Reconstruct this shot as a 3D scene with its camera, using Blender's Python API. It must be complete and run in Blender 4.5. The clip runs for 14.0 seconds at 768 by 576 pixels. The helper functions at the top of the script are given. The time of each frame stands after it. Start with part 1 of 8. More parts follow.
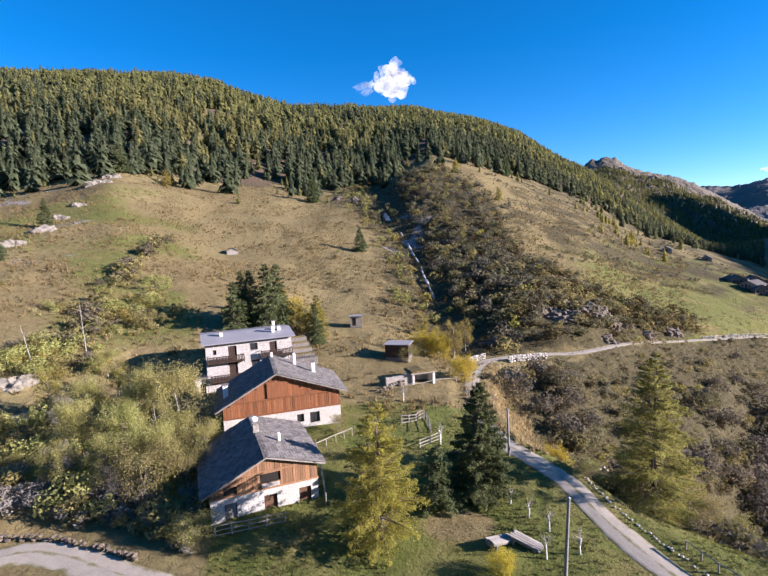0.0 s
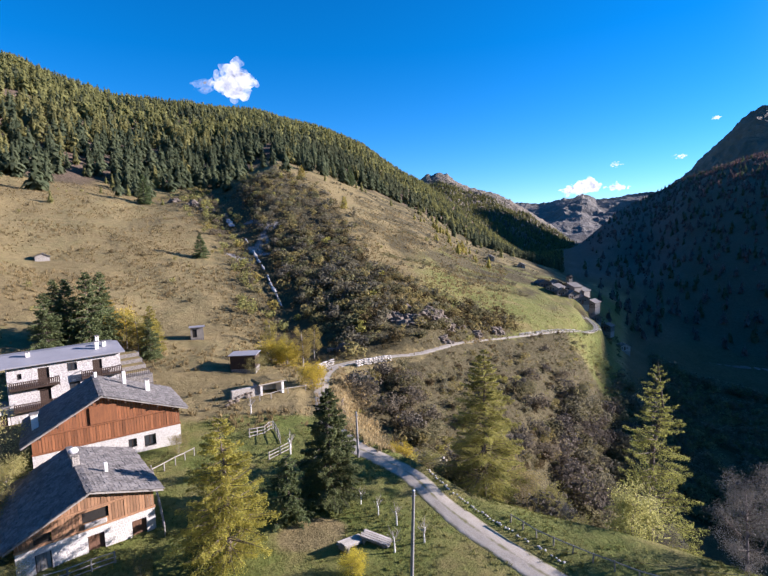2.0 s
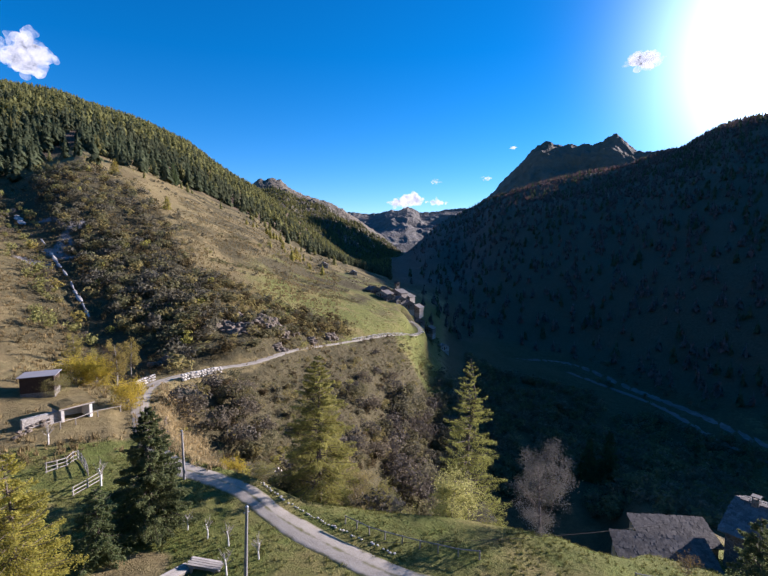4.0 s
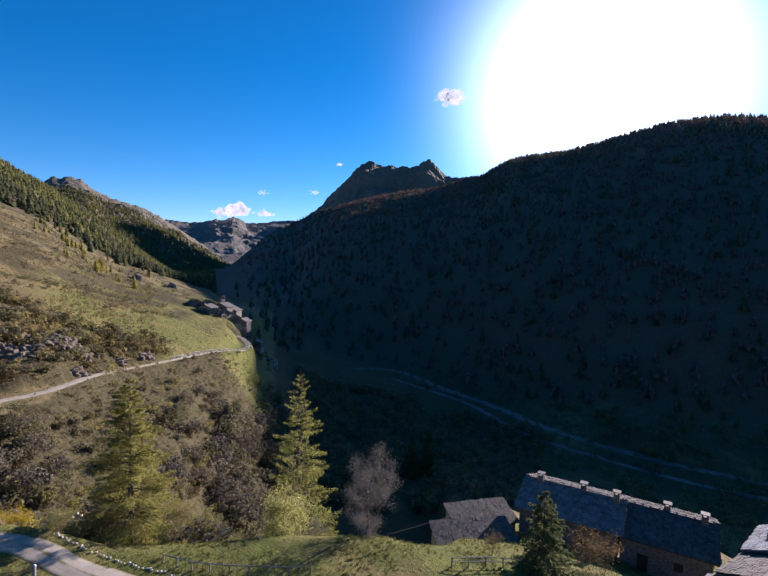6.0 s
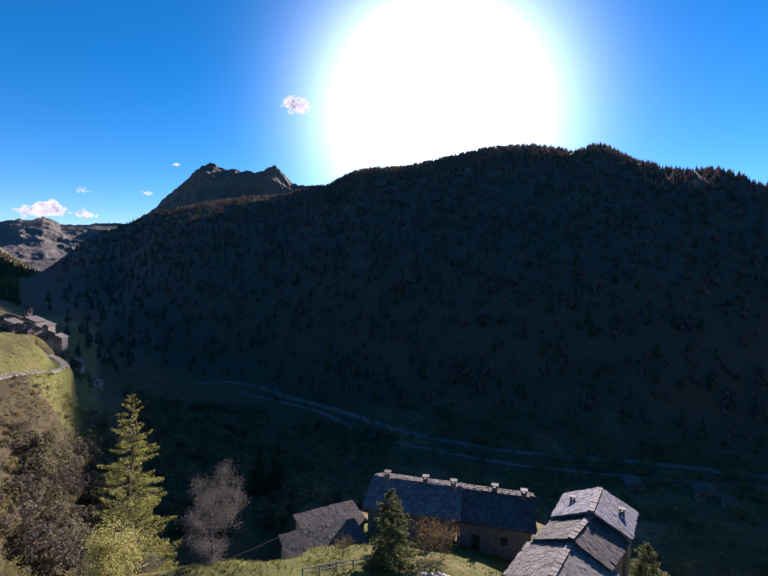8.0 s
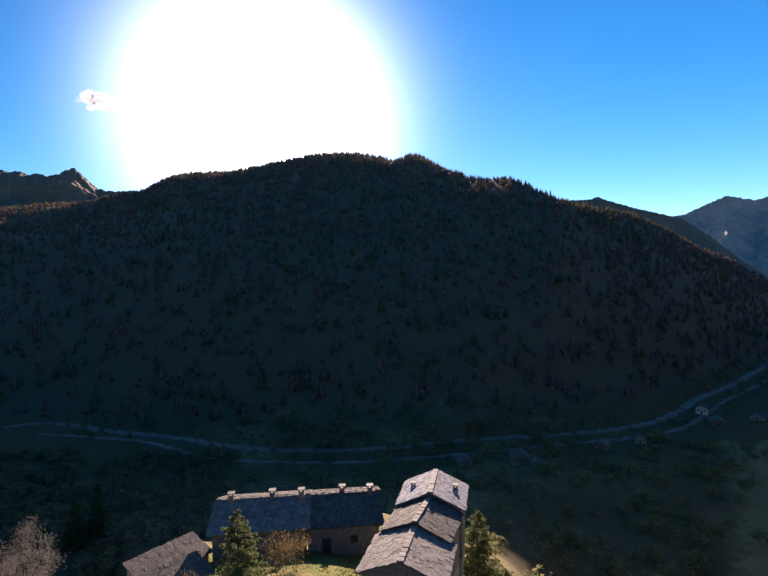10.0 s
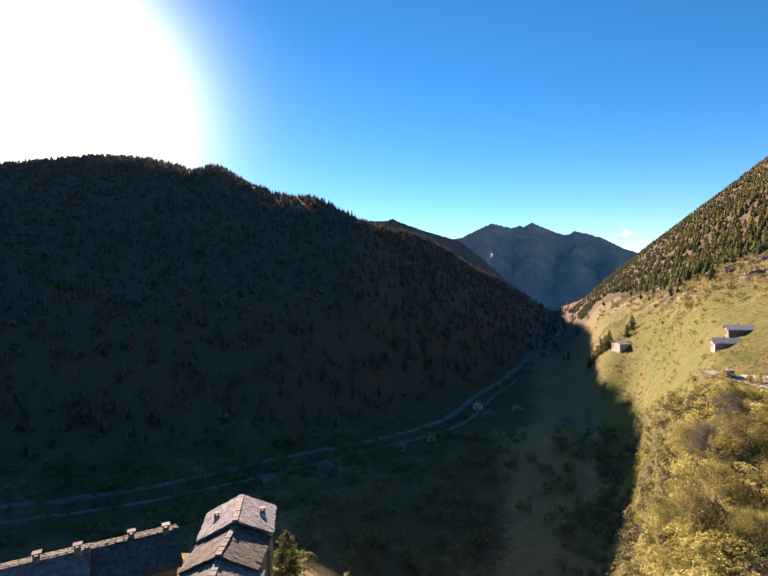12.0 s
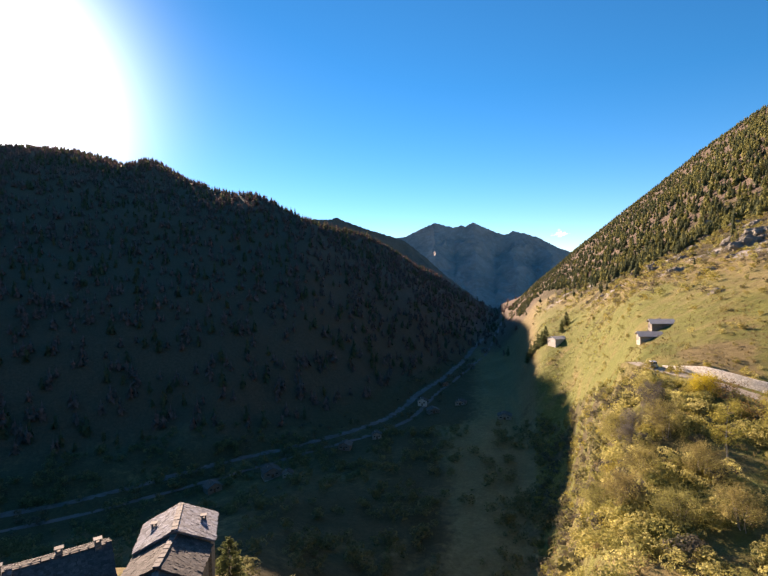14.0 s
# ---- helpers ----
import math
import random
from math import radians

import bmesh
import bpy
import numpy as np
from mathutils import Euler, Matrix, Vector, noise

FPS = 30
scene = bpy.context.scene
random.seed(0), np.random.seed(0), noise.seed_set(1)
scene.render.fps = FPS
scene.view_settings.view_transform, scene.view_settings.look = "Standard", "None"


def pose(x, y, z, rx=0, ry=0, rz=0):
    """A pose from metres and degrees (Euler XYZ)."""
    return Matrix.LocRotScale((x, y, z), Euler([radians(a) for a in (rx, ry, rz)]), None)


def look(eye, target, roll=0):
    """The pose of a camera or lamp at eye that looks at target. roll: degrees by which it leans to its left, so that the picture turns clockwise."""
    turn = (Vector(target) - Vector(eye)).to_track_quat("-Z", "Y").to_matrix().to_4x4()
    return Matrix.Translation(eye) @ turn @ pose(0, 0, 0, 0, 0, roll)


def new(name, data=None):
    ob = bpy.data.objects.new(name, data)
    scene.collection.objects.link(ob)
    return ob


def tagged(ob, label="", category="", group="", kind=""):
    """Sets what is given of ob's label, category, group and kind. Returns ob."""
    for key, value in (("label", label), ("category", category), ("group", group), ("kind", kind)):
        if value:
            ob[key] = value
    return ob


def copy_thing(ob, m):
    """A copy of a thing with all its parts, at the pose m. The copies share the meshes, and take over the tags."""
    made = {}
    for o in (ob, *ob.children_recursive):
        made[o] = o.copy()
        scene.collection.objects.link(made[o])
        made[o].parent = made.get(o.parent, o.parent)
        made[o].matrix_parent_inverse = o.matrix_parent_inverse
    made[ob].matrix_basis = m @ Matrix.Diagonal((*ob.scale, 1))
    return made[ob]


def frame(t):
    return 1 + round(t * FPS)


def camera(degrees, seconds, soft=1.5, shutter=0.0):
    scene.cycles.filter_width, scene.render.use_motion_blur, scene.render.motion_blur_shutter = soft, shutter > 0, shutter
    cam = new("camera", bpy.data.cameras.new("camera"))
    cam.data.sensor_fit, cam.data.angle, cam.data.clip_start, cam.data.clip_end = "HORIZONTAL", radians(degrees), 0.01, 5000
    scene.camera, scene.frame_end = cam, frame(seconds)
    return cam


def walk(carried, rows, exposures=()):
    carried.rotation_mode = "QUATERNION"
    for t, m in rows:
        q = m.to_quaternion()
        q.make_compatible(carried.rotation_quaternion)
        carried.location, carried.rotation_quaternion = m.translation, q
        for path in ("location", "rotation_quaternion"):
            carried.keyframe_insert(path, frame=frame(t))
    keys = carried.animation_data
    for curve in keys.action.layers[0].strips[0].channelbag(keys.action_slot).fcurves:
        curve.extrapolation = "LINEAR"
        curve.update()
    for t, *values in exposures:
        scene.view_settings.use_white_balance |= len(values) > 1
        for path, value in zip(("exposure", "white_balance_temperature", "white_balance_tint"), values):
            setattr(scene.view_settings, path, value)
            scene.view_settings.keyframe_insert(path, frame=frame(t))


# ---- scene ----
from mathutils import kdtree

Z0 = 26.0  # height of the eye over the hamlet's terrace
cam = camera(76.2, 14.0)
# seconds, heading (to the left), pitch, roll: the camera turns in the air over one spot
TURNS = [
    (0.0, -0.06, -6.41, -2.48),
    (0.5, -4.14, -6.29, -2.13),
    (1.0, -7.99, -6.29, -1.66),
    (1.5, -12.93, -6.22, -1.71),
    (2.0, -17.86, -6.20, -1.48),
    (2.5, -22.33, -6.24, -1.16),
    (3.0, -26.89, -6.09, -0.84),
    (5.5, -52.63, -4.35, 1.37),
    (6.0, -57.05, -3.89, 1.33),
    (6.5, -61.58, -3.61, 1.36),
    (7.0, -66.14, -3.27, 1.51),
    (7.5, -70.38, -2.93, 1.72),
    (8.0, -74.73, -2.52, 1.67),
    (10.5, -99.48, -1.25, -0.93),
    (11.0, -105.32, -0.56, -0.20),
    (11.5, -110.57, -0.68, -1.12),
    (12.0, -116.30, -0.43, -1.45),
    (12.5, -122.12, -0.25, -1.67),
    (13.0, -125.12, -0.23, -1.68),
    (13.5, -123.52, -0.58, -1.43),
    (14.0, -122.76, -0.75, -1.76),
]
walk(cam, [(t, look((0, 0, Z0), (-math.sin(radians(h)) * math.cos(radians(p)), math.cos(radians(h)) * math.cos(radians(p)), Z0 + math.sin(radians(p))), r))
           for t, h, p, r in TURNS], [(0.0, 1.66, 6200, 27), (3.0, 1.56, 6000, 26), (5.5, 1.26, 6250, 28), (8.0, 1.28, 6500, 31), (10.5, 1.72, 8200, 33), (14.0, 1.77, 8800, 30)])
# ---- sky and sun ----
SUN_AZ, SUN_EL = 99.0, 17.5
GLARE_AZ, GLARE_EL = 80.4, 16.8  # the middle of the bright haze that hides the disc


def way(az, el):
    a, e = radians(az), radians(el)
    return Vector((math.sin(a) * math.cos(e), math.cos(a) * math.cos(e), math.sin(e)))


world = bpy.data.worlds.new("sky")
scene.world = world
world.use_nodes = True
wn, wl = world.node_tree.nodes, world.node_tree.links
wn.clear()
sky = wn.new("ShaderNodeTexSky")
sky.sky_type, sky.sun_disc = "NISHITA", False
sky.sun_elevation, sky.sun_rotation = radians(SUN_EL), radians(SUN_AZ)
sky.altitude, sky.air_density, sky.dust_density, sky.ozone_density = 1700, 0.92, 0.05, 4.0
hsv = wn.new("ShaderNodeHueSaturation")
hsv.inputs["Saturation"].default_value = 1.3
hsv.inputs["Hue"].default_value = 0.496
bg = wn.new("ShaderNodeBackground")
bg.inputs["Strength"].default_value = 0.07
# the aureole of the low sun in hazy air
tc = wn.new("ShaderNodeTexCoord")
dot = wn.new("ShaderNodeVectorMath")
dot.operation = "DOT_PRODUCT"
dot.inputs[1].default_value = way(GLARE_AZ, GLARE_EL)
floor_ = wn.new("ShaderNodeMath")
floor_.operation = "MAXIMUM"
floor_.inputs[1].default_value = 0.0
powr = wn.new("ShaderNodeMath")
powr.operation = "POWER"
powr.inputs[1].default_value = 62.0
halo = wn.new("ShaderNodeBackground")
halo.inputs["Color"].default_value = (0.80, 0.98, 1.0, 1)
mul = wn.new("ShaderNodeMath")
mul.operation = "MULTIPLY"
mul.inputs[1].default_value = 1.8
add = wn.new("ShaderNodeAddShader")
wout = wn.new("ShaderNodeOutputWorld")
wl.new(sky.outputs[0], hsv.inputs["Color"])
wl.new(hsv.outputs[0], bg.inputs["Color"])
wl.new(tc.outputs["Generated"], dot.inputs[0])
wl.new(dot.outputs["Value"], floor_.inputs[0])
wl.new(floor_.outputs[0], powr.inputs[0])
wl.new(powr.outputs[0], mul.inputs[0])
wl.new(mul.outputs[0], halo.inputs["Strength"])
wl.new(bg.outputs[0], add.inputs[0])
wl.new(halo.outputs[0], add.inputs[1])
wl.new(add.outputs[0], wout.inputs["Surface"])

sun = new("sun", bpy.data.lights.new("sun", "SUN"))
sun.data.energy, sun.data.angle, sun.data.color = 4.6, radians(0.53), (1.0, 0.93, 0.82)
sun.matrix_world = look(way(SUN_AZ, SUN_EL) * 3000, (0, 0, 0))
# ---- materials ----
def nodes_of(name):
    m = bpy.data.materials.new(name)
    m.use_nodes = True
    n, l = m.node_tree.nodes, m.node_tree.links
    n.clear()
    out = n.new("ShaderNodeOutputMaterial")
    return m, n, l, out


def noise_node(n, l, vec, scale, detail=4.0, rough=0.6):
    t = n.new("ShaderNodeTexNoise")
    t.inputs["Scale"].default_value, t.inputs["Detail"].default_value, t.inputs["Roughness"].default_value = scale, detail, rough
    l.new(vec, t.inputs["Vector"])
    return t.outputs["Fac"]


def mix_node(n, l, fac, a, b):
    x = n.new("ShaderNodeMix")
    x.data_type = "RGBA"
    for sock, v in ((x.inputs[0], fac), (x.inputs[6], a), (x.inputs[7], b)):
        if isinstance(v, (int, float)):
            sock.default_value = v
        elif isinstance(v, tuple):
            sock.default_value = (*v, 1)
        else:
            l.new(v, sock)
    return x.outputs[2]


def span(n, l, v, lo, hi):
    r = n.new("ShaderNodeMapRange")
    r.inputs["From Min"].default_value, r.inputs["From Max"].default_value = lo, hi
    l.new(v, r.inputs["Value"])
    return r.outputs[0]


def surface(name, a, b, c=None, scale=1.0, fine=12.0, rough=0.85, bump=0.3, depth=0.02, metal=0.0, island=0.0, spec=0.3, stretch=None, brick=None):
    """Two tones mixed by coarse noise, a third by fine noise, with fine relief; scales are per metre."""
    m, n, l, out = nodes_of(name)
    geo = n.new("ShaderNodeNewGeometry")
    vec = geo.outputs["Position"]
    if stretch:
        tex = n.new("ShaderNodeTexCoord")
        mp = n.new("ShaderNodeMapping")
        mp.inputs["Scale"].default_value = stretch
        l.new(tex.outputs["Object"], mp.inputs["Vector"])
        vec = mp.outputs[0]
    f1 = noise_node(n, l, vec, scale)
    f2 = noise_node(n, l, vec, fine, 6.0, 0.7)
    col = mix_node(n, l, span(n, l, f1, 0.35, 0.65), a, b)
    col = mix_node(n, l, span(n, l, f2, 0.45, 0.75), col, c or tuple(x * 0.7 for x in a))
    height = f2
    if brick:  # rubble masonry: stones of about that size with pale joints
        vo = n.new("ShaderNodeTexVoronoi")
        vo.feature = "DISTANCE_TO_EDGE"
        vo.inputs["Scale"].default_value = 1.0 / brick[0]
        l.new(vec, vo.inputs["Vector"])
        v2 = n.new("ShaderNodeTexVoronoi")
        v2.inputs["Scale"].default_value = 1.0 / brick[0]
        l.new(vec, v2.inputs["Vector"])
        tone = n.new("ShaderNodeSeparateColor")
        l.new(v2.outputs["Color"], tone.inputs[0])
        col = mix_node(n, l, span(n, l, tone.outputs[0], -0.6, 1.5), col, brick[1])
        col = mix_node(n, l, span(n, l, vo.outputs["Distance"], 0.08, 0.02), col, brick[2])
        height = span(n, l, vo.outputs["Distance"], 0.0, 0.15)
    if island:
        rnd = n.new("ShaderNodeNewGeometry").outputs["Random Per Island"]
        oi = n.new("ShaderNodeObjectInfo").outputs["Random"]
        s = n.new("ShaderNodeMath")
        s.operation = "ADD"
        l.new(rnd, s.inputs[0])
        l.new(oi, s.inputs[1])
        fr = n.new("ShaderNodeMath")
        fr.operation = "FRACT"
        l.new(s.outputs[0], fr.inputs[0])
        hs = n.new("ShaderNodeHueSaturation")
        r = n.new("ShaderNodeMapRange")
        r.inputs["To Min"].default_value, r.inputs["To Max"].default_value = 1 - island, 1 + island
        l.new(fr.outputs[0], r.inputs["Value"])
        l.new(r.outputs[0], hs.inputs["Value"])
        l.new(col, hs.inputs["Color"])
        col = hs.outputs[0]
    p = n.new("ShaderNodeBsdfPrincipled")
    l.new(col, p.inputs["Base Color"])
    p.inputs["Roughness"].default_value, p.inputs["Metallic"].default_value = rough, metal
    p.inputs["Specular IOR Level"].default_value = spec
    bp = n.new("ShaderNodeBump")
    bp.inputs["Strength"].default_value, bp.inputs["Distance"].default_value = bump, depth
    l.new(height, bp.inputs["Height"])
    l.new(bp.outputs[0], p.inputs["Normal"])
    l.new(p.outputs[0], out.inputs["Surface"])
    return m


def foliage(name, a, b, shine=0.3, vary=0.35, hue=0.02):
    """Leaves or needles: each one of its own tone, letting part of the light through."""
    m, n, l, out = nodes_of(name)
    geo = n.new("ShaderNodeNewGeometry")
    col = mix_node(n, l, geo.outputs["Random Per Island"], a, b)
    oi = n.new("ShaderNodeObjectInfo")
    f = noise_node(n, l, geo.outputs["Position"], 0.35, 3.0)
    hs = n.new("ShaderNodeHueSaturation")
    r = n.new("ShaderNodeMapRange")
    r.inputs["To Min"].default_value, r.inputs["To Max"].default_value = 0.5 - hue, 0.5 + hue
    l.new(oi.outputs["Random"], r.inputs["Value"])
    l.new(r.outputs[0], hs.inputs["Hue"])
    v = n.new("ShaderNodeMapRange")
    v.inputs["From Min"].default_value, v.inputs["From Max"].default_value = 0.3, 0.7
    v.inputs["To Min"].default_value, v.inputs["To Max"].default_value = 1 - vary, 1 + vary
    l.new(f, v.inputs["Value"])
    l.new(v.outputs[0], hs.inputs["Value"])
    l.new(col, hs.inputs["Color"])
    d = n.new("ShaderNodeBsdfDiffuse")
    t = n.new("ShaderNodeBsdfTranslucent")
    l.new(hs.outputs[0], d.inputs["Color"])
    l.new(hs.outputs[0], t.inputs["Color"])
    mx = n.new("ShaderNodeMixShader")
    mx.inputs[0].default_value = shine
    l.new(d.outputs[0], mx.inputs[1])
    l.new(t.outputs[0], mx.inputs[2])
    l.new(mx.outputs[0], out.inputs["Surface"])
    return m


def land(name):
    """The ground: dry grass, with green meadow, scrub soil and rock by the cover map."""
    m, n, l, out = nodes_of(name)
    geo = n.new("ShaderNodeNewGeometry")
    at = n.new("ShaderNodeAttribute")
    at.attribute_name = "cover"
    sep = n.new("ShaderNodeSeparateColor")
    l.new(at.outputs["Color"], sep.inputs[0])
    vec = geo.outputs["Position"]
    big = noise_node(n, l, vec, 0.02, 5.0, 0.65)
    mid = noise_node(n, l, vec, 0.22, 6.0, 0.7)
    fine = noise_node(n, l, vec, 2.2, 8.0, 0.75)
    dry = mix_node(n, l, span(n, l, mid, 0.35, 0.65), (0.245, 0.188, 0.09), (0.185, 0.16, 0.072))
    dry = mix_node(n, l, span(n, l, big, 0.4, 0.62), dry, (0.18, 0.14, 0.066))
    dry = mix_node(n, l, span(n, l, fine, 0.5, 0.72), dry, (0.10, 0.08, 0.038))
    green = mix_node(n, l, span(n, l, mid, 0.35, 0.68), (0.10, 0.12, 0.028), (0.155, 0.15, 0.046))
    green = mix_node(n, l, span(n, l, fine, 0.5, 0.75), green, (0.05, 0.075, 0.018))
    worn = noise_node(n, l, vec, 0.07, 5.0, 0.7)
    green = mix_node(n, l, span(n, l, worn, 0.5, 0.68), green, (0.19, 0.15, 0.062))
    scrub = mix_node(n, l, span(n, l, mid, 0.4, 0.65), (0.078, 0.067, 0.033), (0.10, 0.082, 0.043))
    scrub = mix_node(n, l, span(n, l, fine, 0.45, 0.7), scrub, (0.045, 0.042, 0.022))
    rock = mix_node(n, l, span(n, l, mid, 0.4, 0.6), (0.27, 0.25, 0.225), (0.17, 0.16, 0.15))
    rock = mix_node(n, l, span(n, l, fine, 0.45, 0.7), rock, (0.36, 0.34, 0.31))

    def ragged(mask):
        s = n.new("ShaderNodeMath")
        s.operation = "MULTIPLY_ADD"
        l.new(mid, s.inputs[0])
        s.inputs[1].default_value = 0.9
        l.new(mask, s.inputs[2])
        return span(n, l, s.outputs[0], 0.80, 1.08)

    col = mix_node(n, l, ragged(sep.outputs[0]), dry, green)
    col = mix_node(n, l, ragged(sep.outputs[1]), col, scrub)
    col = mix_node(n, l, ragged(sep.outputs[2]), col, rock)
    wd = n.new("ShaderNodeAttribute")
    wd.attribute_name = "wood"
    # litter brown, kept light and warm for haze on the shaded mountainside
    col = mix_node(n, l, wd.outputs["Fac"], col, mix_node(n, l, span(n, l, fine, 0.4, 0.7), (0.11, 0.08, 0.058), (0.155, 0.115, 0.085)))
    blades = noise_node(n, l, vec, 7.0, 6.0, 0.8)
    patches = noise_node(n, l, vec, 0.55, 5.0, 0.75)
    for f, lo, hi in ((blades, 0.70, 1.30), (patches, 0.76, 1.24)):
        hv = n.new("ShaderNodeHueSaturation")
        mr = n.new("ShaderNodeMapRange")
        mr.inputs["From Min"].default_value, mr.inputs["From Max"].default_value = 0.33, 0.67
        mr.inputs["To Min"].default_value, mr.inputs["To Max"].default_value = lo, hi
        l.new(f, mr.inputs["Value"])
        l.new(mr.outputs[0], hv.inputs["Value"])
        l.new(col, hv.inputs["Color"])
        col = hv.outputs[0]
    p = n.new("ShaderNodeBsdfPrincipled")
    l.new(col, p.inputs["Base Color"])
    p.inputs["Roughness"].default_value = 0.95
    p.inputs["Specular IOR Level"].default_value = 0.1
    bp = n.new("ShaderNodeBump")
    bp.inputs["Strength"].default_value, bp.inputs["Distance"].default_value = 0.7, 0.4
    l.new(fine, bp.inputs["Height"])
    b2 = n.new("ShaderNodeBump")
    b2.inputs["Strength"].default_value, b2.inputs["Distance"].default_value = 0.5, 2.0
    l.new(mid, b2.inputs["Height"])
    l.new(b2.outputs[0], bp.inputs["Normal"])
    l.new(bp.outputs[0], p.inputs["Normal"])
    l.new(p.outputs[0], out.inputs["Surface"])
    return m


M_LAND = land("hillside")
def track(name):
    """Gravel wheel tracks with a grassy middle and earthy edges; the strip carries 0 at its middle and 1 at its edges."""
    m, n, l, out = nodes_of(name)
    vec = n.new("ShaderNodeNewGeometry").outputs["Position"]
    at = n.new("ShaderNodeAttribute")
    at.attribute_name = "across"
    mid, fine = noise_node(n, l, vec, 0.7, 5.0), noise_node(n, l, vec, 7.0, 6.0, 0.7)
    gravel = mix_node(n, l, span(n, l, mid, 0.35, 0.65), (0.38, 0.335, 0.265), (0.30, 0.262, 0.205))
    gravel = mix_node(n, l, span(n, l, fine, 0.45, 0.7), gravel, (0.42, 0.385, 0.33))
    grass = mix_node(n, l, span(n, l, fine, 0.4, 0.65), (0.20, 0.175, 0.09), (0.13, 0.13, 0.05))
    s = n.new("ShaderNodeMath")
    s.operation = "MULTIPLY_ADD"
    s.inputs[1].default_value = 0.75
    l.new(mid, s.inputs[0])
    l.new(at.outputs["Fac"], s.inputs[2])
    col = mix_node(n, l, span(n, l, s.outputs[0], 0.50, 0.30), gravel, grass)
    col = mix_node(n, l, span(n, l, s.outputs[0], 1.12, 1.32), col, grass)
    p = n.new("ShaderNodeBsdfPrincipled")
    l.new(col, p.inputs["Base Color"])
    p.inputs["Roughness"].default_value, p.inputs["Specular IOR Level"].default_value = 0.95, 0.1
    b = n.new("ShaderNodeBump")
    b.inputs["Strength"].default_value, b.inputs["Distance"].default_value = 0.5, 0.05
    l.new(fine, b.inputs["Height"])
    l.new(b.outputs[0], p.inputs["Normal"])
    l.new(p.outputs[0], out.inputs["Surface"])
    return m


M_ROAD = track("gravel track")
M_ASPHALT = surface("worn asphalt", (0.13, 0.115, 0.107), (0.095, 0.085, 0.08), (0.16, 0.145, 0.137), scale=0.2, fine=3, bump=0.2)
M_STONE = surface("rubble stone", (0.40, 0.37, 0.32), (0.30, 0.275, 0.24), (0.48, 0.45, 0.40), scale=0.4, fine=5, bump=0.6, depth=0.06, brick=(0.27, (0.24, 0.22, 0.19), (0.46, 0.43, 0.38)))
# dim copy of the rubble; carries the shade on village and valley houses
M_DIM = surface("dark rubble stone with shade in its tone", (0.20, 0.18, 0.155), (0.14, 0.127, 0.11), (0.26, 0.24, 0.21), scale=0.4, fine=3, bump=0.6, depth=0.06, brick=(0.45, (0.12, 0.11, 0.1), (0.25, 0.235, 0.21)))
M_WHITE = surface("limewashed rubble", (0.60, 0.575, 0.53), (0.48, 0.455, 0.41), (0.40, 0.37, 0.33), scale=0.5, fine=4, bump=0.5, depth=0.04, brick=(0.25, (0.42, 0.395, 0.355), (0.62, 0.60, 0.555)))
M_RUBBLE = surface("pale grey rubble", (0.50, 0.475, 0.45), (0.40, 0.375, 0.35), (0.58, 0.56, 0.53), scale=0.5, fine=4, bump=0.6, depth=0.05, brick=(0.34, (0.30, 0.28, 0.26), (0.60, 0.58, 0.55)))
M_PLASTER = surface("white plaster", (0.78, 0.76, 0.71), (0.70, 0.68, 0.63), (0.6, 0.57, 0.52), scale=0.6, fine=7, bump=0.2)
M_PLANK = surface("russet planks", (0.30, 0.115, 0.045), (0.21, 0.085, 0.038), (0.13, 0.06, 0.03), scale=0.8, fine=3.5, bump=0.3, island=0.28, stretch=(6, 6, 0.5))
M_PLANK2 = surface("honey planks", (0.33, 0.18, 0.09), (0.25, 0.14, 0.075), (0.14, 0.08, 0.05), scale=0.8, fine=3.5, bump=0.3, island=0.3, stretch=(6, 6, 0.5))
M_GREYWOOD = surface("weathered wood", (0.30, 0.275, 0.24), (0.22, 0.20, 0.175), (0.38, 0.355, 0.31), scale=1.5, fine=9, bump=0.3, island=0.2)
M_DARKWOOD = surface("dark brown wood", (0.045, 0.028, 0.02), (0.06, 0.038, 0.028), (0.03, 0.02, 0.015), scale=1.5, fine=9, bump=0.2)
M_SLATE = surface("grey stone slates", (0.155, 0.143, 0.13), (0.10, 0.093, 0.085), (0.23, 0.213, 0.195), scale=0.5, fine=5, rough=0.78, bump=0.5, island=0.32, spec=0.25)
# paler copy of the slates, so roofs turned from the sun look lit
M_SLATE_LIT = surface("grey stone slates with sun in the colour", (0.36, 0.345, 0.325), (0.27, 0.26, 0.245), (0.44, 0.42, 0.40), scale=0.5, fine=5, rough=0.8, bump=0.5, island=0.25)
# the blue is the sky's light on the top roof, put into the slates
M_SLATE_SKYLIT = surface("stone slates with sky light in the colour", (0.15, 0.165, 0.195), (0.085, 0.095, 0.115), (0.27, 0.29, 0.33), scale=0.9, fine=4, rough=0.75, bump=0.5, island=0.45, spec=0.25)
# slates darkened in colour for the houses lying in shade
M_SLATE_SHADED = surface("dark stone slates with shade in their tone", (0.085, 0.077, 0.068), (0.05, 0.046, 0.042), (0.14, 0.126, 0.11), scale=0.5, fine=5, rough=0.8, bump=0.5, island=0.35, spec=0.25)
M_SHEET = surface("grey roof sheets", (0.27, 0.265, 0.28), (0.235, 0.23, 0.24), (0.31, 0.30, 0.31), scale=0.4, fine=5, rough=0.55, bump=0.1, island=0.06)
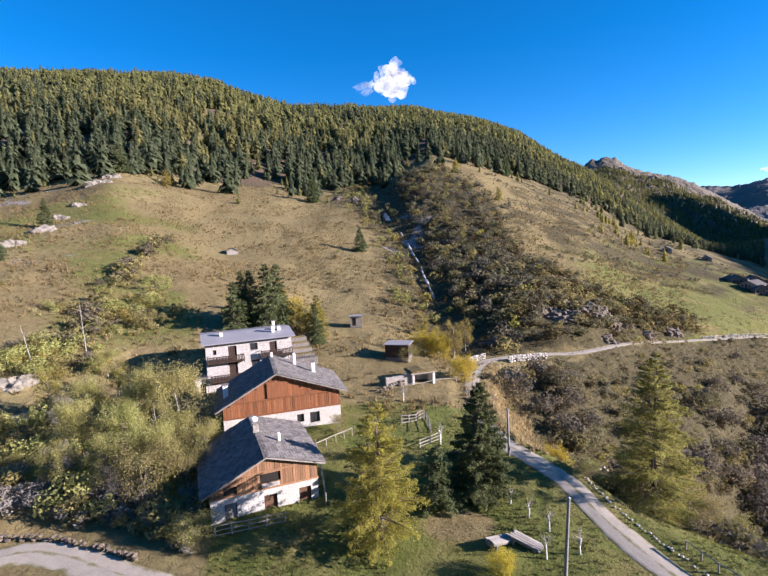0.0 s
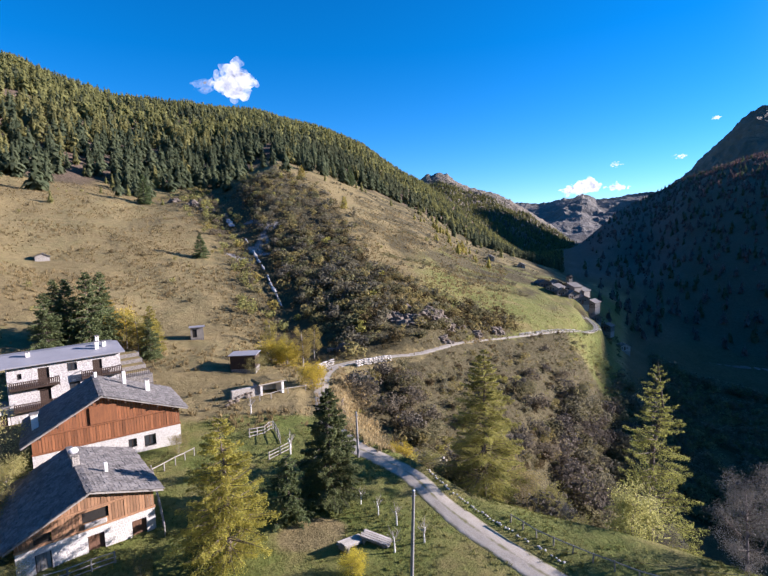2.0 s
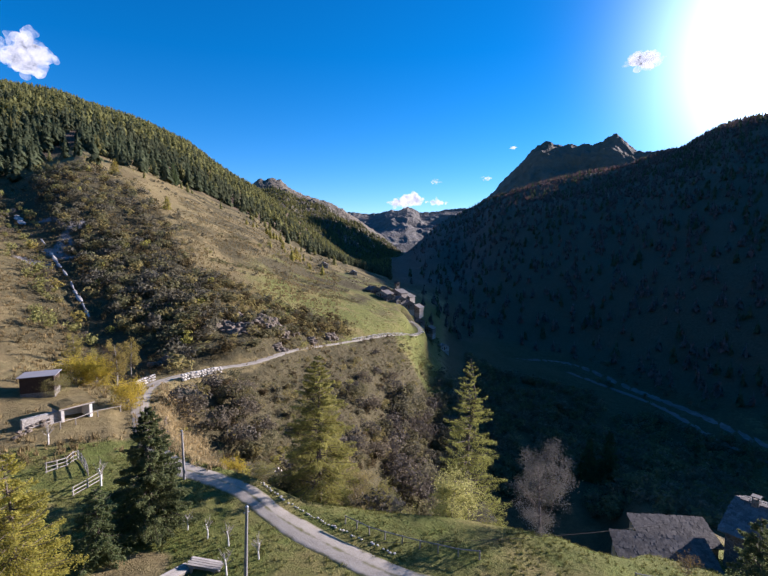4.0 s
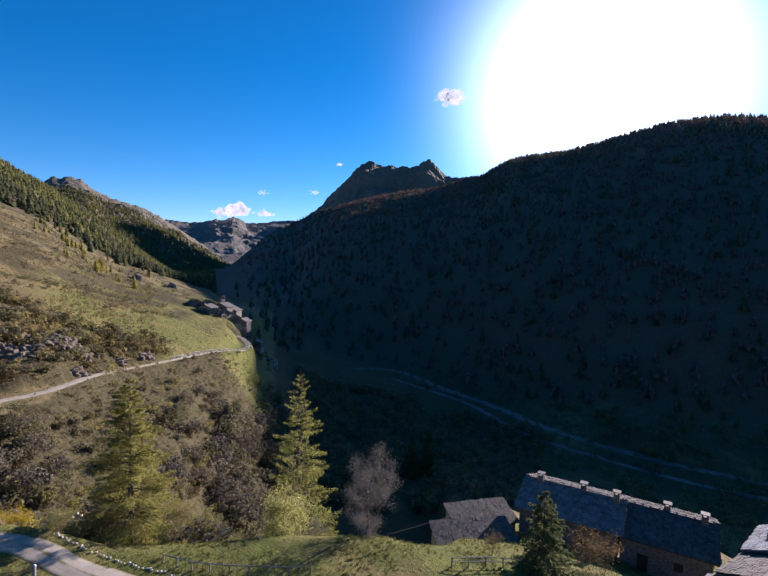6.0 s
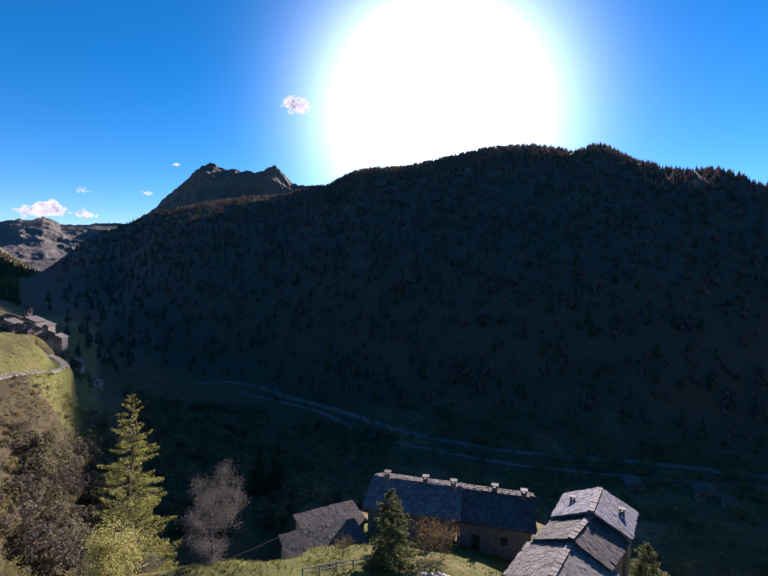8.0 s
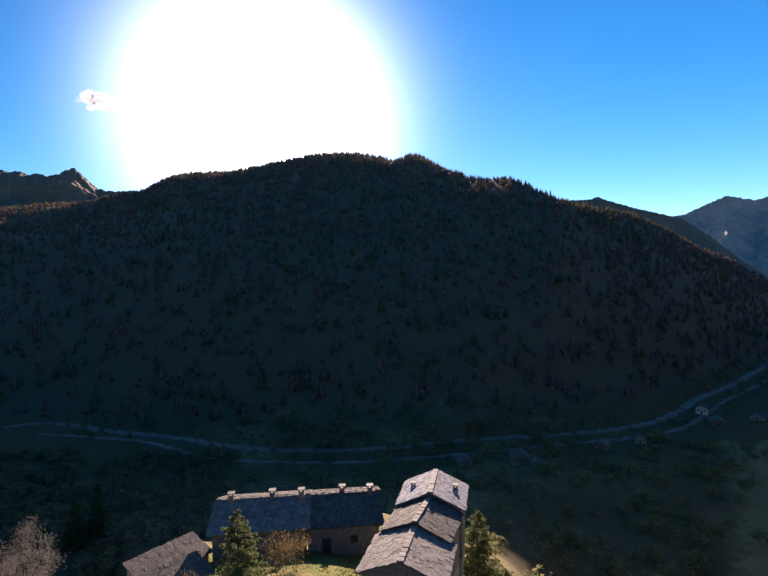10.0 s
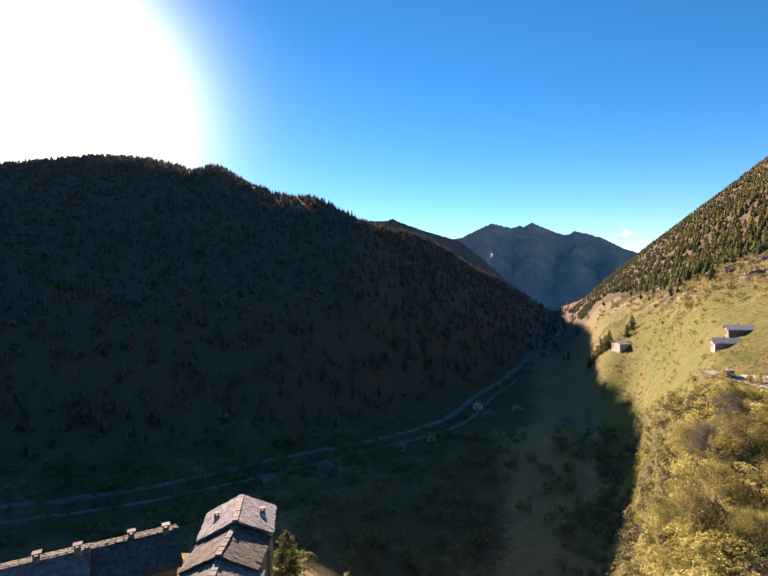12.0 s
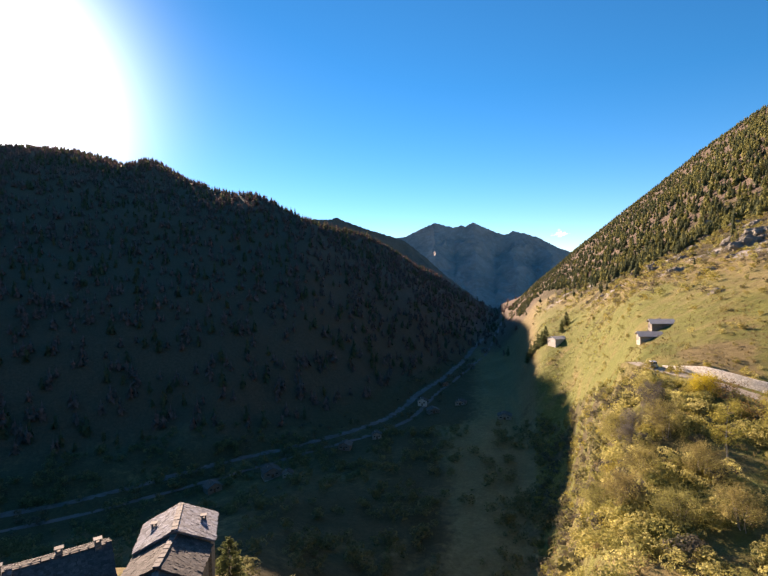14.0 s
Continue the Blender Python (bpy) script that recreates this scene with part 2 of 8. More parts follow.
# near-black; on panels in openings it stands for the unlit inside
M_HOLE = surface("near-black surface", (0.02, 0.018, 0.016), (0.028, 0.024, 0.02), (0.015, 0.014, 0.012), rough=0.6, bump=0.05)
M_GLASS = surface("window glass", (0.03, 0.035, 0.04), (0.04, 0.045, 0.05), (0.03, 0.03, 0.035), rough=0.15, bump=0.0, spec=0.6)
M_DOOR = surface("brown door wood", (0.16, 0.085, 0.05), (0.12, 0.065, 0.04), (0.09, 0.05, 0.03), scale=2, fine=9, bump=0.2)
M_BARK = surface("bark", (0.11, 0.085, 0.065), (0.16, 0.13, 0.105), (0.07, 0.055, 0.042), scale=2, fine=12, bump=0.6)
M_PALEBARK = surface("pale bark", (0.42, 0.39, 0.34), (0.32, 0.29, 0.25), (0.2, 0.18, 0.155), scale=2, fine=8, bump=0.4)
M_TWIG = surface("grey twigs", (0.20, 0.165, 0.155), (0.15, 0.125, 0.12), (0.25, 0.21, 0.20), scale=2, fine=8)
M_POLE = surface("grey timber pole", (0.26, 0.25, 0.235), (0.2, 0.19, 0.18), (0.32, 0.31, 0.29), scale=1, fine=9)
M_ROCK = surface("grey-brown rock", (0.17, 0.135, 0.10), (0.085, 0.068, 0.052), (0.24, 0.20, 0.155), scale=0.25, fine=2.5, bump=0.8, depth=0.2)
M_CRAG = surface("grey lichened rock", (0.21, 0.19, 0.155), (0.13, 0.118, 0.095), (0.27, 0.25, 0.215), scale=0.25, fine=2.5, bump=0.8, depth=0.2)
M_PALE = surface("pale field stone", (0.52, 0.49, 0.43), (0.42, 0.39, 0.34), (0.6, 0.57, 0.5), scale=1, fine=6, bump=0.4)
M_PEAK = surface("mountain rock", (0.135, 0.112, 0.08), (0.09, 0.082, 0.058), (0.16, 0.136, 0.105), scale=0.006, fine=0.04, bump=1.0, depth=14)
M_PASS = surface("grey-brown mountain rock", (0.13, 0.118, 0.10), (0.095, 0.09, 0.075), (0.17, 0.155, 0.14), scale=0.006, fine=0.04, bump=1.0, depth=10)
M_MASONRY = surface("pale masonry", (0.82, 0.79, 0.72), (0.74, 0.71, 0.64), (0.86, 0.83, 0.77), scale=0.3, fine=3, bump=0.6, depth=0.06, brick=(0.55, (0.44, 0.41, 0.35), (0.36, 0.335, 0.29)))
M_METAL = surface("galvanised metal", (0.5, 0.5, 0.5), (0.42, 0.42, 0.43), (0.55, 0.55, 0.55), rough=0.4, metal=0.8, bump=0.05)
M_CARPAINT = surface("white car paint", (0.75, 0.75, 0.75), (0.72, 0.72, 0.73), (0.7, 0.7, 0.7), rough=0.3, bump=0.0, spec=0.5)
M_WATER = surface("white water", (0.44, 0.42, 0.38), (0.16, 0.15, 0.13), (0.60, 0.58, 0.54), scale=0.5, fine=2.5, rough=0.85, bump=0.6, spec=0.1)
M_RIVER = surface("river gravel and water", (0.085, 0.077, 0.07), (0.16, 0.145, 0.132), (0.045, 0.042, 0.039), scale=0.08, fine=0.35, rough=0.8, bump=0.4)
# lighter copy of the mountain rock; sunlight and haze are in its colour
M_PEAK_LIT = surface("brown mountain rock with sun and haze in it", (0.33, 0.285, 0.25), (0.23, 0.205, 0.18), (0.40, 0.35, 0.31), scale=0.006, fine=0.03, bump=1.0, depth=14)
F_SPRUCE = foliage("spruce needles", (0.092, 0.11, 0.06), (0.135, 0.148, 0.082), 0.45, 0.2)
F_SPRUCE_NEAR = foliage("near spruce needles", (0.10, 0.135, 0.06), (0.165, 0.195, 0.085), 0.42)
F_LARCH = foliage("yellow larch needles", (0.43, 0.35, 0.08), (0.31, 0.29, 0.075), 0.55)
F_LARCH_GREEN = foliage("greenish larch needles", (0.34, 0.33, 0.095), (0.26, 0.27, 0.085), 0.55)
F_LARCH_FAR = foliage("far larch needles", (0.25, 0.24, 0.088), (0.19, 0.192, 0.08), 0.52, 0.28)
F_YELLOW = foliage("golden leaves", (0.54, 0.43, 0.06), (0.42, 0.35, 0.055), 0.45, hue=0.008)
F_ORANGE = foliage("orange leaves", (0.22, 0.135, 0.05), (0.165, 0.11, 0.045), 0.45)
F_GREEN = foliage("yellow-green leaves", (0.35, 0.35, 0.115), (0.45, 0.425, 0.175), 0.58)
F_OLIVE = foliage("olive leaves", (0.33, 0.29, 0.11), (0.235, 0.22, 0.085), 0.46)
F_BROWN = foliage("russet scrub leaves", (0.125, 0.096, 0.047), (0.09, 0.076, 0.036), 0.3)
F_DARK = foliage("dark scrub leaves", (0.15, 0.145, 0.07), (0.205, 0.185, 0.10), 0.45)
F_TWIGS = foliage("fine grey twigs", (0.245, 0.225, 0.20), (0.185, 0.17, 0.15), 0.2)
F_GREY = foliage("grey leafless twigs", (0.155, 0.138, 0.105), (0.11, 0.10, 0.078), 0.25)
F_GOLD = foliage("golden-olive leaves", (0.36, 0.31, 0.085), (0.265, 0.25, 0.072), 0.48)
# brown of bare trees, lightened and reddened to stand for haze and glare
F_LEAFLESS_HAZED = foliage("leafless brown woods with haze", (0.225, 0.155, 0.125), (0.17, 0.125, 0.105), 0.35)
F_SLATE_WOOD = foliage("grey-brown autumn scrub", (0.20, 0.175, 0.12), (0.145, 0.13, 0.085), 0.42)
F_GRASS = foliage("meadow grass blades", (0.10, 0.125, 0.032), (0.21, 0.19, 0.07), 0.4)
F_STRAW = foliage("pale straw", (0.44, 0.36, 0.19), (0.34, 0.28, 0.14), 0.4)
F_DRY = foliage("dry grass blades", (0.28, 0.212, 0.10), (0.21, 0.17, 0.08), 0.35)
# ---- tools ----
rng = np.random.default_rng(7)


def part(name, bm, material, parent=None, label="", smooth=False):
    """Links a bmesh as one mesh object, under a thing or a part."""
    me = bpy.data.meshes.new(name)
    bm.to_mesh(me)
    bm.free()
    me.materials.append(material)
    if smooth:
        me.shade_smooth()
    ob = new(name, me)
    if parent:
        ob.parent = parent
    return tagged(ob, label)


def sheet_mesh(name, verts, quads, material, parent=None, smooth=False, tris=()):
    """One mesh object from arrays of places and faces."""
    me = bpy.data.meshes.new(name)
    verts, quads = np.asarray(verts, np.float32), np.asarray(quads, np.int32)
    me.vertices.add(len(verts))
    me.vertices.foreach_set("co", verts.ravel())
    k = quads.shape[1]
    tris = np.asarray(tris, np.int32).reshape(-1, 3)
    me.loops.add(quads.size + tris.size)
    me.loops.foreach_set("vertex_index", np.r_[quads.ravel(), tris.ravel()])
    me.polygons.add(len(quads) + len(tris))
    me.polygons.foreach_set("loop_start", np.r_[np.arange(0, quads.size, k), quads.size + np.arange(0, tris.size, 3)].astype(np.int32))
    me.update(calc_edges=True)
    me.materials.append(material)
    if smooth:
        me.shade_smooth()
    ob = new(name, me)
    if parent:
        ob.parent = parent
    return ob


def thing(name, m, label, category, group="", kind=""):
    ob = new(name)
    ob.matrix_basis = m
    return tagged(ob, label, category, group, kind)


def add_box(bm, x0, y0, z0, x1, y1, z1, m=None):
    vs = [bm.verts.new((x, y, z)) for z in (z0, z1) for x, y in ((x0, y0), (x1, y0), (x1, y1), (x0, y1))]
    for f in ((3, 2, 1, 0), (4, 5, 6, 7), (0, 1, 5, 4), (1, 2, 6, 5), (2, 3, 7, 6), (3, 0, 4, 7)):
        bm.faces.new([vs[i] for i in f])
    if m is not None:
        bmesh.ops.transform(bm, matrix=m, verts=vs)
    return bm


def box(x0, y0, z0, x1, y1, z1, bevel=0.0):
    bm = add_box(bmesh.new(), x0, y0, z0, x1, y1, z1)
    if bevel:
        bmesh.ops.bevel(bm, geom=bm.edges[:], offset=bevel, segments=1, affect="EDGES")
    return bm


def add_rod(bm, a, b, r0, r1=None, sides=6):
    """A tapered round bar from a to b."""
    a, b = Vector(a), Vector(b)
    r1 = r0 if r1 is None else r1
    q = (b - a).to_track_quat("Z", "Y")
    rings = []
    for p, r in ((a, r0), (b, r1)):
        rings.append([bm.verts.new(p + q @ Vector((r * math.cos(6.2832 * i / sides), r * math.sin(6.2832 * i / sides), 0))) for i in range(sides)])
    for i in range(sides):
        j = (i + 1) % sides
        bm.faces.new((rings[0][i], rings[0][j], rings[1][j], rings[1][i]))
    bm.faces.new(rings[0][::-1])
    bm.faces.new(rings[1])
    return bm


def prism(outline, y0, y1):
    """A solid whose outline stands in the x-z plane, from y0 to y1."""
    bm = bmesh.new()
    a = [bm.verts.new((x, y0, z)) for x, z in outline]
    b = [bm.verts.new((x, y1, z)) for x, z in outline]
    bm.faces.new(a)
    bm.faces.new(b[::-1])
    for i in range(len(a)):
        j = (i + 1) % len(a)
        bm.faces.new((a[j], a[i], b[i], b[j]))
    bmesh.ops.recalc_face_normals(bm, faces=bm.faces)
    return bm


def grad_noise(x, y, seed=0):
    """Smooth gradient noise on arrays, about -0.7 to 0.7."""
    xi, yi = np.floor(x).astype(np.int64), np.floor(y).astype(np.int64)
    fx, fy = x - xi, y - yi

    def corner(dx, dy):
        h = ((xi + dx) * 374761393 + (yi + dy) * 668265263 + seed * 974634777) & 0xFFFFFFFF
        h = ((h ^ (h >> 13)) * 1274126177) & 0xFFFFFFFF
        a = ((h ^ (h >> 16)) & 0xFFFF) * (2 * np.pi / 65536)
        return np.cos(a) * (fx - dx) + np.sin(a) * (fy - dy)

    u, v = fx * fx * fx * (fx * (fx * 6 - 15) + 10), fy * fy * fy * (fy * (fy * 6 - 15) + 10)
    return (corner(0, 0) * (1 - u) + corner(1, 0) * u) * (1 - v) + (corner(0, 1) * (1 - u) + corner(1, 1) * u) * v


def smooth(v, a, b):
    t = np.clip((v - a) / (b - a), 0, 1)
    return t * t * (3 - 2 * t)


# ---- the land: profiles outward from the middle of the terrace ----
# each: azimuth from north over east, then (distance, height below or over the eye) at near ground, terrace, terrace edge, hollow, shelf, lower slope, forest edge, ridge
STATIONS = []


def profile(az, *line):
    STATIONS.append((az, line))


N, T = (15, -27), (42, -26.5)
profile(-60, N, (45, -27), (65, -25), (85, -22), (120, -15), (200, 3), (330, 35), (850, 222))
profile(-40, N, (45, -26.7), (60, -25.5), (85, -21), (130, -10), (220, 8), (330, 22), (900, 236))
profile(-28, N, (42, -27), (60, -26), (85, -23.5), (130, -12), (220, 14), (330, 42), (900, 250))
profile(-18, N, T, (62, -25), (84, -24), (120, -15), (190, -4), (345, 36), (900, 254))
profile(-8, N, T, (62, -25.2), (84, -24.6), (125, -21), (190, -5), (345, 28), (900, 207))
profile(0, N, T, (62, -25.6), (84, -25), (120, -23), (200, -5), (380, 38), (930, 214))
profile(6, N, T, (62, -26), (84, -25.6), (110, -27), (200, -5), (420, 64), (950, 217))
profile(11, N, T, (62, -26.3), (84, -26.2), (102, -28), (190, -9), (430, 54), (960, 193))
profile(16, N, T, (56, -26.2), (76, -33), (104, -27), (190, -9), (450, 40), (980, 172))
profile(22, N, T, (52, -26.5), (78, -37), (111, -26.6), (205, -12), (480, 22), (1000, 110))
profile(28, N, (40, -26.5), (48, -26.5), (82, -41), (134, -29.3), (220, -19), (500, -10), (1000, 30))
profile(34, N, (40, -26.5), (47, -26.6), (88, -47), (158, -32.8), (250, -23.5), (520, -30), (950, -50))
profile(40, N, (40, -26.5), (47, -26.6), (96, -66), (198, -36), (262, -31), (560, -52), (1400, -35))
profile(43, N, (40, -26.5), (47, -26.6), (98, -80), (208, -52), (320, -62), (700, -52), (1600, 40))
profile(46, N, (40, -26.5), (47, -26.6), (100, -82), (220, -62), (380, -82), (900, -40), (1800, 102))
profile(50, N, (40, -26.5), (47, -26.8), (105, -84), (300, -88), (450, -86), (900, 20), (1700, 150))
profile(54, N, (40, -26.6), (47, -27), (105, -84), (300, -93), (440, -90), (900, 50), (1700, 190))
profile(57.5, N, (40, -26.6), (47, -27), (105, -84), (300, -96), (430, -91), (900, 60), (1700, 200))
profile(60.5, N, (40, -26.6), (46, -27), (100, -80), (295, -100), (410, -93), (900, 68), (1700, 215))
profile(63, N, (41, -26.8), (46, -27), (100, -78), (290, -102), (400, -95), (900, 75), (1700, 230))
profile(66, N, (42, -27.2), (48, -28.8), (70, -36.5), (280, -104), (380, -95), (800, 70), (1650, 245))
profile(72, N, (44, -27.6), (50, -29.4), (72, -36), (270, -105), (360, -92), (750, 85), (1500, 284))
profile(82, N, (45, -28), (58, -31.6), (100, -55), (262, -105), (340, -92), (650, 60), (1350, 325))
profile(90, N, (43, -28), (52, -31.2), (80, -38), (258, -105), (335, -92), (650, 60), (1350, 328))
profile(97, N, (39, -28.4), (47, -31.6), (72, -36.5), (258, -105), (335, -92), (650, 60), (1350, 322))
profile(104, N, (39, -28.6), (48, -33), (74, -41), (262, -105), (330, -92), (560, 25), (1060, 200))
profile(114, N, (38, -29), (72, -51), (120, -80), (290, -104), (370, -94), (540, 10), (830, 130))
profile(120, N, (37, -29), (74, -54), (122, -86), (322, -104), (410, -92), (640, 0), (1050, 110))
profile(126, N, (37, -29), (74, -54), (124, -88), (380, -103), (500, -90), (760, -20), (1250, 60))
profile(130, N, (37, -29), (74, -54), (126, -88), (440, -103), (600, -95), (1000, -40), (1600, 5))
profile(135, N, (37, -29), (74, -54), (130, -88), (420, -99), (760, -104), (1100, -100), (1500, -90))
profile(138.3, N, (37, -29), (74, -54), (140, -88), (310, -98), (420, -84), (800, -60), (1350, -40))
profile(140.4, N, (38, -29), (75, -53), (150, -86), (290, -94), (385, -52), (760, -24), (1300, 0))
profile(142.8, N, (42, -28.5), (78, -49), (165, -77), (290, -80), (400, -42), (690, -12), (1200, 40))
profile(145, N, (45, -28), (66, -34), (160, -48), (290, -50), (420, -24), (600, -5), (1100, 72))
profile(147.5, N, (46, -28), (60, -30), (140, -32), (225, -32), (350, -15), (520, 3), (1080, 105))
profile(150, N, (46, -28), (60, -29), (128, -21.5), (180, -22), (300, -9), (470, 10), (1050, 135))
profile(156, N, (46, -28), (60, -28.5), (122, -22), (175, -14), (280, 3), (430, 30), (1000, 204))
profile(161, N, (46, -28), (60, -28), (115, -24), (170, -10), (270, 10), (400, 45), (950, 240))
profile(170, N, (46, -27.5), (60, -27.5), (110, -25.5), (165, -6), (260, 18), (380, 60), (900, 270))
profile(235, N, (45, -27), (60, -26.5), (110, -20), (165, -3), (260, 22), (380, 62), (900, 275))
profile(300, N, (45, -27), (65, -25), (85, -22), (120, -15), (200, 3), (330, 35), (850, 222))

AZ = np.r_[np.arange(-60, 172, 0.36), np.arange(172, 300, 2.5)]
RAD = np.geomspace(4, 4900, 340)
LINE_AZ = np.array([s[0] for s in STATIONS], float)
PROF = np.array([s[1] for s in STATIONS], float)
PROF = np.concatenate([PROF, np.stack([PROF[:, -1, 0] * 1.35, PROF[:, -1, 1] - 0.12 * PROF[:, -1, 0]], -1)[:, None], np.tile([[[4950.0, -260.0]]], (len(PROF), 1, 1))], 1)
HEIGHT = np.empty((len(AZ), len(RAD)))
soft = np.hanning(11)[1:-1] / np.hanning(11)[1:-1].sum()
LINES = np.array([[np.interp(AZ, LINE_AZ, PROF[:, k, c]) for c in (0, 1)] for k in range(PROF.shape[1])])
LINES = np.apply_along_axis(lambda v: np.convolve(np.pad(v, 4, "edge"), soft, "valid"), 2, LINES)
# the crests: azimuth and height over the eye
CREST_N = [(-28, 250), (-21.8, 264), (-17.2, 258), (-15.3, 245), (-11.2, 223), (-9.1, 216), (-2.6, 222), (4.1, 222), (7, 208), (11.7, 193), (16, 169), (19.6, 128), (22.5, 102), (28, 30)]
CREST_S = [(64, 8.5), (66, 8.9), (68, 9.2), (70, 10.5), (72, 11.2), (77, 12.1), (82, 13.0), (88, 14.0), (91, 14.1), (94, 13.5), (95.6, 13.2), (97.0, 13.75), (98.2, 13.7), (101, 12.3), (104, 11.2), (106, 10.95), (108.5, 10.8), (110, 10.2), (112.3, 9.05), (115, 8.2), (117.3, 7.2), (121, 5.7), (124.9, 3.6), (129.4, 0.7), (132.7, -1.4), (136, -3.4)]  # azimuth and elevation
for crest_ in (CREST_N, CREST_S):
    ca, cz = np.array(crest_).T
    inside = (AZ >= ca[0]) & (AZ <= ca[-1])
    LINES[7, 1, inside] = np.interp(AZ[inside], ca, cz) if crest_ is CREST_N else np.tan(np.radians(np.interp(AZ[inside], ca, cz))) * LINES[7, 0, inside] - 10
for i, a in enumerate(AZ):
    line = LINES[:, :, i]
    HEIGHT[i] = np.interp(np.log(RAD), np.log(np.r_[2, line[:, 0]]), np.r_[-27, line[:, 1]])
kern = np.hanning(11)[1:-1]
kern /= kern.sum()
HEIGHT = np.apply_along_axis(lambda v: np.convolve(np.pad(v, 4, "edge"), kern, "valid"), 1, HEIGHT)
GX, GY = np.sin(np.radians(AZ))[:, None] * RAD, np.cos(np.radians(AZ))[:, None] * RAD
DIST = np.broadcast_to(RAD, GX.shape)
HEIGHT += smooth(DIST, 300, 900) * (1 - smooth(DIST, 1500, 3000)) * 16 * grad_noise(GX / 210, GY / 210, 1)
HEIGHT += smooth(DIST, 110, 300) * 3.2 * (grad_noise(GX / 55, GY / 55, 2) + 0.5 * grad_noise(GX / 23, GY / 23, 3))
HEIGHT += smooth(DIST, 60, 110) * 0.9 * grad_noise(GX / 11, GY / 11, 4)
HEIGHT += smooth(DIST, 8, 60) * 0.22 * grad_noise(GX / 5.0, GY / 5.0, 5)
HEIGHT += Z0


def polar(az, d):
    return d * math.sin(radians(az)), d * math.cos(radians(az))


def sample(grid, x, y):
    """A grid of the land at places x, y."""
    x, y = np.asarray(x, float), np.asarray(y, float)
    a = np.degrees(np.arctan2(x, y))
    a = np.where(a < -60, a + 360, a)
    fi = np.interp(a, np.r_[AZ, 300], np.arange(len(AZ) + 1))
    fj = np.interp(np.log(np.hypot(x, y).clip(RAD[0], RAD[-1])), np.log(RAD), np.arange(len(RAD)))
    i, j = np.floor(fi).astype(int), np.floor(fj).astype(int).clip(0, len(RAD) - 2)
    u, v = fi - i, fj - j
    i0, i1 = i % len(AZ), (i + 1) % len(AZ)
    return (grid[i0, j] * (1 - u) + grid[i1, j] * u) * (1 - v) + (grid[i0, j + 1] * (1 - u) + grid[i1, j + 1] * u) * v


def ground(x, y):
    return float(sample(HEIGHT, x, y))


def curve(points, step=1.5):
    """A smooth line through places given as (azimuth, distance), sampled about every step metres."""
    p = np.array([polar(*q) for q in points])
    p = np.concatenate([[2 * p[0] - p[1]], p, [2 * p[-1] - p[-2]]])
    out = []
    for k in range(1, len(p) - 2):
        n = max(2, int(np.hypot(*(p[k + 1] - p[k])) / step))
        t = np.linspace(0, 1, n, endpoint=False)[:, None]
        out.append(0.5 * (2 * p[k] + (p[k + 1] - p[k - 1]) * t + (2 * p[k - 1] - 5 * p[k] + 4 * p[k + 1] - p[k + 2]) * t**2 + (3 * p[k] - p[k - 1] - 3 * p[k + 1] + p[k + 2]) * t**3))
    return np.concatenate(out + [p[-2:-1]])


def along(line, span_m=25):
    z = sample(HEIGHT, line[:, 0], line[:, 1])
    k = max(3, int(span_m / max(0.5, np.hypot(*(line[1] - line[0])))))
    return np.convolve(np.pad(z, (k, k), "edge"), np.ones(2 * k + 1) / (2 * k + 1), "valid")


def nearest(line, x, y, reach):
    """Distance to a line and the index of its nearest point, for grid places; far places get a large value."""
    best, idx = np.full(x.shape, 1e9), np.zeros(x.shape, int)
    box_ = (x > line[:, 0].min() - reach) & (x < line[:, 0].max() + reach) & (y > line[:, 1].min() - reach) & (y < line[:, 1].max() + reach)
    where = np.argwhere(box_)
    if not len(where):
        return best, idx
    bx, by = x[box_], y[box_]
    d, k = np.full(len(bx), 1e9), np.zeros(len(bx), int)
    for n, (px, py) in enumerate(line):
        q = np.hypot(bx - px, by - py)
        s = q < d
        d[s], k[s] = q[s], n
    best[box_], idx[box_] = d, k
    return best, idx


ROADS = []


def road(name, points, width, label, material, drop=0.0, step=1.5, shoulder=3.0):
    """Levels the land along a line and lays a crowned, rutted strip on it."""
    line = curve(points, step)
    z = along(line) - drop
    d, k = nearest(line, GX, GY, width + shoulder + 3)
    w = 1 - smooth(d, width * 0.62, width * 0.62 + shoulder)
    global HEIGHT
    HEIGHT = HEIGHT * (1 - w) + (z[k] - 0.05) * w
    ROADS.append((name, line, z, width, label, material))
    return line, z


main_road, main_z = road("road", [(62, 31), (48, 34.5), (38.5, 36.6), (33, 39.2), (28, 42.5), (24, 46.5), (20.8, 51.5), (17.2, 55.6), (14.2, 59.0), (11.9, 64), (10.5, 72), (10.1, 83), (10.4, 92), (11.6, 98.5),
                                  (14.6, 103.5), (18.3, 107.5), (22.7, 113), (27.5, 132), (33.2, 155), (38.7, 186), (40.5, 202), (41.3, 211), (41.4, 219), (40.8, 227), (39.8, 234)], 2.8, "pale gravel road with worn wheel tracks and a grassy middle", M_ROAD)
low_road, low_z = road("road", [(-52, 52), (-45, 52.5), (-39.5, 52.0), (-36, 49.0), (-33, 45.2), (-28, 40), (-20, 34), (-8, 30)], 3.4, "pale gravel track with two wheel ruts", M_ROAD)
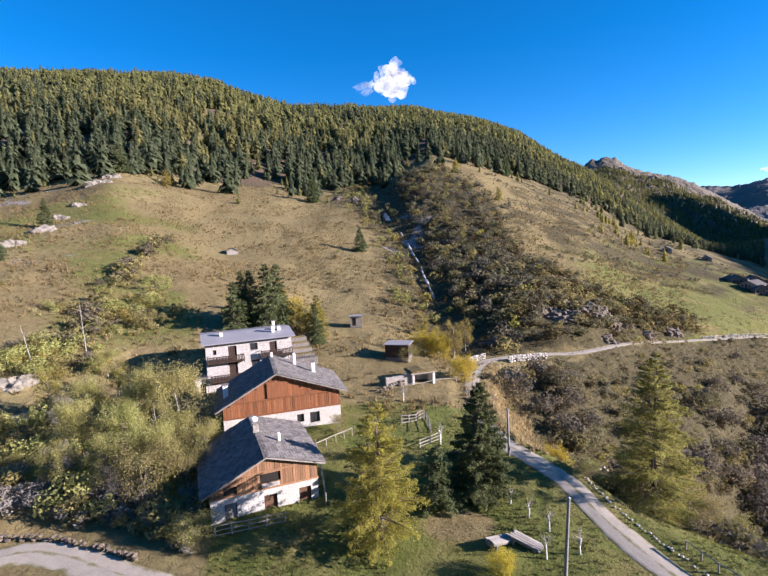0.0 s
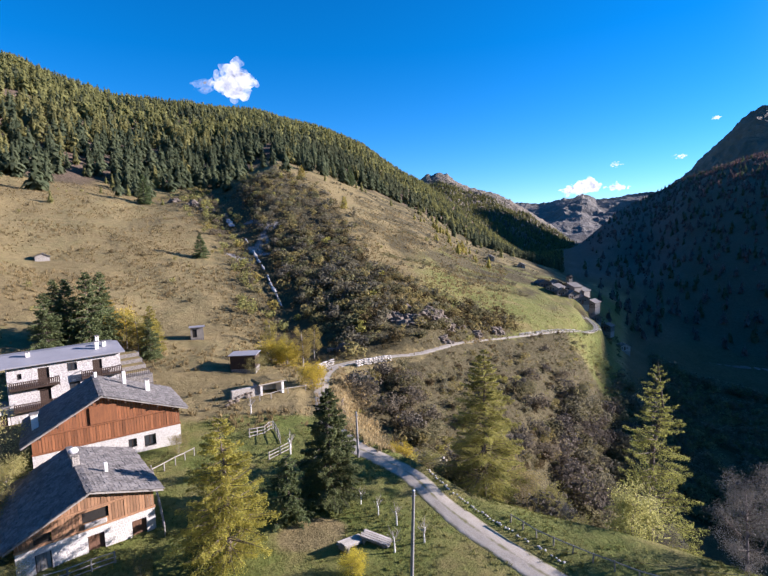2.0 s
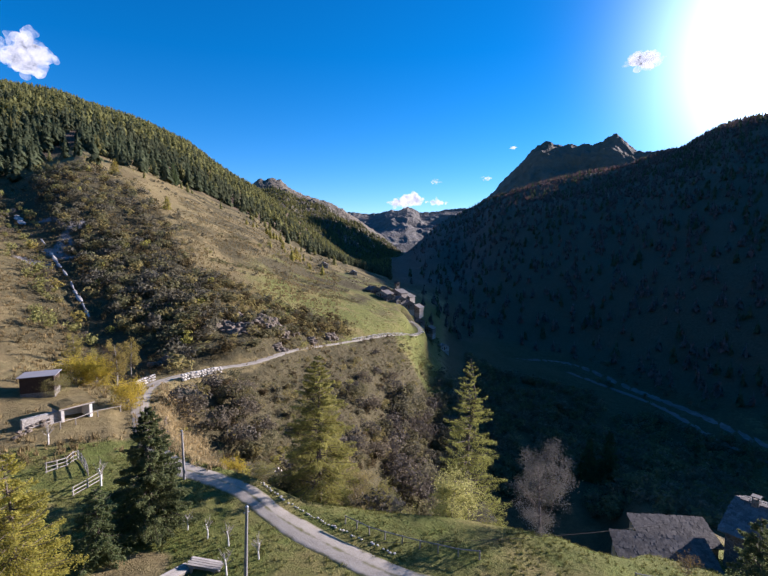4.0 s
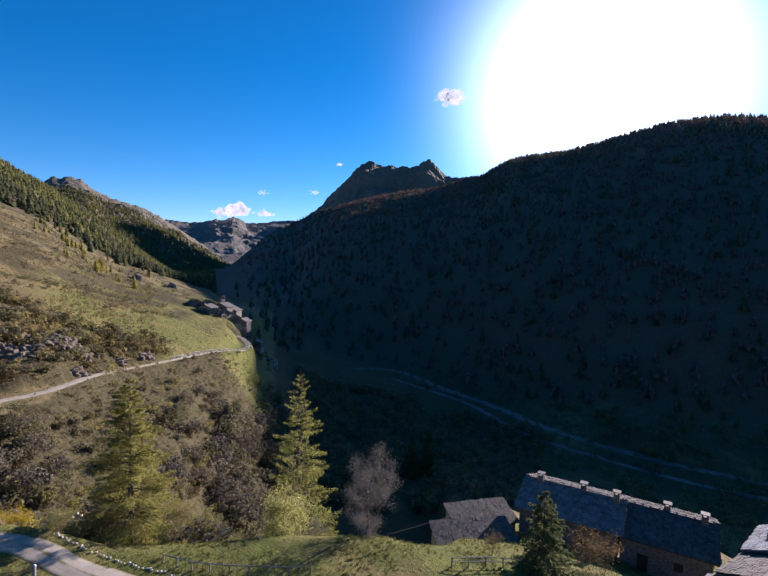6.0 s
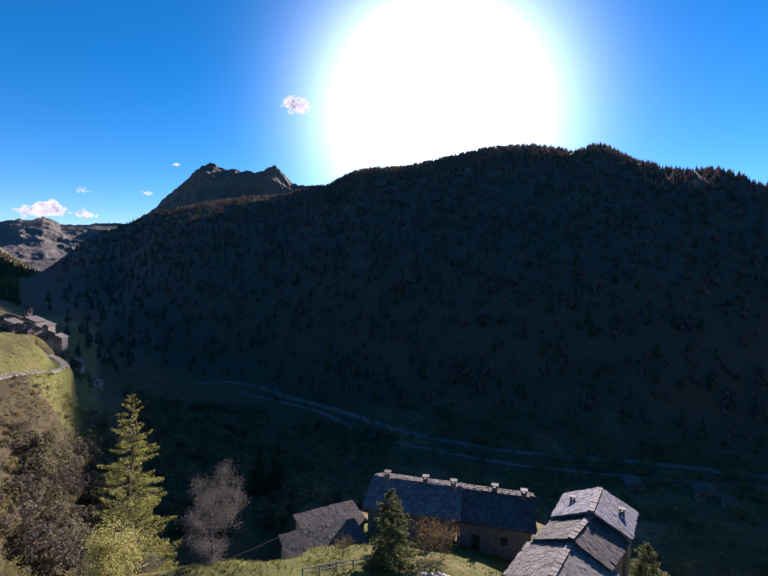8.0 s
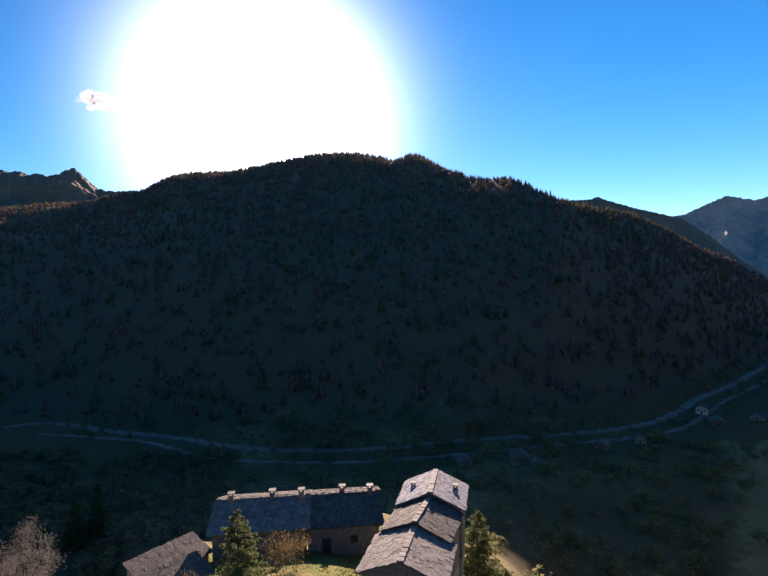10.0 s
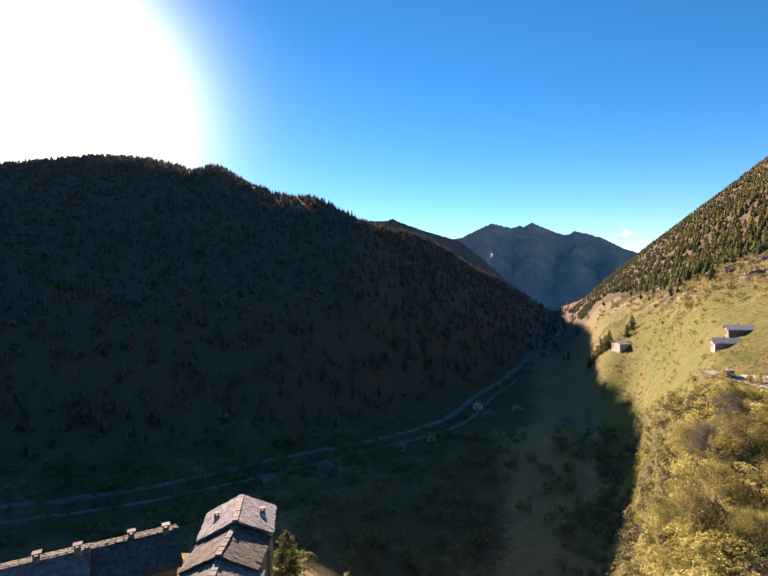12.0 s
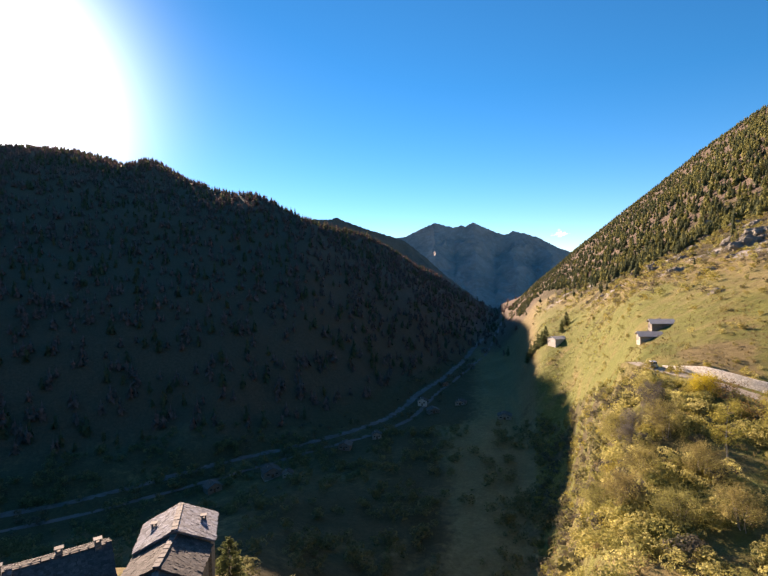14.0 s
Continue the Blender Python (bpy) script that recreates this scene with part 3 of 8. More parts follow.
right_road, right_z = road("road", [(149.6, 142), (151.2, 134), (153.4, 127), (156.5, 119.5), (160.4, 113), (166, 107), (175, 101)], 4.0, "narrow pale gravel mountain road", M_ROAD)
valley_road, valley_z = road("road", [(58, 372), (63, 350), (67, 330), (70, 308), (73.5, 290), (80, 276), (88, 268), (95, 268), (101.5, 274), (107, 284), (113, 299), (118, 316), (122, 336), (125.5, 366), (128, 425),
                                      (130.6, 500), (133, 590), (134.8, 700), (136.2, 980)], 4.2, "grey valley road beside the river", M_ASPHALT, step=4)
river, river_z = road("river", [(52, 385), (58, 392), (64, 362), (70, 326), (76, 300), (84, 286), (92, 281), (100, 287), (107, 300), (113, 314), (118, 333), (121.5, 356), (124.5, 392), (127.2, 450), (130, 530), (132.2, 640), (134.2, 800)],
                      7, "shallow mountain river between gravel banks", M_RIVER, drop=1.0, step=5, shoulder=6)
# the ravine of the waterfall cut into the slope
fall_line = curve([(11.5, 101), (9.4, 115), (7.4, 128), (5.9, 142), (4.9, 158), (4.2, 178), (3.4, 197), (2.6, 214), (1.2, 233), (0.5, 253), (0.1, 282), (-0.5, 320), (-1.0, 400)], 3)
fd, fk = nearest(fall_line, GX, GY, 60)
HEIGHT = HEIGHT - (1 - smooth(fd, 2, 20)) * (1.6 + 1.2 * smooth(DIST, 100, 125) * (1 - smooth(DIST, 190, 250))) * smooth(DIST, 96, 125) * (1 - smooth(DIST, 330, 420))
for name, line, z, width, label, material in ROADS:  # keep the roads level where the ravine meets them
    if name == "road" and len(line) > 120:
        d, k = nearest(line, GX, GY, width + 4)
        w = 1 - smooth(d, width * 0.62, width * 0.62 + 2.0)
        HEIGHT = HEIGHT * (1 - w) + (z[k] - 0.05) * w

# cover of the land: green meadow, scrub soil, rock
AZG = np.broadcast_to(AZ[:, None], GX.shape)
ragged = 60 * grad_noise(GX / 70, GY / 70, 11) + 25 * grad_noise(GX / 22, GY / 22, 12)
forest_d = np.interp(AZG, LINE_AZ, PROF[:, 6, 0])
green = (1 - smooth(DIST, 66, 76)) * (1 - 0.9 * smooth(AZG, -19, -25) * smooth(DIST, 30, 44)) * (1 - smooth(AZG, 104, 112))
green = np.maximum(green, smooth(AZG, 14, 26) * (1 - smooth(AZG, 43, 46)) * smooth(DIST, 128, 150) * (1 - smooth(DIST - np.interp(AZG, [14, 18, 23, 28, 34, 43], [200, 215, 240, 290, 360, 420]), -12, 30)) * 0.62)
green = np.maximum(green, smooth(AZG, 110, 140) * smooth(DIST, 60, 100) * (1 - smooth(DIST, 250, 420)) * 0.22)
green = np.maximum(green, smooth(AZG, 150, 153) * smooth(DIST, 140, 170) * (1 - smooth(DIST, 240, 330)) * 0.62)
green = np.maximum(green, smooth(AZG, 70, 78) * (1 - smooth(AZG, 112, 124)) * smooth(DIST, 75, 110) * (1 - smooth(DIST, 280, 330)) * 0.22)
scrub = (1 - smooth(fd, 6, 34)) * smooth(DIST, 100, 130) * 0.6
gully_w = smooth(AZG - np.interp(DIST, [105, 135, 155, 205, 275], [10.8, 6.7, 5.4, 3.4, 0.7]), -1.2, 0.4) * (1 - smooth(AZG - np.interp(DIST, [105, 130, 150, 190, 250, 330], [17, 19, 18.5, 16, 13.5, 9]), -1.5, 0.8)) * smooth(DIST, 104, 112) * (1 - smooth(DIST, 300, 350))
scrub = np.maximum(scrub, 0.75 * gully_w)
scrub = np.maximum(scrub, smooth(AZG, 10, 13) * (1 - smooth(AZG, 30, 36)) * smooth(DIST - np.interp(AZG, [12, 16, 22.7, 33.2, 41], [102, 105, 113, 155, 208]), 1, 4) * (1 - smooth(DIST - np.interp(AZG, [12, 16, 22.7, 33.2, 41], [102, 105, 113, 155, 208]), 18, 30)) * 0.8)
scrub = np.maximum(scrub, smooth(AZG, 12, 17) * (1 - smooth(AZG, 40, 44)) * smooth(DIST, 185, 225) * (0.40 + 0.45 * smooth(grad_noise(GX / 18, GY / 9, 16), -0.2, 0.35)))
scrub = np.maximum(scrub, smooth(AZG, 43, 46) * (1 - smooth(AZG, 70, 80)) * smooth(DIST, 62, 80))
scrub = np.maximum(scrub, smooth(AZG, 13, 17) * (1 - smooth(AZG, 42, 50)) * smooth(DIST, 58, 66) * (1 - smooth(DIST, np.interp(AZG, [13, 22, 33, 41], [98, 111, 155, 208]) - 8, np.interp(AZG, [13, 22, 33, 41], [98, 111, 155, 208]) - 2)))
scrub = np.maximum(scrub, smooth(DIST - forest_d + 110 * smooth(AZG, 136, 139) + ragged * 0.6, -10, 25) * 0.95)
scrub = np.maximum(scrub, smooth(AZG, 44, 50) * (1 - smooth(AZG, 128, 138)) * smooth(DIST, 310, 360) * 1.0)
scrub = np.maximum(scrub, smooth(AZG, 60, 72) * (1 - smooth(AZG, 127, 134)) * smooth(DIST, 80, 120) * (0.62 + 0.35 * grad_noise(GX / 40, GY / 40, 27)))
scrub = np.maximum(scrub, (1 - smooth(AZG, -25, -18)) * smooth(DIST, 44, 54) * (1 - smooth(DIST, 84, 110)) * 0.25)
scrub = np.maximum(scrub, smooth(AZG, 33, 40) * (1 - smooth(AZG, 50, 54)) * smooth(DIST, 420, 560))
scrub = np.maximum(scrub, smooth(AZG, 131, 135) * (1 - smooth(AZG, 141, 144)) * smooth(DIST, 560, 800))
scrub = scrub * (1 - 0.95 * smooth(AZG, 11.0, 12.5) * (1 - smooth(AZG - np.interp(DIST, [56, 70, 82, 97], [22, 18.5, 16.2, 14.2]), -1.2, 0.8)) * smooth(DIST, 57, 60) * (1 - smooth(DIST, 95, 99)))
grassy = smooth(AZG, 37, 39.5) * (1 - smooth(AZG, 43.5, 45)) * smooth(DIST, 160, 185) * (1 - smooth(DIST, 215, 225))
scrub, green = scrub * (1 - 0.9 * grassy), np.maximum(green, 0.85 * grassy)
bx_, by_ = polar(8.3, 41.8)
green = green * (1 - 0.8 * (1 - smooth(np.hypot(GX - bx_, (GY - by_) * 1.3), 2.0, 4.6)))
slope = np.gradient(HEIGHT, axis=1) / np.gradient(DIST, axis=1)
wood0 = smooth(AZG, 36, 40) * (1 - smooth(AZG, 141, 144))
rock = smooth(grad_noise(GX / 26, GY / 26, 13) + 0.5 * grad_noise(GX / 9, GY / 9, 14), 0.28, 0.5) * smooth(DIST, 110, 180) * (1 - smooth(DIST, 600, 800)) * 0.75
rock = rock * np.maximum((1 - smooth(AZG, -34, -22)), np.maximum(1 - smooth(fd, 20, 45), 0.75 * smooth(AZG, 142, 150) * smooth(DIST, 250, 330))).clip(0.12, 1)
rock = np.maximum(rock, (1 - wood0) * smooth(DIST, 1500, 2000) * smooth(grad_noise(GX / 120, GY / 120, 15), -0.15, 0.2))
wood = smooth(DIST - forest_d + ragged * 0.6, -5, 30) * np.maximum(1 - smooth(AZG, 34, 38), smooth(AZG, 139, 143))
wood = np.maximum(wood, smooth(AZG, 36, 40) * (1 - smooth(AZG, 48, 52)) * smooth(DIST, 450, 650))
wood = np.maximum(wood, smooth(AZG, 130, 134) * (1 - smooth(AZG, 140, 143)) * smooth(DIST, 600, 800))
# half-strength litter brown over the shaded mountainside, in place of haze
wood = np.maximum(wood, 0.5 * smooth(AZG, 44, 48) * (1 - smooth(AZG, 130, 135)) * smooth(DIST - np.interp(AZG, LINE_AZ, PROF[:, 5, 0]), -40, 10)) * (1 - smooth(DIST, 2600, 3200))
green = np.maximum(green, smooth(AZG, 138, 141) * (1 - smooth(AZG, 148, 151)) * smooth(DIST, 110, 160) * (1 - smooth(DIST, 560, 760)) * 0.72)
green = np.maximum(green, smooth(AZG, 140, 144) * smooth(DIST, 44, 60) * (1 - smooth(DIST, 330, 480)) * 0.56)
wood = np.maximum(wood, smooth(AZG, 31, 34) * (1 - smooth(AZG, 46, 50)) * smooth(DIST, 1050, 1300))
rock = rock * (1 - smooth(AZG, 31, 34) * (1 - smooth(AZG, 46, 50)) * smooth(DIST, 900, 1100))
green = green * (1 - 0.85 * smooth(AZG, 152.5, 154) * (1 - smooth(AZG, 158.5, 160.5)) * smooth(DIST, 118, 126) * (1 - smooth(DIST, 138, 150)))
scrub = np.maximum(scrub, smooth(AZG, 136, 139) * (1 - smooth(AZG, 148, 152)) * smooth(DIST, 60, 90) * (1 - smooth(DIST, 330, 420)) * (0.2 + 0.35 * smooth(grad_noise(GX / 14, GY / 14, 25), -0.1, 0.35)))
# rough belt of scrub, dry grass and bare rock between the sunny meadow and the forest
belt = smooth(AZG, 139, 142) * smooth(DIST - forest_d + 70 + 50 * grad_noise(GX / 45, GY / 45, 17), -190, -40)
green = green * (1 - 0.62 * belt)
scrub = np.maximum(scrub, belt * (0.25 + 0.6 * smooth(grad_noise(GX / 22, GY / 22, 18), -0.15, 0.3)))
rock = np.maximum(rock, belt * smooth(grad_noise(GX / 30, GY / 30, 19) + 0.5 * grad_noise(GX / 10, GY / 10, 20), 0.12, 0.35) * 0.8)
brush_d = np.interp(AZG, [139, 141, 143.5, 147.7, 151.4, 156], [330, 305, 274, 152, 128, 112])
sunny = smooth(AZG, 138, 141) * (1 - smooth(AZG, 152, 156))
green = np.maximum(green, sunny * smooth(DIST - brush_d, -8, 8) * (1 - smooth(DIST - brush_d, 40 + 60 * smooth(AZG, 145, 150), 130 + 120 * smooth(AZG, 145, 150))) * (0.55 + 0.3 * smooth(grad_noise(GX / 40, GY / 40, 23), -0.3, 0.25)))
scrub = np.maximum(scrub * (1 - 0.6 * sunny * smooth(DIST - brush_d, -8, 8) * (1 - smooth(DIST - brush_d, 60, 160))), sunny * (1 - smooth(DIST - brush_d, -12, 6)) * smooth(DIST, 60, 80) * (0.3 + 0.4 * smooth(grad_noise(GX / 17, GY / 17, 29), -0.2, 0.3)))
green = np.maximum(green, (1 - smooth(AZG, -24, -15)) * smooth(DIST, 84, 110) * (1 - smooth(DIST, 230, 320)) * (0.2 + 0.42 * smooth(grad_noise(GX / 34, GY / 34, 33), -0.3, 0.2)))
COVER = np.stack([green, scrub, rock, np.ones_like(green)], -1)

on_road = np.zeros_like(GX)
for name, line, z, width, label, material in ROADS:
    on_road = np.maximum(on_road, 1 - smooth(nearest(line, GX, GY, width + 4)[0], width * 0.5, width * 0.62))

ni, nj = GX.shape
idx = np.arange(ni * nj).reshape(ni, nj)
nxt = np.roll(idx, -1, 0)
quads = np.stack([idx[:, :-1], idx[:, 1:], nxt[:, 1:], nxt[:, :-1]], -1).reshape(-1, 4)
quads = quads[:, ::-1]
centre = ni * nj
verts = np.concatenate([np.stack([GX, GY, HEIGHT], -1).reshape(-1, 3), [[0, 0, Z0 - 27]]])
fan = np.stack([np.full(ni, centre), nxt[:, 0], idx[:, 0]], -1)
land_ob = sheet_mesh("ground", verts, quads, M_LAND, smooth=True, tris=fan)
tagged(land_ob, "steep autumn hillside of dry grass, meadow and scrub", "hillside", kind="structure")
attr = land_ob.data.attributes.new("cover", "FLOAT_COLOR", "POINT")
attr.data.foreach_set("color", np.concatenate([COVER.reshape(-1, 4), [[1, 0, 0, 1]]]).astype(np.float32).ravel())

wattr = land_ob.data.attributes.new("wood", "FLOAT", "POINT")
wattr.data.foreach_set("value", np.r_[wood.ravel(), 0].astype(np.float32))

for name, line, z, width, label, material in ROADS:
    t = np.gradient(line, axis=0)
    t /= np.hypot(t[:, 0], t[:, 1])[:, None]
    side = np.stack([t[:, 1], -t[:, 0]], -1)
    offs = np.array([-0.5, -0.44, -0.3, -0.16, 0.0, 0.16, 0.3, 0.44, 0.5]) * width
    lift = np.array([-0.06, 0.01, 0.01, 0.05, 0.07, 0.05, 0.01, 0.01, -0.06])
    wob = 1 + 0.16 * grad_noise(line[:, 0] / 6, line[:, 1] / 6, 21) + 0.14 * grad_noise(line[:, 0] / 2.2, line[:, 1] / 2.2, 24)
    v = np.concatenate([np.concatenate([line + side * (o * wob)[:, None], (z + h - 0.02 + 0.03 * grad_noise(line[:, 0] / 2 + o, line[:, 1] / 2, 22))[:, None]], 1)[:, None] for o, h in zip(offs, lift)], 1)
    n, k = v.shape[:2]
    ix = np.arange(n * k).reshape(n, k)
    q = np.stack([ix[:-1, :-1], ix[1:, :-1], ix[1:, 1:], ix[:-1, 1:]], -1).reshape(-1, 4)
    strip = tagged(sheet_mesh(name, v.reshape(-1, 3), q[:, ::-1], material, smooth=True), label, name, kind="structure")
    across = strip.data.attributes.new("across", "FLOAT", "POINT")
    across.data.foreach_set("value", np.tile(np.abs(offs) / width * 2, n).astype(np.float32))

# ---- far mountains behind the ends of the valley ----
FLANKS = {}


def ridged(x, y, seed):
    """Sharp-crested noise of several sizes, about -1 in the gullies and 1 on the spurs."""
    total, size, amp = 0 * x, 1.0, 0.62
    for k in range(5):
        total = total + amp * (1 - np.abs(grad_noise(x * size + 3.1 * k, y * size - 1.7 * k, seed + k)) * 4.2)
        size, amp = size * 2.13, amp * 0.48
    return total


def range_of(name, crest, front, back, base, label, material, seed=31, spurs=420.0, relief=60.0, fall_off=0.95, jag=6.0, ribs=(), deep=0.0):
    """A mountain range: a crest through (azimuth, distance, height over the eye), with spurs and gullies of about that size in front and a plain back."""
    az = np.linspace(crest[0][0], crest[-1][0], 460)
    c = np.array(crest, float)
    d, z = np.interp(az, c[:, 0], c[:, 1]), np.interp(az, c[:, 0], c[:, 2])
    wide = np.hanning(61) / np.hanning(61).sum()
    zs = np.convolve(np.pad(z, 30, "edge"), wide, "valid")
    teeth = jag * (grad_noise(az * 2.3, az * 0 + seed, seed) + 0.6 * grad_noise(az * 6.1, az * 0 + seed, seed + 1))
    rows_ = []
    for f in np.r_[-np.linspace(1, 0, 150) ** 1.5, np.linspace(0.15, 1, 7)]:
        dd = d + (f * front if f < 0 else f * back)
        x, y = np.sin(np.radians(az)) * dd, np.cos(np.radians(az)) * dd
        u = abs(f)
        w = min(1, 6 * u)
        top = z * (1 - w) + zs * w + teeth * max(0, 1 - 25 * u)
        h = top + (base - top) * u ** fall_off
        h = h + relief * (ridged(x / spurs, y / spurs, seed + 2) - 0.45) * min(1, 7 * u + 0.02) * (1 - u) ** 0.5
        if ribs:
            near_rib = np.min([np.abs(az + 0.5 * grad_noise(az * 0.4, az * 0 + u * 5, seed + 5) - r_) for r_ in ribs], 0)
            h = h + deep * (0.5 - np.clip(near_rib / 2.2, 0, 1)) * min(1, 5 * u) * (1 - u) ** 0.4
        rows_.append(np.stack([x, y, h + Z0], -1))
    v = np.stack(rows_, 1)
    n, k = v.shape[:2]
    ix = np.arange(n * k).reshape(n, k)
    q = np.stack([ix[:-1, :-1], ix[:-1, 1:], ix[1:, 1:], ix[1:, :-1]], -1).reshape(-1, 4)
    FLANKS[name] = v
    return tagged(sheet_mesh(name, v.reshape(-1, 3), q[:, ::-1], material, smooth=True), label, "mountain", kind="structure")


range_of("mountain_up_valley", [(16, 2000, 60), (20, 2000, 175), (22.3, 2000, 212), (23.0, 2000, 236), (23.6, 2000, 231), (24.3, 2000, 240), (25.4, 2000, 234), (26.3, 2000, 205), (28, 2050, 182), (30.8, 2100, 158), (32.4, 2150, 132), (34.5, 2250, 84), (36.9, 2400, 22), (40.2, 2500, -100)], 900, 700, -90,
         "rocky peak with larch-covered flanks at the head of the valley", M_PEAK, spurs=190, relief=26, fall_off=1.05)
range_of("mountain_pass", [(26, 4300, 262), (30, 4300, 250), (33, 4300, 240), (35.2, 4300, 224), (36.6, 4300, 232), (38.0, 4300, 258), (38.9, 4300, 252), (39.8, 4300, 288), (40.6, 4300, 270), (41.3, 4300, 238), (43.4, 4300, 246), (44.2, 4300, 262), (46, 4300, 272), (48, 4300, 276), (52, 4300, 250)], 2500, 400, -110,
         "bare pass of grey-brown rock closing the valley", M_PASS, seed=35, spurs=620, relief=60, fall_off=0.7, jag=9)
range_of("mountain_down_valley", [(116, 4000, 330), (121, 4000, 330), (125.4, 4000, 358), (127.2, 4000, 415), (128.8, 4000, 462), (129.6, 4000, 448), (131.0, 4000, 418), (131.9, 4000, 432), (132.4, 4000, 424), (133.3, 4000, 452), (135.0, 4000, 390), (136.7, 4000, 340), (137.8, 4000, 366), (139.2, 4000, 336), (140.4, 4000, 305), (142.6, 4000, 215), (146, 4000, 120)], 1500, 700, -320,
         "brown mountain with steep ribs across the lower valley", M_PEAK_LIT, seed=41, spurs=420, relief=55, fall_off=0.8, jag=10, ribs=(120.5, 124.5, 128.8, 133.3, 137.8, 142), deep=85)
range_of("mountain_shoulder", [(110, 2300, 290), (114, 2300, 300), (116.8, 2300, 296), (117.5, 2300, 306), (118.4, 2300, 288), (120.8, 2300, 250), (123, 2350, 226), (125.3, 2400, 196), (127.5, 2400, 120), (130, 2400, 20), (133, 2400, -80)], 500, 500, -120,
         "wooded shoulder behind the shaded mountainside", M_PEAK, seed=53, spurs=260, relief=20, jag=5)
range_of("mountain_ridge", [(43, 2300, -60), (45, 2300, 40), (47.2, 2300, 146), (49.5, 2300, 214), (50.6, 2300, 270), (52.4, 2300, 338), (53.5, 2300, 392), (54.6, 2300, 424), (55.3, 2300, 432), (56.2, 2300, 412), (57.0, 2300, 408), (57.6, 2300, 416), (58.2, 2300, 402), (58.9, 2300, 414), (59.6, 2300, 404), (60.6, 2300, 416), (61.4, 2300, 436), (61.9, 2300, 446), (62.8, 2300, 412), (63.9, 2300, 368), (65, 2300, 360), (72, 2300, 380)], 900, 500, -60,
         "jagged dark rock peak over the shaded mountainside", M_PEAK, seed=47, spurs=210, relief=42, jag=7)
# ---- woods and trees ----
def unit_conifer(count, slim, full, spray, seed):
    """A far conifer of height 1: drooping sprays of needles, thinning upwards, round a slender core."""
    r = np.random.default_rng(seed)
    u = 1 - np.sqrt(r.uniform(0, 1, count))
    lean = r.uniform(-0.02, 0.02, 2)
    prof = (1 - u) ** full * np.clip(0.55 + 4.0 * u, 0.0, 1.0) * (0.85 + 0.25 * np.sin(u * r.uniform(14, 22) + r.uniform(0, 6)))
    a = r.uniform(0, 6.2832, count)
    rad = slim * prof * r.uniform(0.55, 1.12, count) + 0.008
    o = np.stack([np.cos(a), np.sin(a), np.zeros(count)], -1)
    s = np.stack([-np.sin(a), np.cos(a), np.zeros(count)], -1)
    p = o * rad[:, None] + np.stack([lean[0] * u, lean[1] * u, 0.04 + 0.93 * u], -1)
    w = spray * (0.45 + 0.75 * (1 - u)) * r.uniform(0.7, 1.3, count)
    tip = p + o * (w * 0.55)[:, None] - np.stack([0 * w, 0 * w, w * r.uniform(0.5, 1.1, count)], -1) + s * (w * r.uniform(-0.4, 0.4, count))[:, None]
    back = p - o * (w * 0.35)[:, None] + np.stack([0 * w, 0 * w, w * 0.45], -1)
    v = np.stack([back - s * (w * 0.62)[:, None], back + s * (w * 0.62)[:, None], tip], 1).reshape(-1, 3)
    f = np.arange(count * 3).reshape(-1, 3)
    k = 5
    core = [(0.5 * slim * math.cos(6.2832 * i / k), 0.5 * slim * math.sin(6.2832 * i / k), 0.08) for i in range(k)] + [(lean[0], lean[1], 1.0)]
    n = len(v)
    return np.concatenate([v, core]), np.concatenate([f, [(n + i, n + (i + 1) % k, n + k) for i in range(k)]])


def scatter(name, places, sizes, units, material, label, category, widen=1.0):
    """Many plants joined into one piece of woodland."""
    vs, fs, n = [], [], 0
    turn = rng.uniform(0, 6.28, len(places))
    pick = rng.integers(0, len(units), len(places))
    for u, (uv, uf) in enumerate(units):
        s = pick == u
        if not s.any():
            continue
        c, d, h = np.cos(turn[s])[:, None], np.sin(turn[s])[:, None], sizes[s][:, None]
        w = h * widen * rng.uniform(0.85, 1.15, (s.sum(), 1))
        x, y, z = uv[:, 0], uv[:, 1], uv[:, 2]
        p = np.stack([(x * c - y * d) * w, (x * d + y * c) * w, z * h], -1) + places[s][:, None]
        m = len(p)
        vs.append(p.reshape(-1, 3))
        fs.append((uf[None] + (n + np.arange(m) * len(uv))[:, None, None]).reshape(-1, uf.shape[1]))
        n += m * len(uv)
    return tagged(sheet_mesh(name, np.concatenate(vs), np.concatenate(fs), material), label, category, kind="stuff")


# kept free of brush: round the buildings and the waterfall's foot
CLEAR = [(19.6, 125, 4.5), (24.6, 124, 3), (-3.4, 115, 6), (1.2, 93, 7), (4.3, 80, 7), (-16, 80, 12), (-13, 66, 12), (-16.5, 84, 12), (-9.5, 84, 7), (38, 245, 25), (150, 190, 16), (141, 385, 12), (-16.9, 178, 6)]


def spread(count, az0, az1, d0, d1, keep, sink=0.3):
    """Random places on the land between azimuths and distances, kept with the chance keep(az, d, x, y)."""
    a = rng.uniform(az0, az1, count)
    d = np.sqrt(rng.uniform(d0**2, d1**2, count))
    x, y = np.sin(np.radians(a)) * d, np.cos(np.radians(a)) * d
    s = rng.uniform(0, 1, count) < keep(a, d, x, y)
    for ca, cd, cr in CLEAR:
        s &= np.hypot(x - cd * math.sin(radians(ca)), y - cd * math.cos(radians(ca))) > cr
    x, y = x[s], y[s]
    return np.stack([x, y, sample(HEIGHT, x, y) - sink], -1)


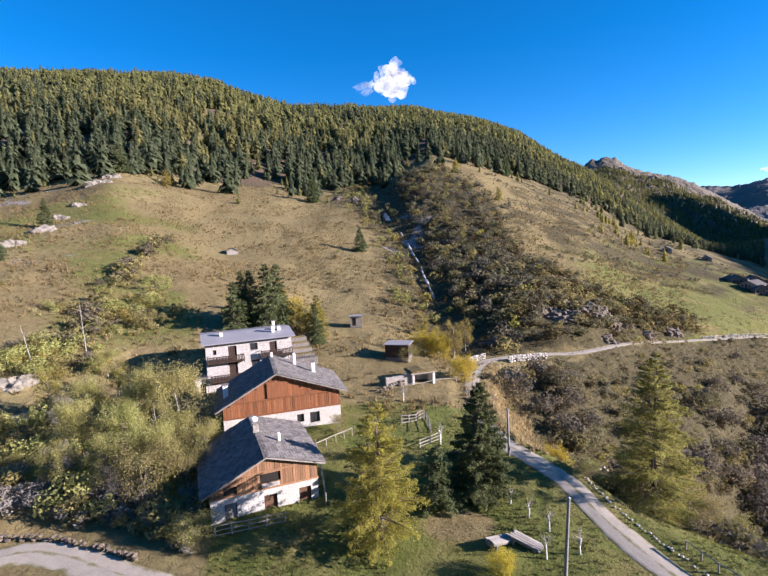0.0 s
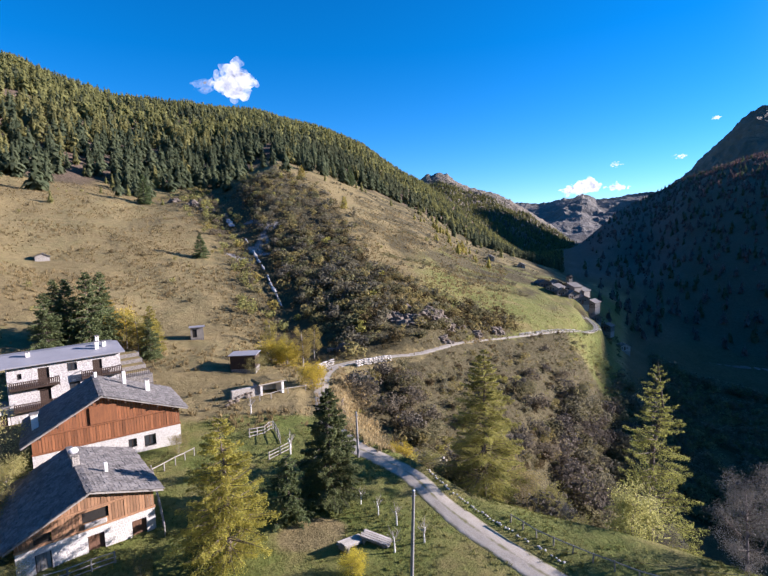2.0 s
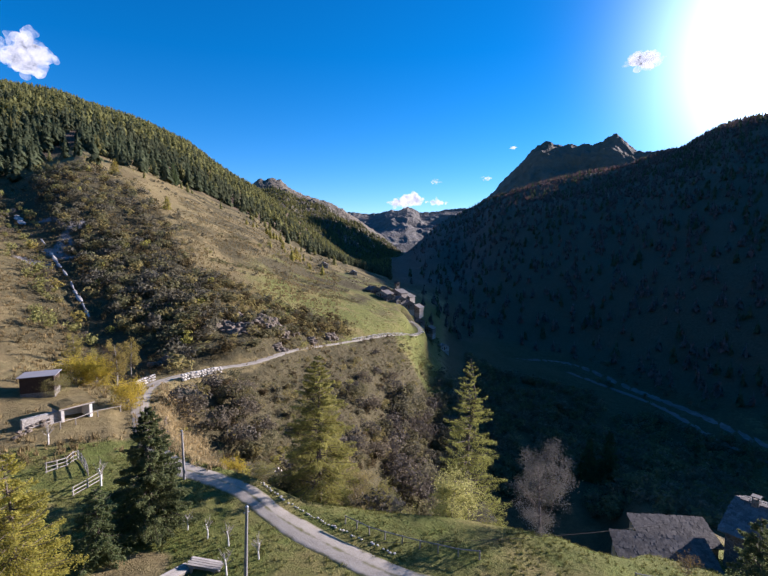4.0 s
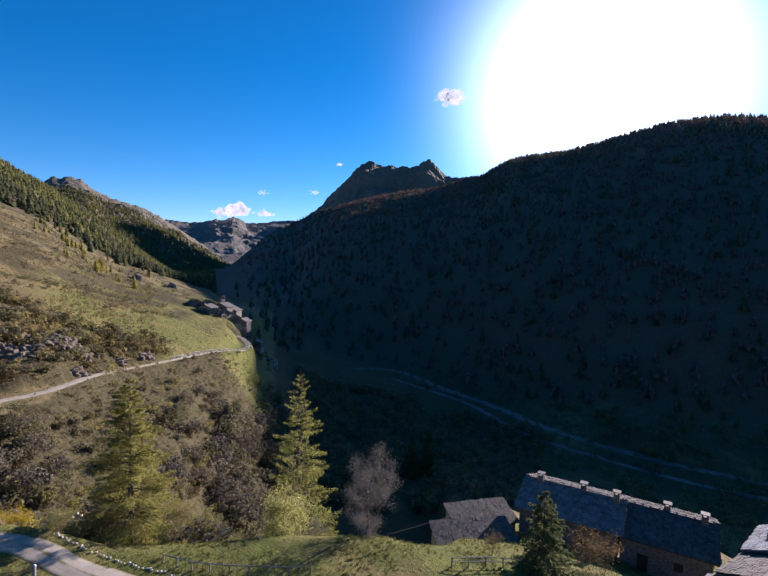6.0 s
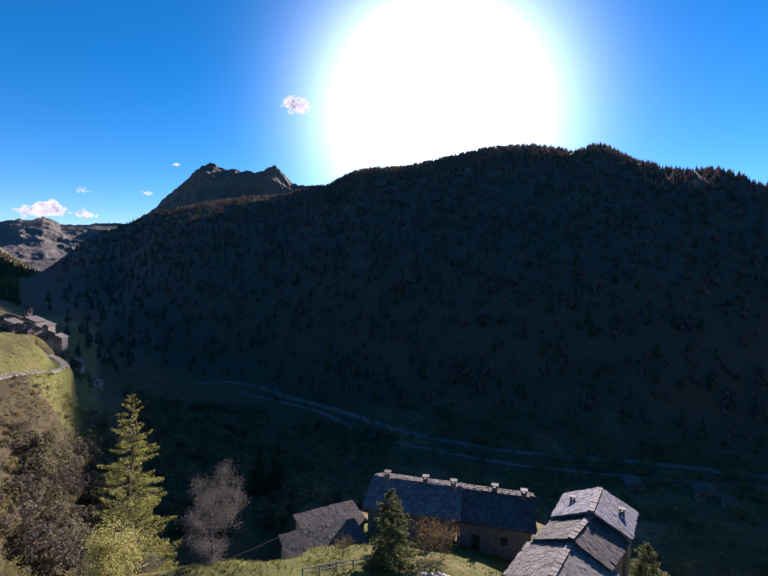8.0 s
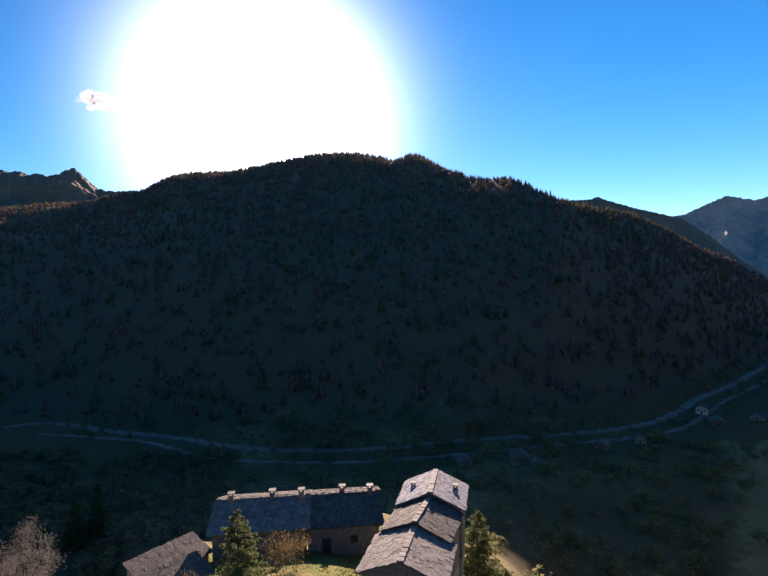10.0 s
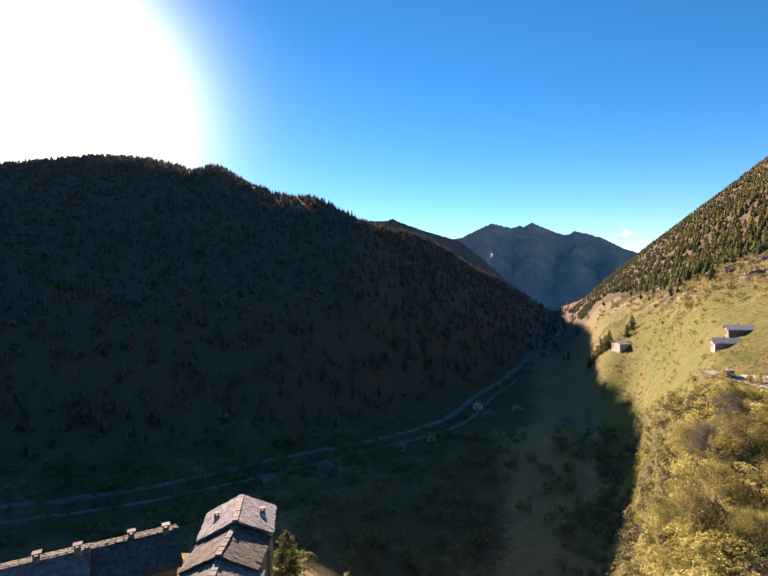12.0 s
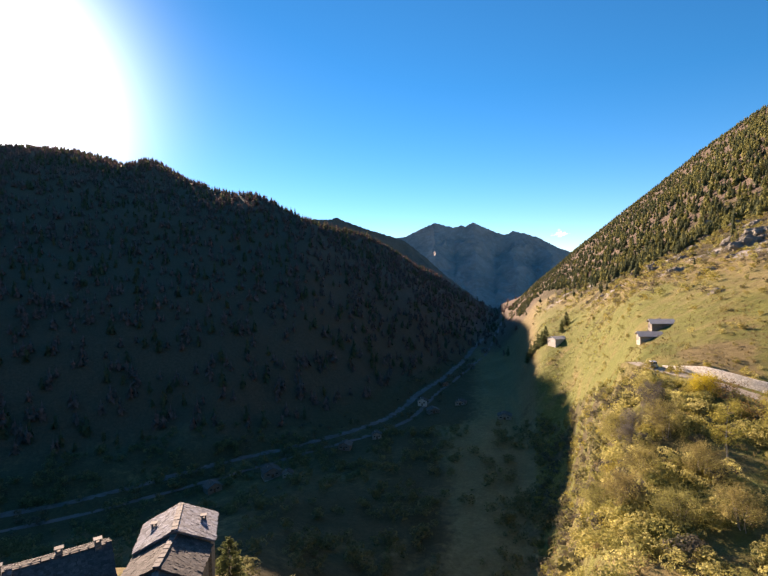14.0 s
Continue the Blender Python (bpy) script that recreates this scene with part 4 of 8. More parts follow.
def clump(count, leaf, flat=0.8, seed=0, stems=5):
    """A far shrub of height and width about 1: small leaf faces set in a lumpy crown, over thin stems."""
    r = np.random.default_rng(seed)
    lumps = np.stack([r.uniform(-0.34, 0.34, 6), r.uniform(-0.34, 0.34, 6), r.uniform(0.3, 0.78, 6)], -1)
    size = r.uniform(0.16, 0.30, 6)
    v, f = [], []
    for i in range(count):
        k = r.integers(0, 6)
        dd = r.normal(size=3)
        dd /= np.linalg.norm(dd)
        p = lumps[k] + dd * size[k] * r.uniform(0.6, 1.08) * (1, 1, flat)
        p[2] = max(p[2], 0.03)
        a, b = r.normal(size=3), r.normal(size=3)
        a = a / np.linalg.norm(a) * leaf * r.uniform(0.6, 1.4)
        b = b / np.linalg.norm(b) * leaf * r.uniform(0.5, 1.0)
        n = len(v)
        v += [p - a, p + b, p + a]
        f.append((n, n + 1, n + 2))
    return np.array(v), np.array(f)


SPRUCES = [unit_conifer(90, 0.20, 0.85, 0.10, s) for s in range(8)]
FAR_SPRUCES = [unit_conifer(24, 0.19, 0.8, 0.17, 20 + s) for s in range(8)]
LARCHES = [unit_conifer(66, 0.215, 0.55, 0.10, 40 + s) for s in range(8)]
FAR_LARCHES = [unit_conifer(26, 0.23, 0.5, 0.17, 60 + s) for s in range(8)]


BARE_CREST = (-9.2, -2.4)


def wooded(a, d, x, y):
    edge = np.interp(a, LINE_AZ, PROF[:, 6, 0]) - 70 * smooth(a, 136, 139) + 40 * grad_noise(x / 60, y / 60, 51) + 20 * grad_noise(x / 17, y / 17, 52)
    crest = np.interp(a, LINE_AZ, PROF[:, 7, 0])
    bare = smooth(grad_noise(x / 60, y / 60, 53), 0.3, 0.5)
    bare = np.maximum(bare, smooth(a, BARE_CREST[0], BARE_CREST[0] + 0.8) * (1 - smooth(a, BARE_CREST[1] - 0.8, BARE_CREST[1])) * smooth(d, crest - 150, crest - 90))
    return np.maximum(((d > edge) & (d < crest * 1.06)) * (1 - 0.85 * bare), ((d > edge - 70) & (d < crest)) * 0.05)


def larch_share(x, y, d):
    a = np.degrees(np.arctan2(x, y))
    up = d - np.interp(a, LINE_AZ, PROF[:, 6, 0])  # dark spruces along the lower edge, larches above
    return np.clip(0.08 + 0.66 * smooth(up, 25, 120) + 1.3 * grad_noise(x / 90, y / 90, 54) * smooth(up, 0, 60) - 0.25 * smooth(a, 4, 10) * (1 - smooth(up, 150, 300)), 0.06, 0.9)


def woods(az0, az1, d0, d1, count, tag, big=1.0):
    p = spread(count, az0, az1, d0, d1, wooded)
    share = larch_share(p[:, 0], p[:, 1], np.hypot(p[:, 0], p[:, 1]))
    az_ = np.degrees(np.arctan2(p[:, 0], p[:, 1]))
    share = np.where(az_ > 130, np.interp(az_, [140, 150, 160], [0.12, 0.3, 0.55]), share)
    is_larch = rng.uniform(0, 1, len(p)) < share
    far = np.hypot(p[:, 0], p[:, 1]) > 470
    h = (7 + 13 * rng.beta(2.2, 1.8, len(p))) * big * np.interp(np.hypot(p[:, 0], p[:, 1]), [300, 480, 900], [1.2, 0.95, 0.58])
    h *= np.interp(np.degrees(np.arctan2(p[:, 0], p[:, 1])), [14, 26], [1.0, 0.75])
    for sel, units, mat_, what in ((~is_larch & ~far, SPRUCES, F_SPRUCE, "dark green spruce wood"), (~is_larch & far, FAR_SPRUCES, F_SPRUCE, "distant dark spruce wood"),
                                   (is_larch & ~far, LARCHES, F_LARCH_FAR, "yellowing larch wood"), (is_larch & far, FAR_LARCHES, F_LARCH_FAR, "distant yellowing larch wood")):
        if sel.any():
            scatter("woodland", p[sel], h[sel], units, mat_, what + " on the " + tag, "woodland", 1.28)


woods(-46, 38, 290, 1010, 17000, "slope above the hamlet")
woods(137, 172, 340, 1120, 12500, "sunny slope down the valley", 0.72)

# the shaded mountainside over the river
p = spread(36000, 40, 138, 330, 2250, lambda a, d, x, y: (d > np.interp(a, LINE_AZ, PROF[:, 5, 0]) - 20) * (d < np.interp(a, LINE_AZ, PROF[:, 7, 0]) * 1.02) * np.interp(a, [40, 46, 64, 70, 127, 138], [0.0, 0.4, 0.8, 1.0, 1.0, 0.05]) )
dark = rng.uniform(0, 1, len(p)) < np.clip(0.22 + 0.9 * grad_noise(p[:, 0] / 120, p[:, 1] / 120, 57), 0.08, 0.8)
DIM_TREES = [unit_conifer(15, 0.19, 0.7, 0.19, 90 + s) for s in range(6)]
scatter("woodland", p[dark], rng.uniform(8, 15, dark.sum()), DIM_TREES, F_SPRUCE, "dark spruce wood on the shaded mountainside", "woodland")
scatter("woodland", p[~dark], rng.uniform(7, 13, (~dark).sum()), DIM_TREES, F_LEAFLESS_HAZED, "brown leafless wood, lightened for haze, on the shaded mountainside", "woodland", 1.2)
crest_az = np.concatenate([np.linspace(47, 127, 1100), np.linspace(-46, 24, 900), np.linspace(141, 170, 300)])
crest_az = crest_az[(crest_az < BARE_CREST[0]) | (crest_az > BARE_CREST[1])]
crest_d = np.interp(crest_az, LINE_AZ, PROF[:, 7, 0]) * rng.uniform(0.95, 1.03, len(crest_az))
cx, cy = np.sin(np.radians(crest_az)) * crest_d, np.cos(np.radians(crest_az)) * crest_d
scatter("woodland", np.stack([cx, cy, sample(HEIGHT, cx, cy) - 0.5], -1), rng.uniform(5, 11, len(cx)), FAR_SPRUCES, F_SPRUCE, "row of spruces along the mountain crests", "woodland")

# larches and spruces on the flank of the peak up the valley
flank = FLANKS["mountain_up_valley"][:, 2:104].reshape(-1, 3)
flank = flank[rng.integers(0, len(flank), 15000)] + rng.normal(size=(15000, 3)) * (9, 9, 0)
flank = flank[(flank[:, 2] < 215 + 50 * grad_noise(flank[:, 0] / 150, flank[:, 1] / 150, 59)) & (flank[:, 2] > -60)]
half = rng.uniform(0, 1, len(flank)) < 0.3
scatter("woodland", flank[half] - (0, 0, 2), rng.uniform(8, 15, half.sum()), FAR_SPRUCES, F_SPRUCE, "dark wood on the flank of the far peak", "woodland")
scatter("woodland", flank[~half] - (0, 0, 2), rng.uniform(8, 15, (~half).sum()), FAR_SPRUCES, F_LARCH_FAR, "larch wood on the flank of the far peak", "woodland")

# shrubs on the slopes
CLUMPS = [clump(52, 0.115, seed=60 + s) for s in range(6)]
def bush(count, leaf, seed, flat=0.85):
    """A rounded shrub of height and width about 1: leaf faces lying on the skin of a lumpy crown."""
    r = np.random.default_rng(seed)
    k = int(r.integers(5, 9))
    lumps = np.stack([r.uniform(-0.3, 0.3, k), r.uniform(-0.3, 0.3, k), r.uniform(0.22, 0.72, k)], -1)
    size = r.uniform(0.16, 0.30, k)
    j = r.choice(k, count, p=size**2 / (size**2).sum())
    n = r.normal(size=(count, 3))
    n /= np.linalg.norm(n, axis=1)[:, None]
    p = lumps[j] + n * size[j][:, None] * r.uniform(0.82, 1.12, (count, 1)) * (1, 1, flat)
    p[:, 2] = np.maximum(p[:, 2], 0.02)
    m = n + r.normal(size=(count, 3)) * 0.38
    a = np.cross(m, r.normal(size=(count, 3)))
    a /= np.linalg.norm(a, axis=1)[:, None] + 1e-9
    b = np.cross(m, a)
    b /= np.linalg.norm(b, axis=1)[:, None] + 1e-9
    la, lb = leaf * r.uniform(0.6, 1.5, (count, 1)), leaf * r.uniform(0.5, 1.1, (count, 1))
    v = np.stack([p - a * la - b * lb * 0.5, p + a * la - b * lb * 0.5, p + b * lb], 1)
    return v.reshape(-1, 3), np.arange(count * 3).reshape(-1, 3)


BUSHES = [bush(105, 0.08, 260 + s) for s in range(7)]
FINE_BUSHES = [bush(400, 0.042, 280 + s) for s in range(6)]


def shrubs(count, az0, az1, d0, d1, keep, lo, hi, mat_, label, units=None):
    q = spread(count, az0, az1, d0, d1, keep, 0.2)
    if len(q):
        scatter("shrubbery", q, rng.uniform(lo, hi, len(q)), units or CLUMPS, mat_, label, "shrubs", 1.15)


def straw_bank(a, d):
    """The bank of long dry grass between the road and the gorge."""
    return smooth(a, 11.0, 12.5) * (1 - smooth(a - np.interp(d, [56, 70, 82, 97], [22, 18.5, 16.2, 14.2]), -1.2, 0.8)) * smooth(d, 57, 60) * (1 - smooth(d, 95, 99))


def below_shelf(a, d, x, y):
    shelf = np.interp(a, [12, 16, 22.7, 33.2, 41], [92, 99, 110, 151, 202])
    return ((d < shelf - 4) & (d > np.interp(a, [13, 18, 24, 45], [76, 66, 57, 54]))) * (1 - 0.1 * smooth(a, 26, 30) * smooth(d, 85, 110)) * (1 - 0.3 * smooth(grad_noise(x / 11, y / 11, 95), 0.05, 0.3)) * (1 - 0.9 * smooth(a, 37, 39.5) * smooth(d, 165, 185)) * (1 - 0.9 * straw_bank(a, d))


def above_shelf(a, d, x, y):
    shelf = np.interp(a, [12, 16, 22.7, 33.2, 41], [106, 109, 117, 160, 214])
    top = np.interp(a, [10, 16, 20, 27, 33], [330, 235, 170, 165, 172])
    return ((d > shelf + 2) & (d < top)) * 0.9


def patchy(seed, lo, hi, scale=24):
    return lambda a, d, x, y: smooth(grad_noise(x / scale, y / scale, seed), lo, hi)


FALL_TREE = kdtree.KDTree(len(fall_line))
for k, (fx_, fy_) in enumerate(fall_line):
    FALL_TREE.insert((fx_, fy_, 0), k)
FALL_TREE.balance()


def off_fall(x, y):
    """0 on the bed of the stream, 1 beside it."""
    return smooth(np.array([FALL_TREE.find((a, b, 0))[2] for a, b in zip(x, y)]), 2.0, 4.5)


def gully_wood(a, d, x, y):
    left = np.interp(d, [105, 135, 155, 205, 275, 340], [11.3, 7.3, 6.0, 4.1, 1.4, 0.2])
    right = np.interp(d, [105, 130, 150, 190, 250, 340], [17.5, 20, 19, 16.5, 14, 9])
    return off_fall(x, y) * smooth(a, left, left + 0.5) * (1 - smooth(a, right - 3.0, right + 1.2)) * (1 - 0.45 * smooth(d, 190, 260)) * (1 - 0.6 * smooth(grad_noise(x / 20, y / 20, 91), 0.15, 0.4))


def fall_left(a, d, x, y):
    left = np.interp(d, [105, 135, 155, 205, 275, 340], [10.5, 6.4, 5.1, 3.2, 0.5, -0.6])
    return off_fall(x, y) * smooth(a, left - 5.5, left - 0.5) * (1 - smooth(a, left - 0.1, left + 0.2)) * 0.8


def under_road(a, d, x, y):
    return (d < np.interp(a, [140, 150, 156, 170], [96, 122, 112, 96])) * smooth(grad_noise(x / 13, y / 13, 64), -0.3, 0.15)


for mat_, n_, what in ((F_DARK, 560, "dark olive"), (F_SLATE_WOOD, 700, "grey-brown"), (F_GREY, 420, "grey leafless"), (F_OLIVE, 420, "olive"), (F_BROWN, 200, "russet"), (F_GOLD, 60, "golden")):
    shrubs(n_, 2, 20, 104, 345, gully_wood, 1.8, 4.8, mat_, what + " bushes crowding the waterfall ravine", BUSHES)
for mat_, n_, what in ((F_DARK, 500, "dark olive"), (F_SLATE_WOOD, 800, "grey-brown"), (F_OLIVE, 1000, "olive"), (F_GOLD, 350, "golden")):
    shrubs(n_, -6, 12, 104, 360, fall_left, 1.4, 4.4, mat_, what + " bushes beside the waterfall", BUSHES)
for mat_, n_, what in ((F_DARK, 170, "dark olive"), (F_BROWN, 240, "russet"), (F_OLIVE, 170, "olive"), (F_SLATE_WOOD, 120, "grey-brown")):
    shrubs(n_, 17, 33, 112, 180, above_shelf, 1.2, 4.0, mat_, what + " bushes over the mountain road", BUSHES)
for mat_, n_, lo, hi, what in ((F_BROWN, 700, 0.7, 2.0, "russet"), (F_SLATE_WOOD, 500, 0.9, 2.6, "grey-brown"), (F_OLIVE, 330, 0.9, 2.4, "olive"), (F_GREY, 200, 1.0, 2.8, "grey leafless"), (F_GOLD, 120, 1.0, 2.4, "golden")):
    shrubs(n_, 13, 47, 56, 240, below_shelf, lo, hi, mat_, what + " bushes on the bank below the road", FINE_BUSHES if lo < 0.8 else BUSHES)
for mat_, n_, what in ((F_BROWN, 9000, "russet"), (F_OLIVE, 2600, "olive"), (F_SLATE_WOOD, 3600, "grey-brown"), (F_DARK, 3000, "dark olive"), (F_DRY, 1200, "straw-coloured")):
    shrubs(n_, 13, 47, 56, 240, below_shelf, 0.35, 1.0, mat_, "low " + what + " brush on the bank below the road", CLUMPS)


def deep_bank(a, d, x, y):
    """The taller growth: by the bridge, and low down where the gorge turns."""
    return np.maximum(smooth(a, 14, 16) * (1 - smooth(a, 21, 24)) * smooth(d, 70, 78), smooth(a, 25, 29) * (1 - smooth(d, np.interp(a, [28, 34, 40], [84, 92, 130]), np.interp(a, [28, 34, 40], [112, 135, 180])))) * below_shelf(a, d, x, y) * smooth(grad_noise(x / 9, y / 9, 101), -0.3, 0.1)


for mat_, n_, lo, hi, what in ((F_SLATE_WOOD, 700, 2.4, 5.4, "grey-brown"), (F_GREY, 640, 2.4, 5.6, "grey leafless"), (F_OLIVE, 420, 2.0, 4.6, "olive"), (F_DARK, 620, 2.2, 5.0, "dark olive"), (F_BROWN, 260, 1.6, 3.4, "russet")):
    shrubs(n_, 13, 47, 56, 200, deep_bank, lo, hi, mat_, "tall " + what + " bushes deep in the gorge", FINE_BUSHES)
def bend_thicket(a, d, x, y):
    return smooth(a, 36.5, 40) * (1 - smooth(a, 46, 47)) * (d > np.interp(a, [36, 40, 47], [92, 78, 70])) * (1 - smooth(d, np.interp(a, [36, 40, 44], [112, 130, 150]), np.interp(a, [36, 40, 44], [130, 160, 178])))


for mat_, n_, what in ((F_GREY, 170, "grey leafless"), (F_SLATE_WOOD, 150, "grey-brown"), (F_DARK, 170, "dark olive")):
    shrubs(n_, 36, 47, 68, 180, bend_thicket, 4.0, 8.5, mat_, "tall " + what + " thicket where the gorge turns", FINE_BUSHES)
p = spread(5200, 11, 24, 57, 99, lambda a, d, x, y: straw_bank(a, d) * (1 - sample(on_road, x, y)), 0.05)
straw_places = p


def road_end(a, d, x, y):
    return smooth(a, 36, 38.5) * (1 - smooth(a, 44, 45.5)) * smooth(d, 150, 170) * (1 - smooth(d - np.interp(a, [36, 38.7, 41.3, 45], [170, 186, 208, 212]), -8, -3))


for mat_, n_, lo, hi, what in ((F_OLIVE, 260, 0.5, 1.6, "olive"), (F_DARK, 300, 0.5, 1.9, "dark olive"), (F_GRASS, 900, 0.3, 0.8, "green")):
    shrubs(n_, 36, 46, 148, 214, road_end, lo, hi, mat_, "low " + what + " growth on the bank below the road's bend", CLUMPS)


def edge_line(points, wide):
    az_, d_ = np.array([q[0] for q in points], float), np.array([q[1] for q in points], float)
    return lambda a, d, x, y: (np.abs(d - np.interp(a, az_, d_)) < wide) * smooth(grad_noise(x / 14, y / 14, 97), -0.35, 0.0)


for pts_, n_ in (([(17.5, 202), (23.3, 211), (28.5, 229)], 4200), ([(30, 205), (34.5, 216)], 2600), ([(16, 250), (25, 262), (33, 285)], 3600)):
    shrubs(n_, pts_[0][0], pts_[-1][0], 180, 310, edge_line(pts_, 2.0), 0.7, 1.9, F_DARK, "dark brush along the old terrace edge", CLUMPS)
for mat_, n_ in ((F_BROWN, 1500), (F_OLIVE, 700)):
    shrubs(n_, 11, 34, 104, 175, lambda a, d, x, y: ((d > np.interp(a, [12, 16, 22.7, 33.2], [106, 109, 117, 160])) & (d < np.interp(a, [12, 16, 22.7, 33.2], [128, 132, 140, 176]))) * 1.0, 0.5, 1.5, mat_, "low brush over the mountain road", CLUMPS)


def rib_belt(a, d, x, y):
    return (np.abs(d - np.interp(a, [-33, -31.4, -29, -26.5, -23.6], [106, 112, 131, 146, 180])) < np.interp(a, [-33, -29, -23.6], [9, 8, 5])) * smooth(grad_noise(x / 10, y / 10, 107), -0.45, 0.0)


for mat_, n_, what in ((F_OLIVE, 260, "olive"), (F_SLATE_WOOD, 260, "grey-brown"), (F_DARK, 150, "dark olive")):
    shrubs(n_, -33.5, -23, 96, 190, rib_belt, 1.6, 4.6, mat_, what + " bushes along a rib of the dry hillside", BUSHES)


def brushy_bank(a, d, x, y):
    near = (d > np.interp(a, [-41, -35, -30, -24, -21], [60, 54, 49, 43, 50])) * (1 - smooth(d, 74, 84)) * (1 - smooth(a, -23, -20))
    far = smooth(d, 74, 84) * (1 - smooth(d, 120, 150)) * smooth(grad_noise(x / 16, y / 16, 100), -0.1, 0.3) * 0.8
    return np.maximum(near * (0.35 + 0.65 * smooth(a, -38, -33)), far * (1 - smooth(a, -26, -22)))


for mat_, n_, lo, hi, what in ((F_OLIVE, 420, 1.2, 3.8, "olive"), (F_SLATE_WOOD, 200, 1.0, 3.0, "grey-brown"), (F_GREEN, 520, 1.4, 4.4, "yellow-green"), (F_GREY, 90, 1.0, 3.0, "grey leafless"), (F_GOLD, 220, 1.0, 3.2, "golden-olive")):
    shrubs(n_, -42, -20, 42, 150, brushy_bank, lo, hi, mat_, what + " bushes covering the bank above the lower track", FINE_BUSHES)
shrubs(420, -42, -22, 43, 66, brushy_bank, 0.9, 2.6, F_TWIGS, "pale leafless brushwood on the bank above the lower track", FINE_BUSHES)
shrubs(5200, -42, -20, 42, 130, brushy_bank, 0.5, 1.5, F_STRAW, "tall straw-coloured weeds on the bank above the lower track", CLUMPS)
shrubs(900, 12, 36, 190, 420, patchy(98, -0.2, 0.4, 30), 0.8, 2.6, F_SLATE_WOOD, "grey-brown bushes on the upper meadow", BUSHES)
shrubs(150, 19, 31, 262, 380, patchy(99, 0.0, 0.4, 40), 3.0, 7.0, F_GOLD, "golden young larches on the upper meadow", LARCHES)
shrubs(2000, -42, 40, 100, 430, patchy(61, 0.10, 0.5), 0.7, 2.6, F_OLIVE, "scattered bushes on the dry hillside", BUSHES)
shrubs(1300, -42, 34, 90, 430, patchy(62, 0.08, 0.5), 0.7, 2.2, F_BROWN, "scattered brown bushes on the dry hillside", BUSHES)
for mat_, n_, lo, hi, what in ((F_GOLD, 240, 1.0, 3.2, "golden-olive"), (F_OLIVE, 420, 1.0, 3.2, "olive"), (F_GREY, 50, 1.5, 3.6, "grey leafless"), (F_GREEN, 1000, 1.0, 3.2, "yellow-green")):
    shrubs(n_, 142, 172, 46, 122, under_road, lo, hi, mat_, what + " bushes below the mountain road", FINE_BUSHES)
for mat_, n_, lo, hi, what in ((F_OLIVE, 1900, 0.6, 2.6, "olive"), (F_DARK, 150, 1.2, 3.2, "dark olive"), (F_GOLD, 1900, 0.6, 2.6, "golden-olive"), (F_GREEN, 900, 0.8, 2.8, "yellow-green")):
    shrubs(n_, 139.5, 172, 122, 400, lambda a, d, x, y: smooth(grad_noise(x / 20, y / 20, 66) + 0.5 * grad_noise(x / 60, y / 60, 68), -0.5, 0.3) * (1 - 0.85 * smooth(d - np.interp(a, [139, 143.5, 147.7, 151.4, 156], [330, 274, 152, 128, 125]), 0, 12) * (1 - smooth(d - np.interp(a, [139, 143.5, 147.7, 151.4, 156], [330, 274, 152, 128, 125]), 70, 150))), lo, hi, mat_, what + " bushes on the sunny slope", BUSHES)
for mat_, n_, what in ((F_DRY, 200, "straw-coloured"), (F_OLIVE, 2200, "olive")):
    shrubs(n_, 139.5, 170, 122, 330, lambda a, d, x, y: smooth(grad_noise(x / 15, y / 15, 96), -0.4, 0.2), 0.4, 1.3, mat_, "low " + what + " brush on the sunny slope", CLUMPS)


def lower_brush(a, d, x, y):
    """Rough growth on the steep bank below the meadow of the sunny slope."""
    edge = np.interp(a, [139, 141, 143.5, 147.7, 151.4, 156], [330, 305, 272, 150, 126, 110])
    return (1 - smooth(d, edge - 14, edge)) * (1 - 0.85 * smooth(a, 148, 151)) * smooth(grad_noise(x / 15, y / 15, 103), -0.45, 0.05)


for mat_, n_, lo, hi, what in ((F_OLIVE, 620, 1.0, 3.4, "olive"), (F_SLATE_WOOD, 460, 1.2, 3.8, "grey-brown"), (F_GREY, 260, 1.6, 4.4, "grey leafless"), (F_GOLD, 300, 1.0, 3.4, "golden-olive"), (F_DARK, 200, 1.2, 3.4, "dark olive"), (F_STRAW, 900, 0.5, 1.4, "straw-coloured")):
    shrubs(n_, 139.5, 153, 62, 320, lower_brush, lo, hi, mat_, what + " bushes on the steep bank below the sunny meadow", BUSHES)
for mat_, n_, lo, hi, what in ((F_OLIVE, 5200, 0.4, 1.5, "olive"), (F_SLATE_WOOD, 3000, 0.5, 1.9, "grey-brown"), (F_GOLD, 1500, 0.5, 1.8, "golden-olive")):
    shrubs(n_, 139.5, 152, 230, 480, lambda a, d, x, y: smooth(d - np.interp(a, [139, 143.5, 147.7, 151.4], [330, 280, 215, 235]), 0, 40) * smooth(grad_noise(x / 16, y / 16, 109) + 0.4 * grad_noise(x / 50, y / 50, 110), -0.35, 0.25), lo, hi, mat_, "rough " + what + " growth on the upper sunny slope", CLUMPS)
shrubs(300, 143, 172, 46, 118, lambda a, d, x, y: (d < np.interp(a, [140, 150, 170], [100, 118, 98])) * 0.7 + 0 * x, 0.6, 1.6, F_DRY, "tall straw-coloured weeds below the mountain road", CLUMPS)
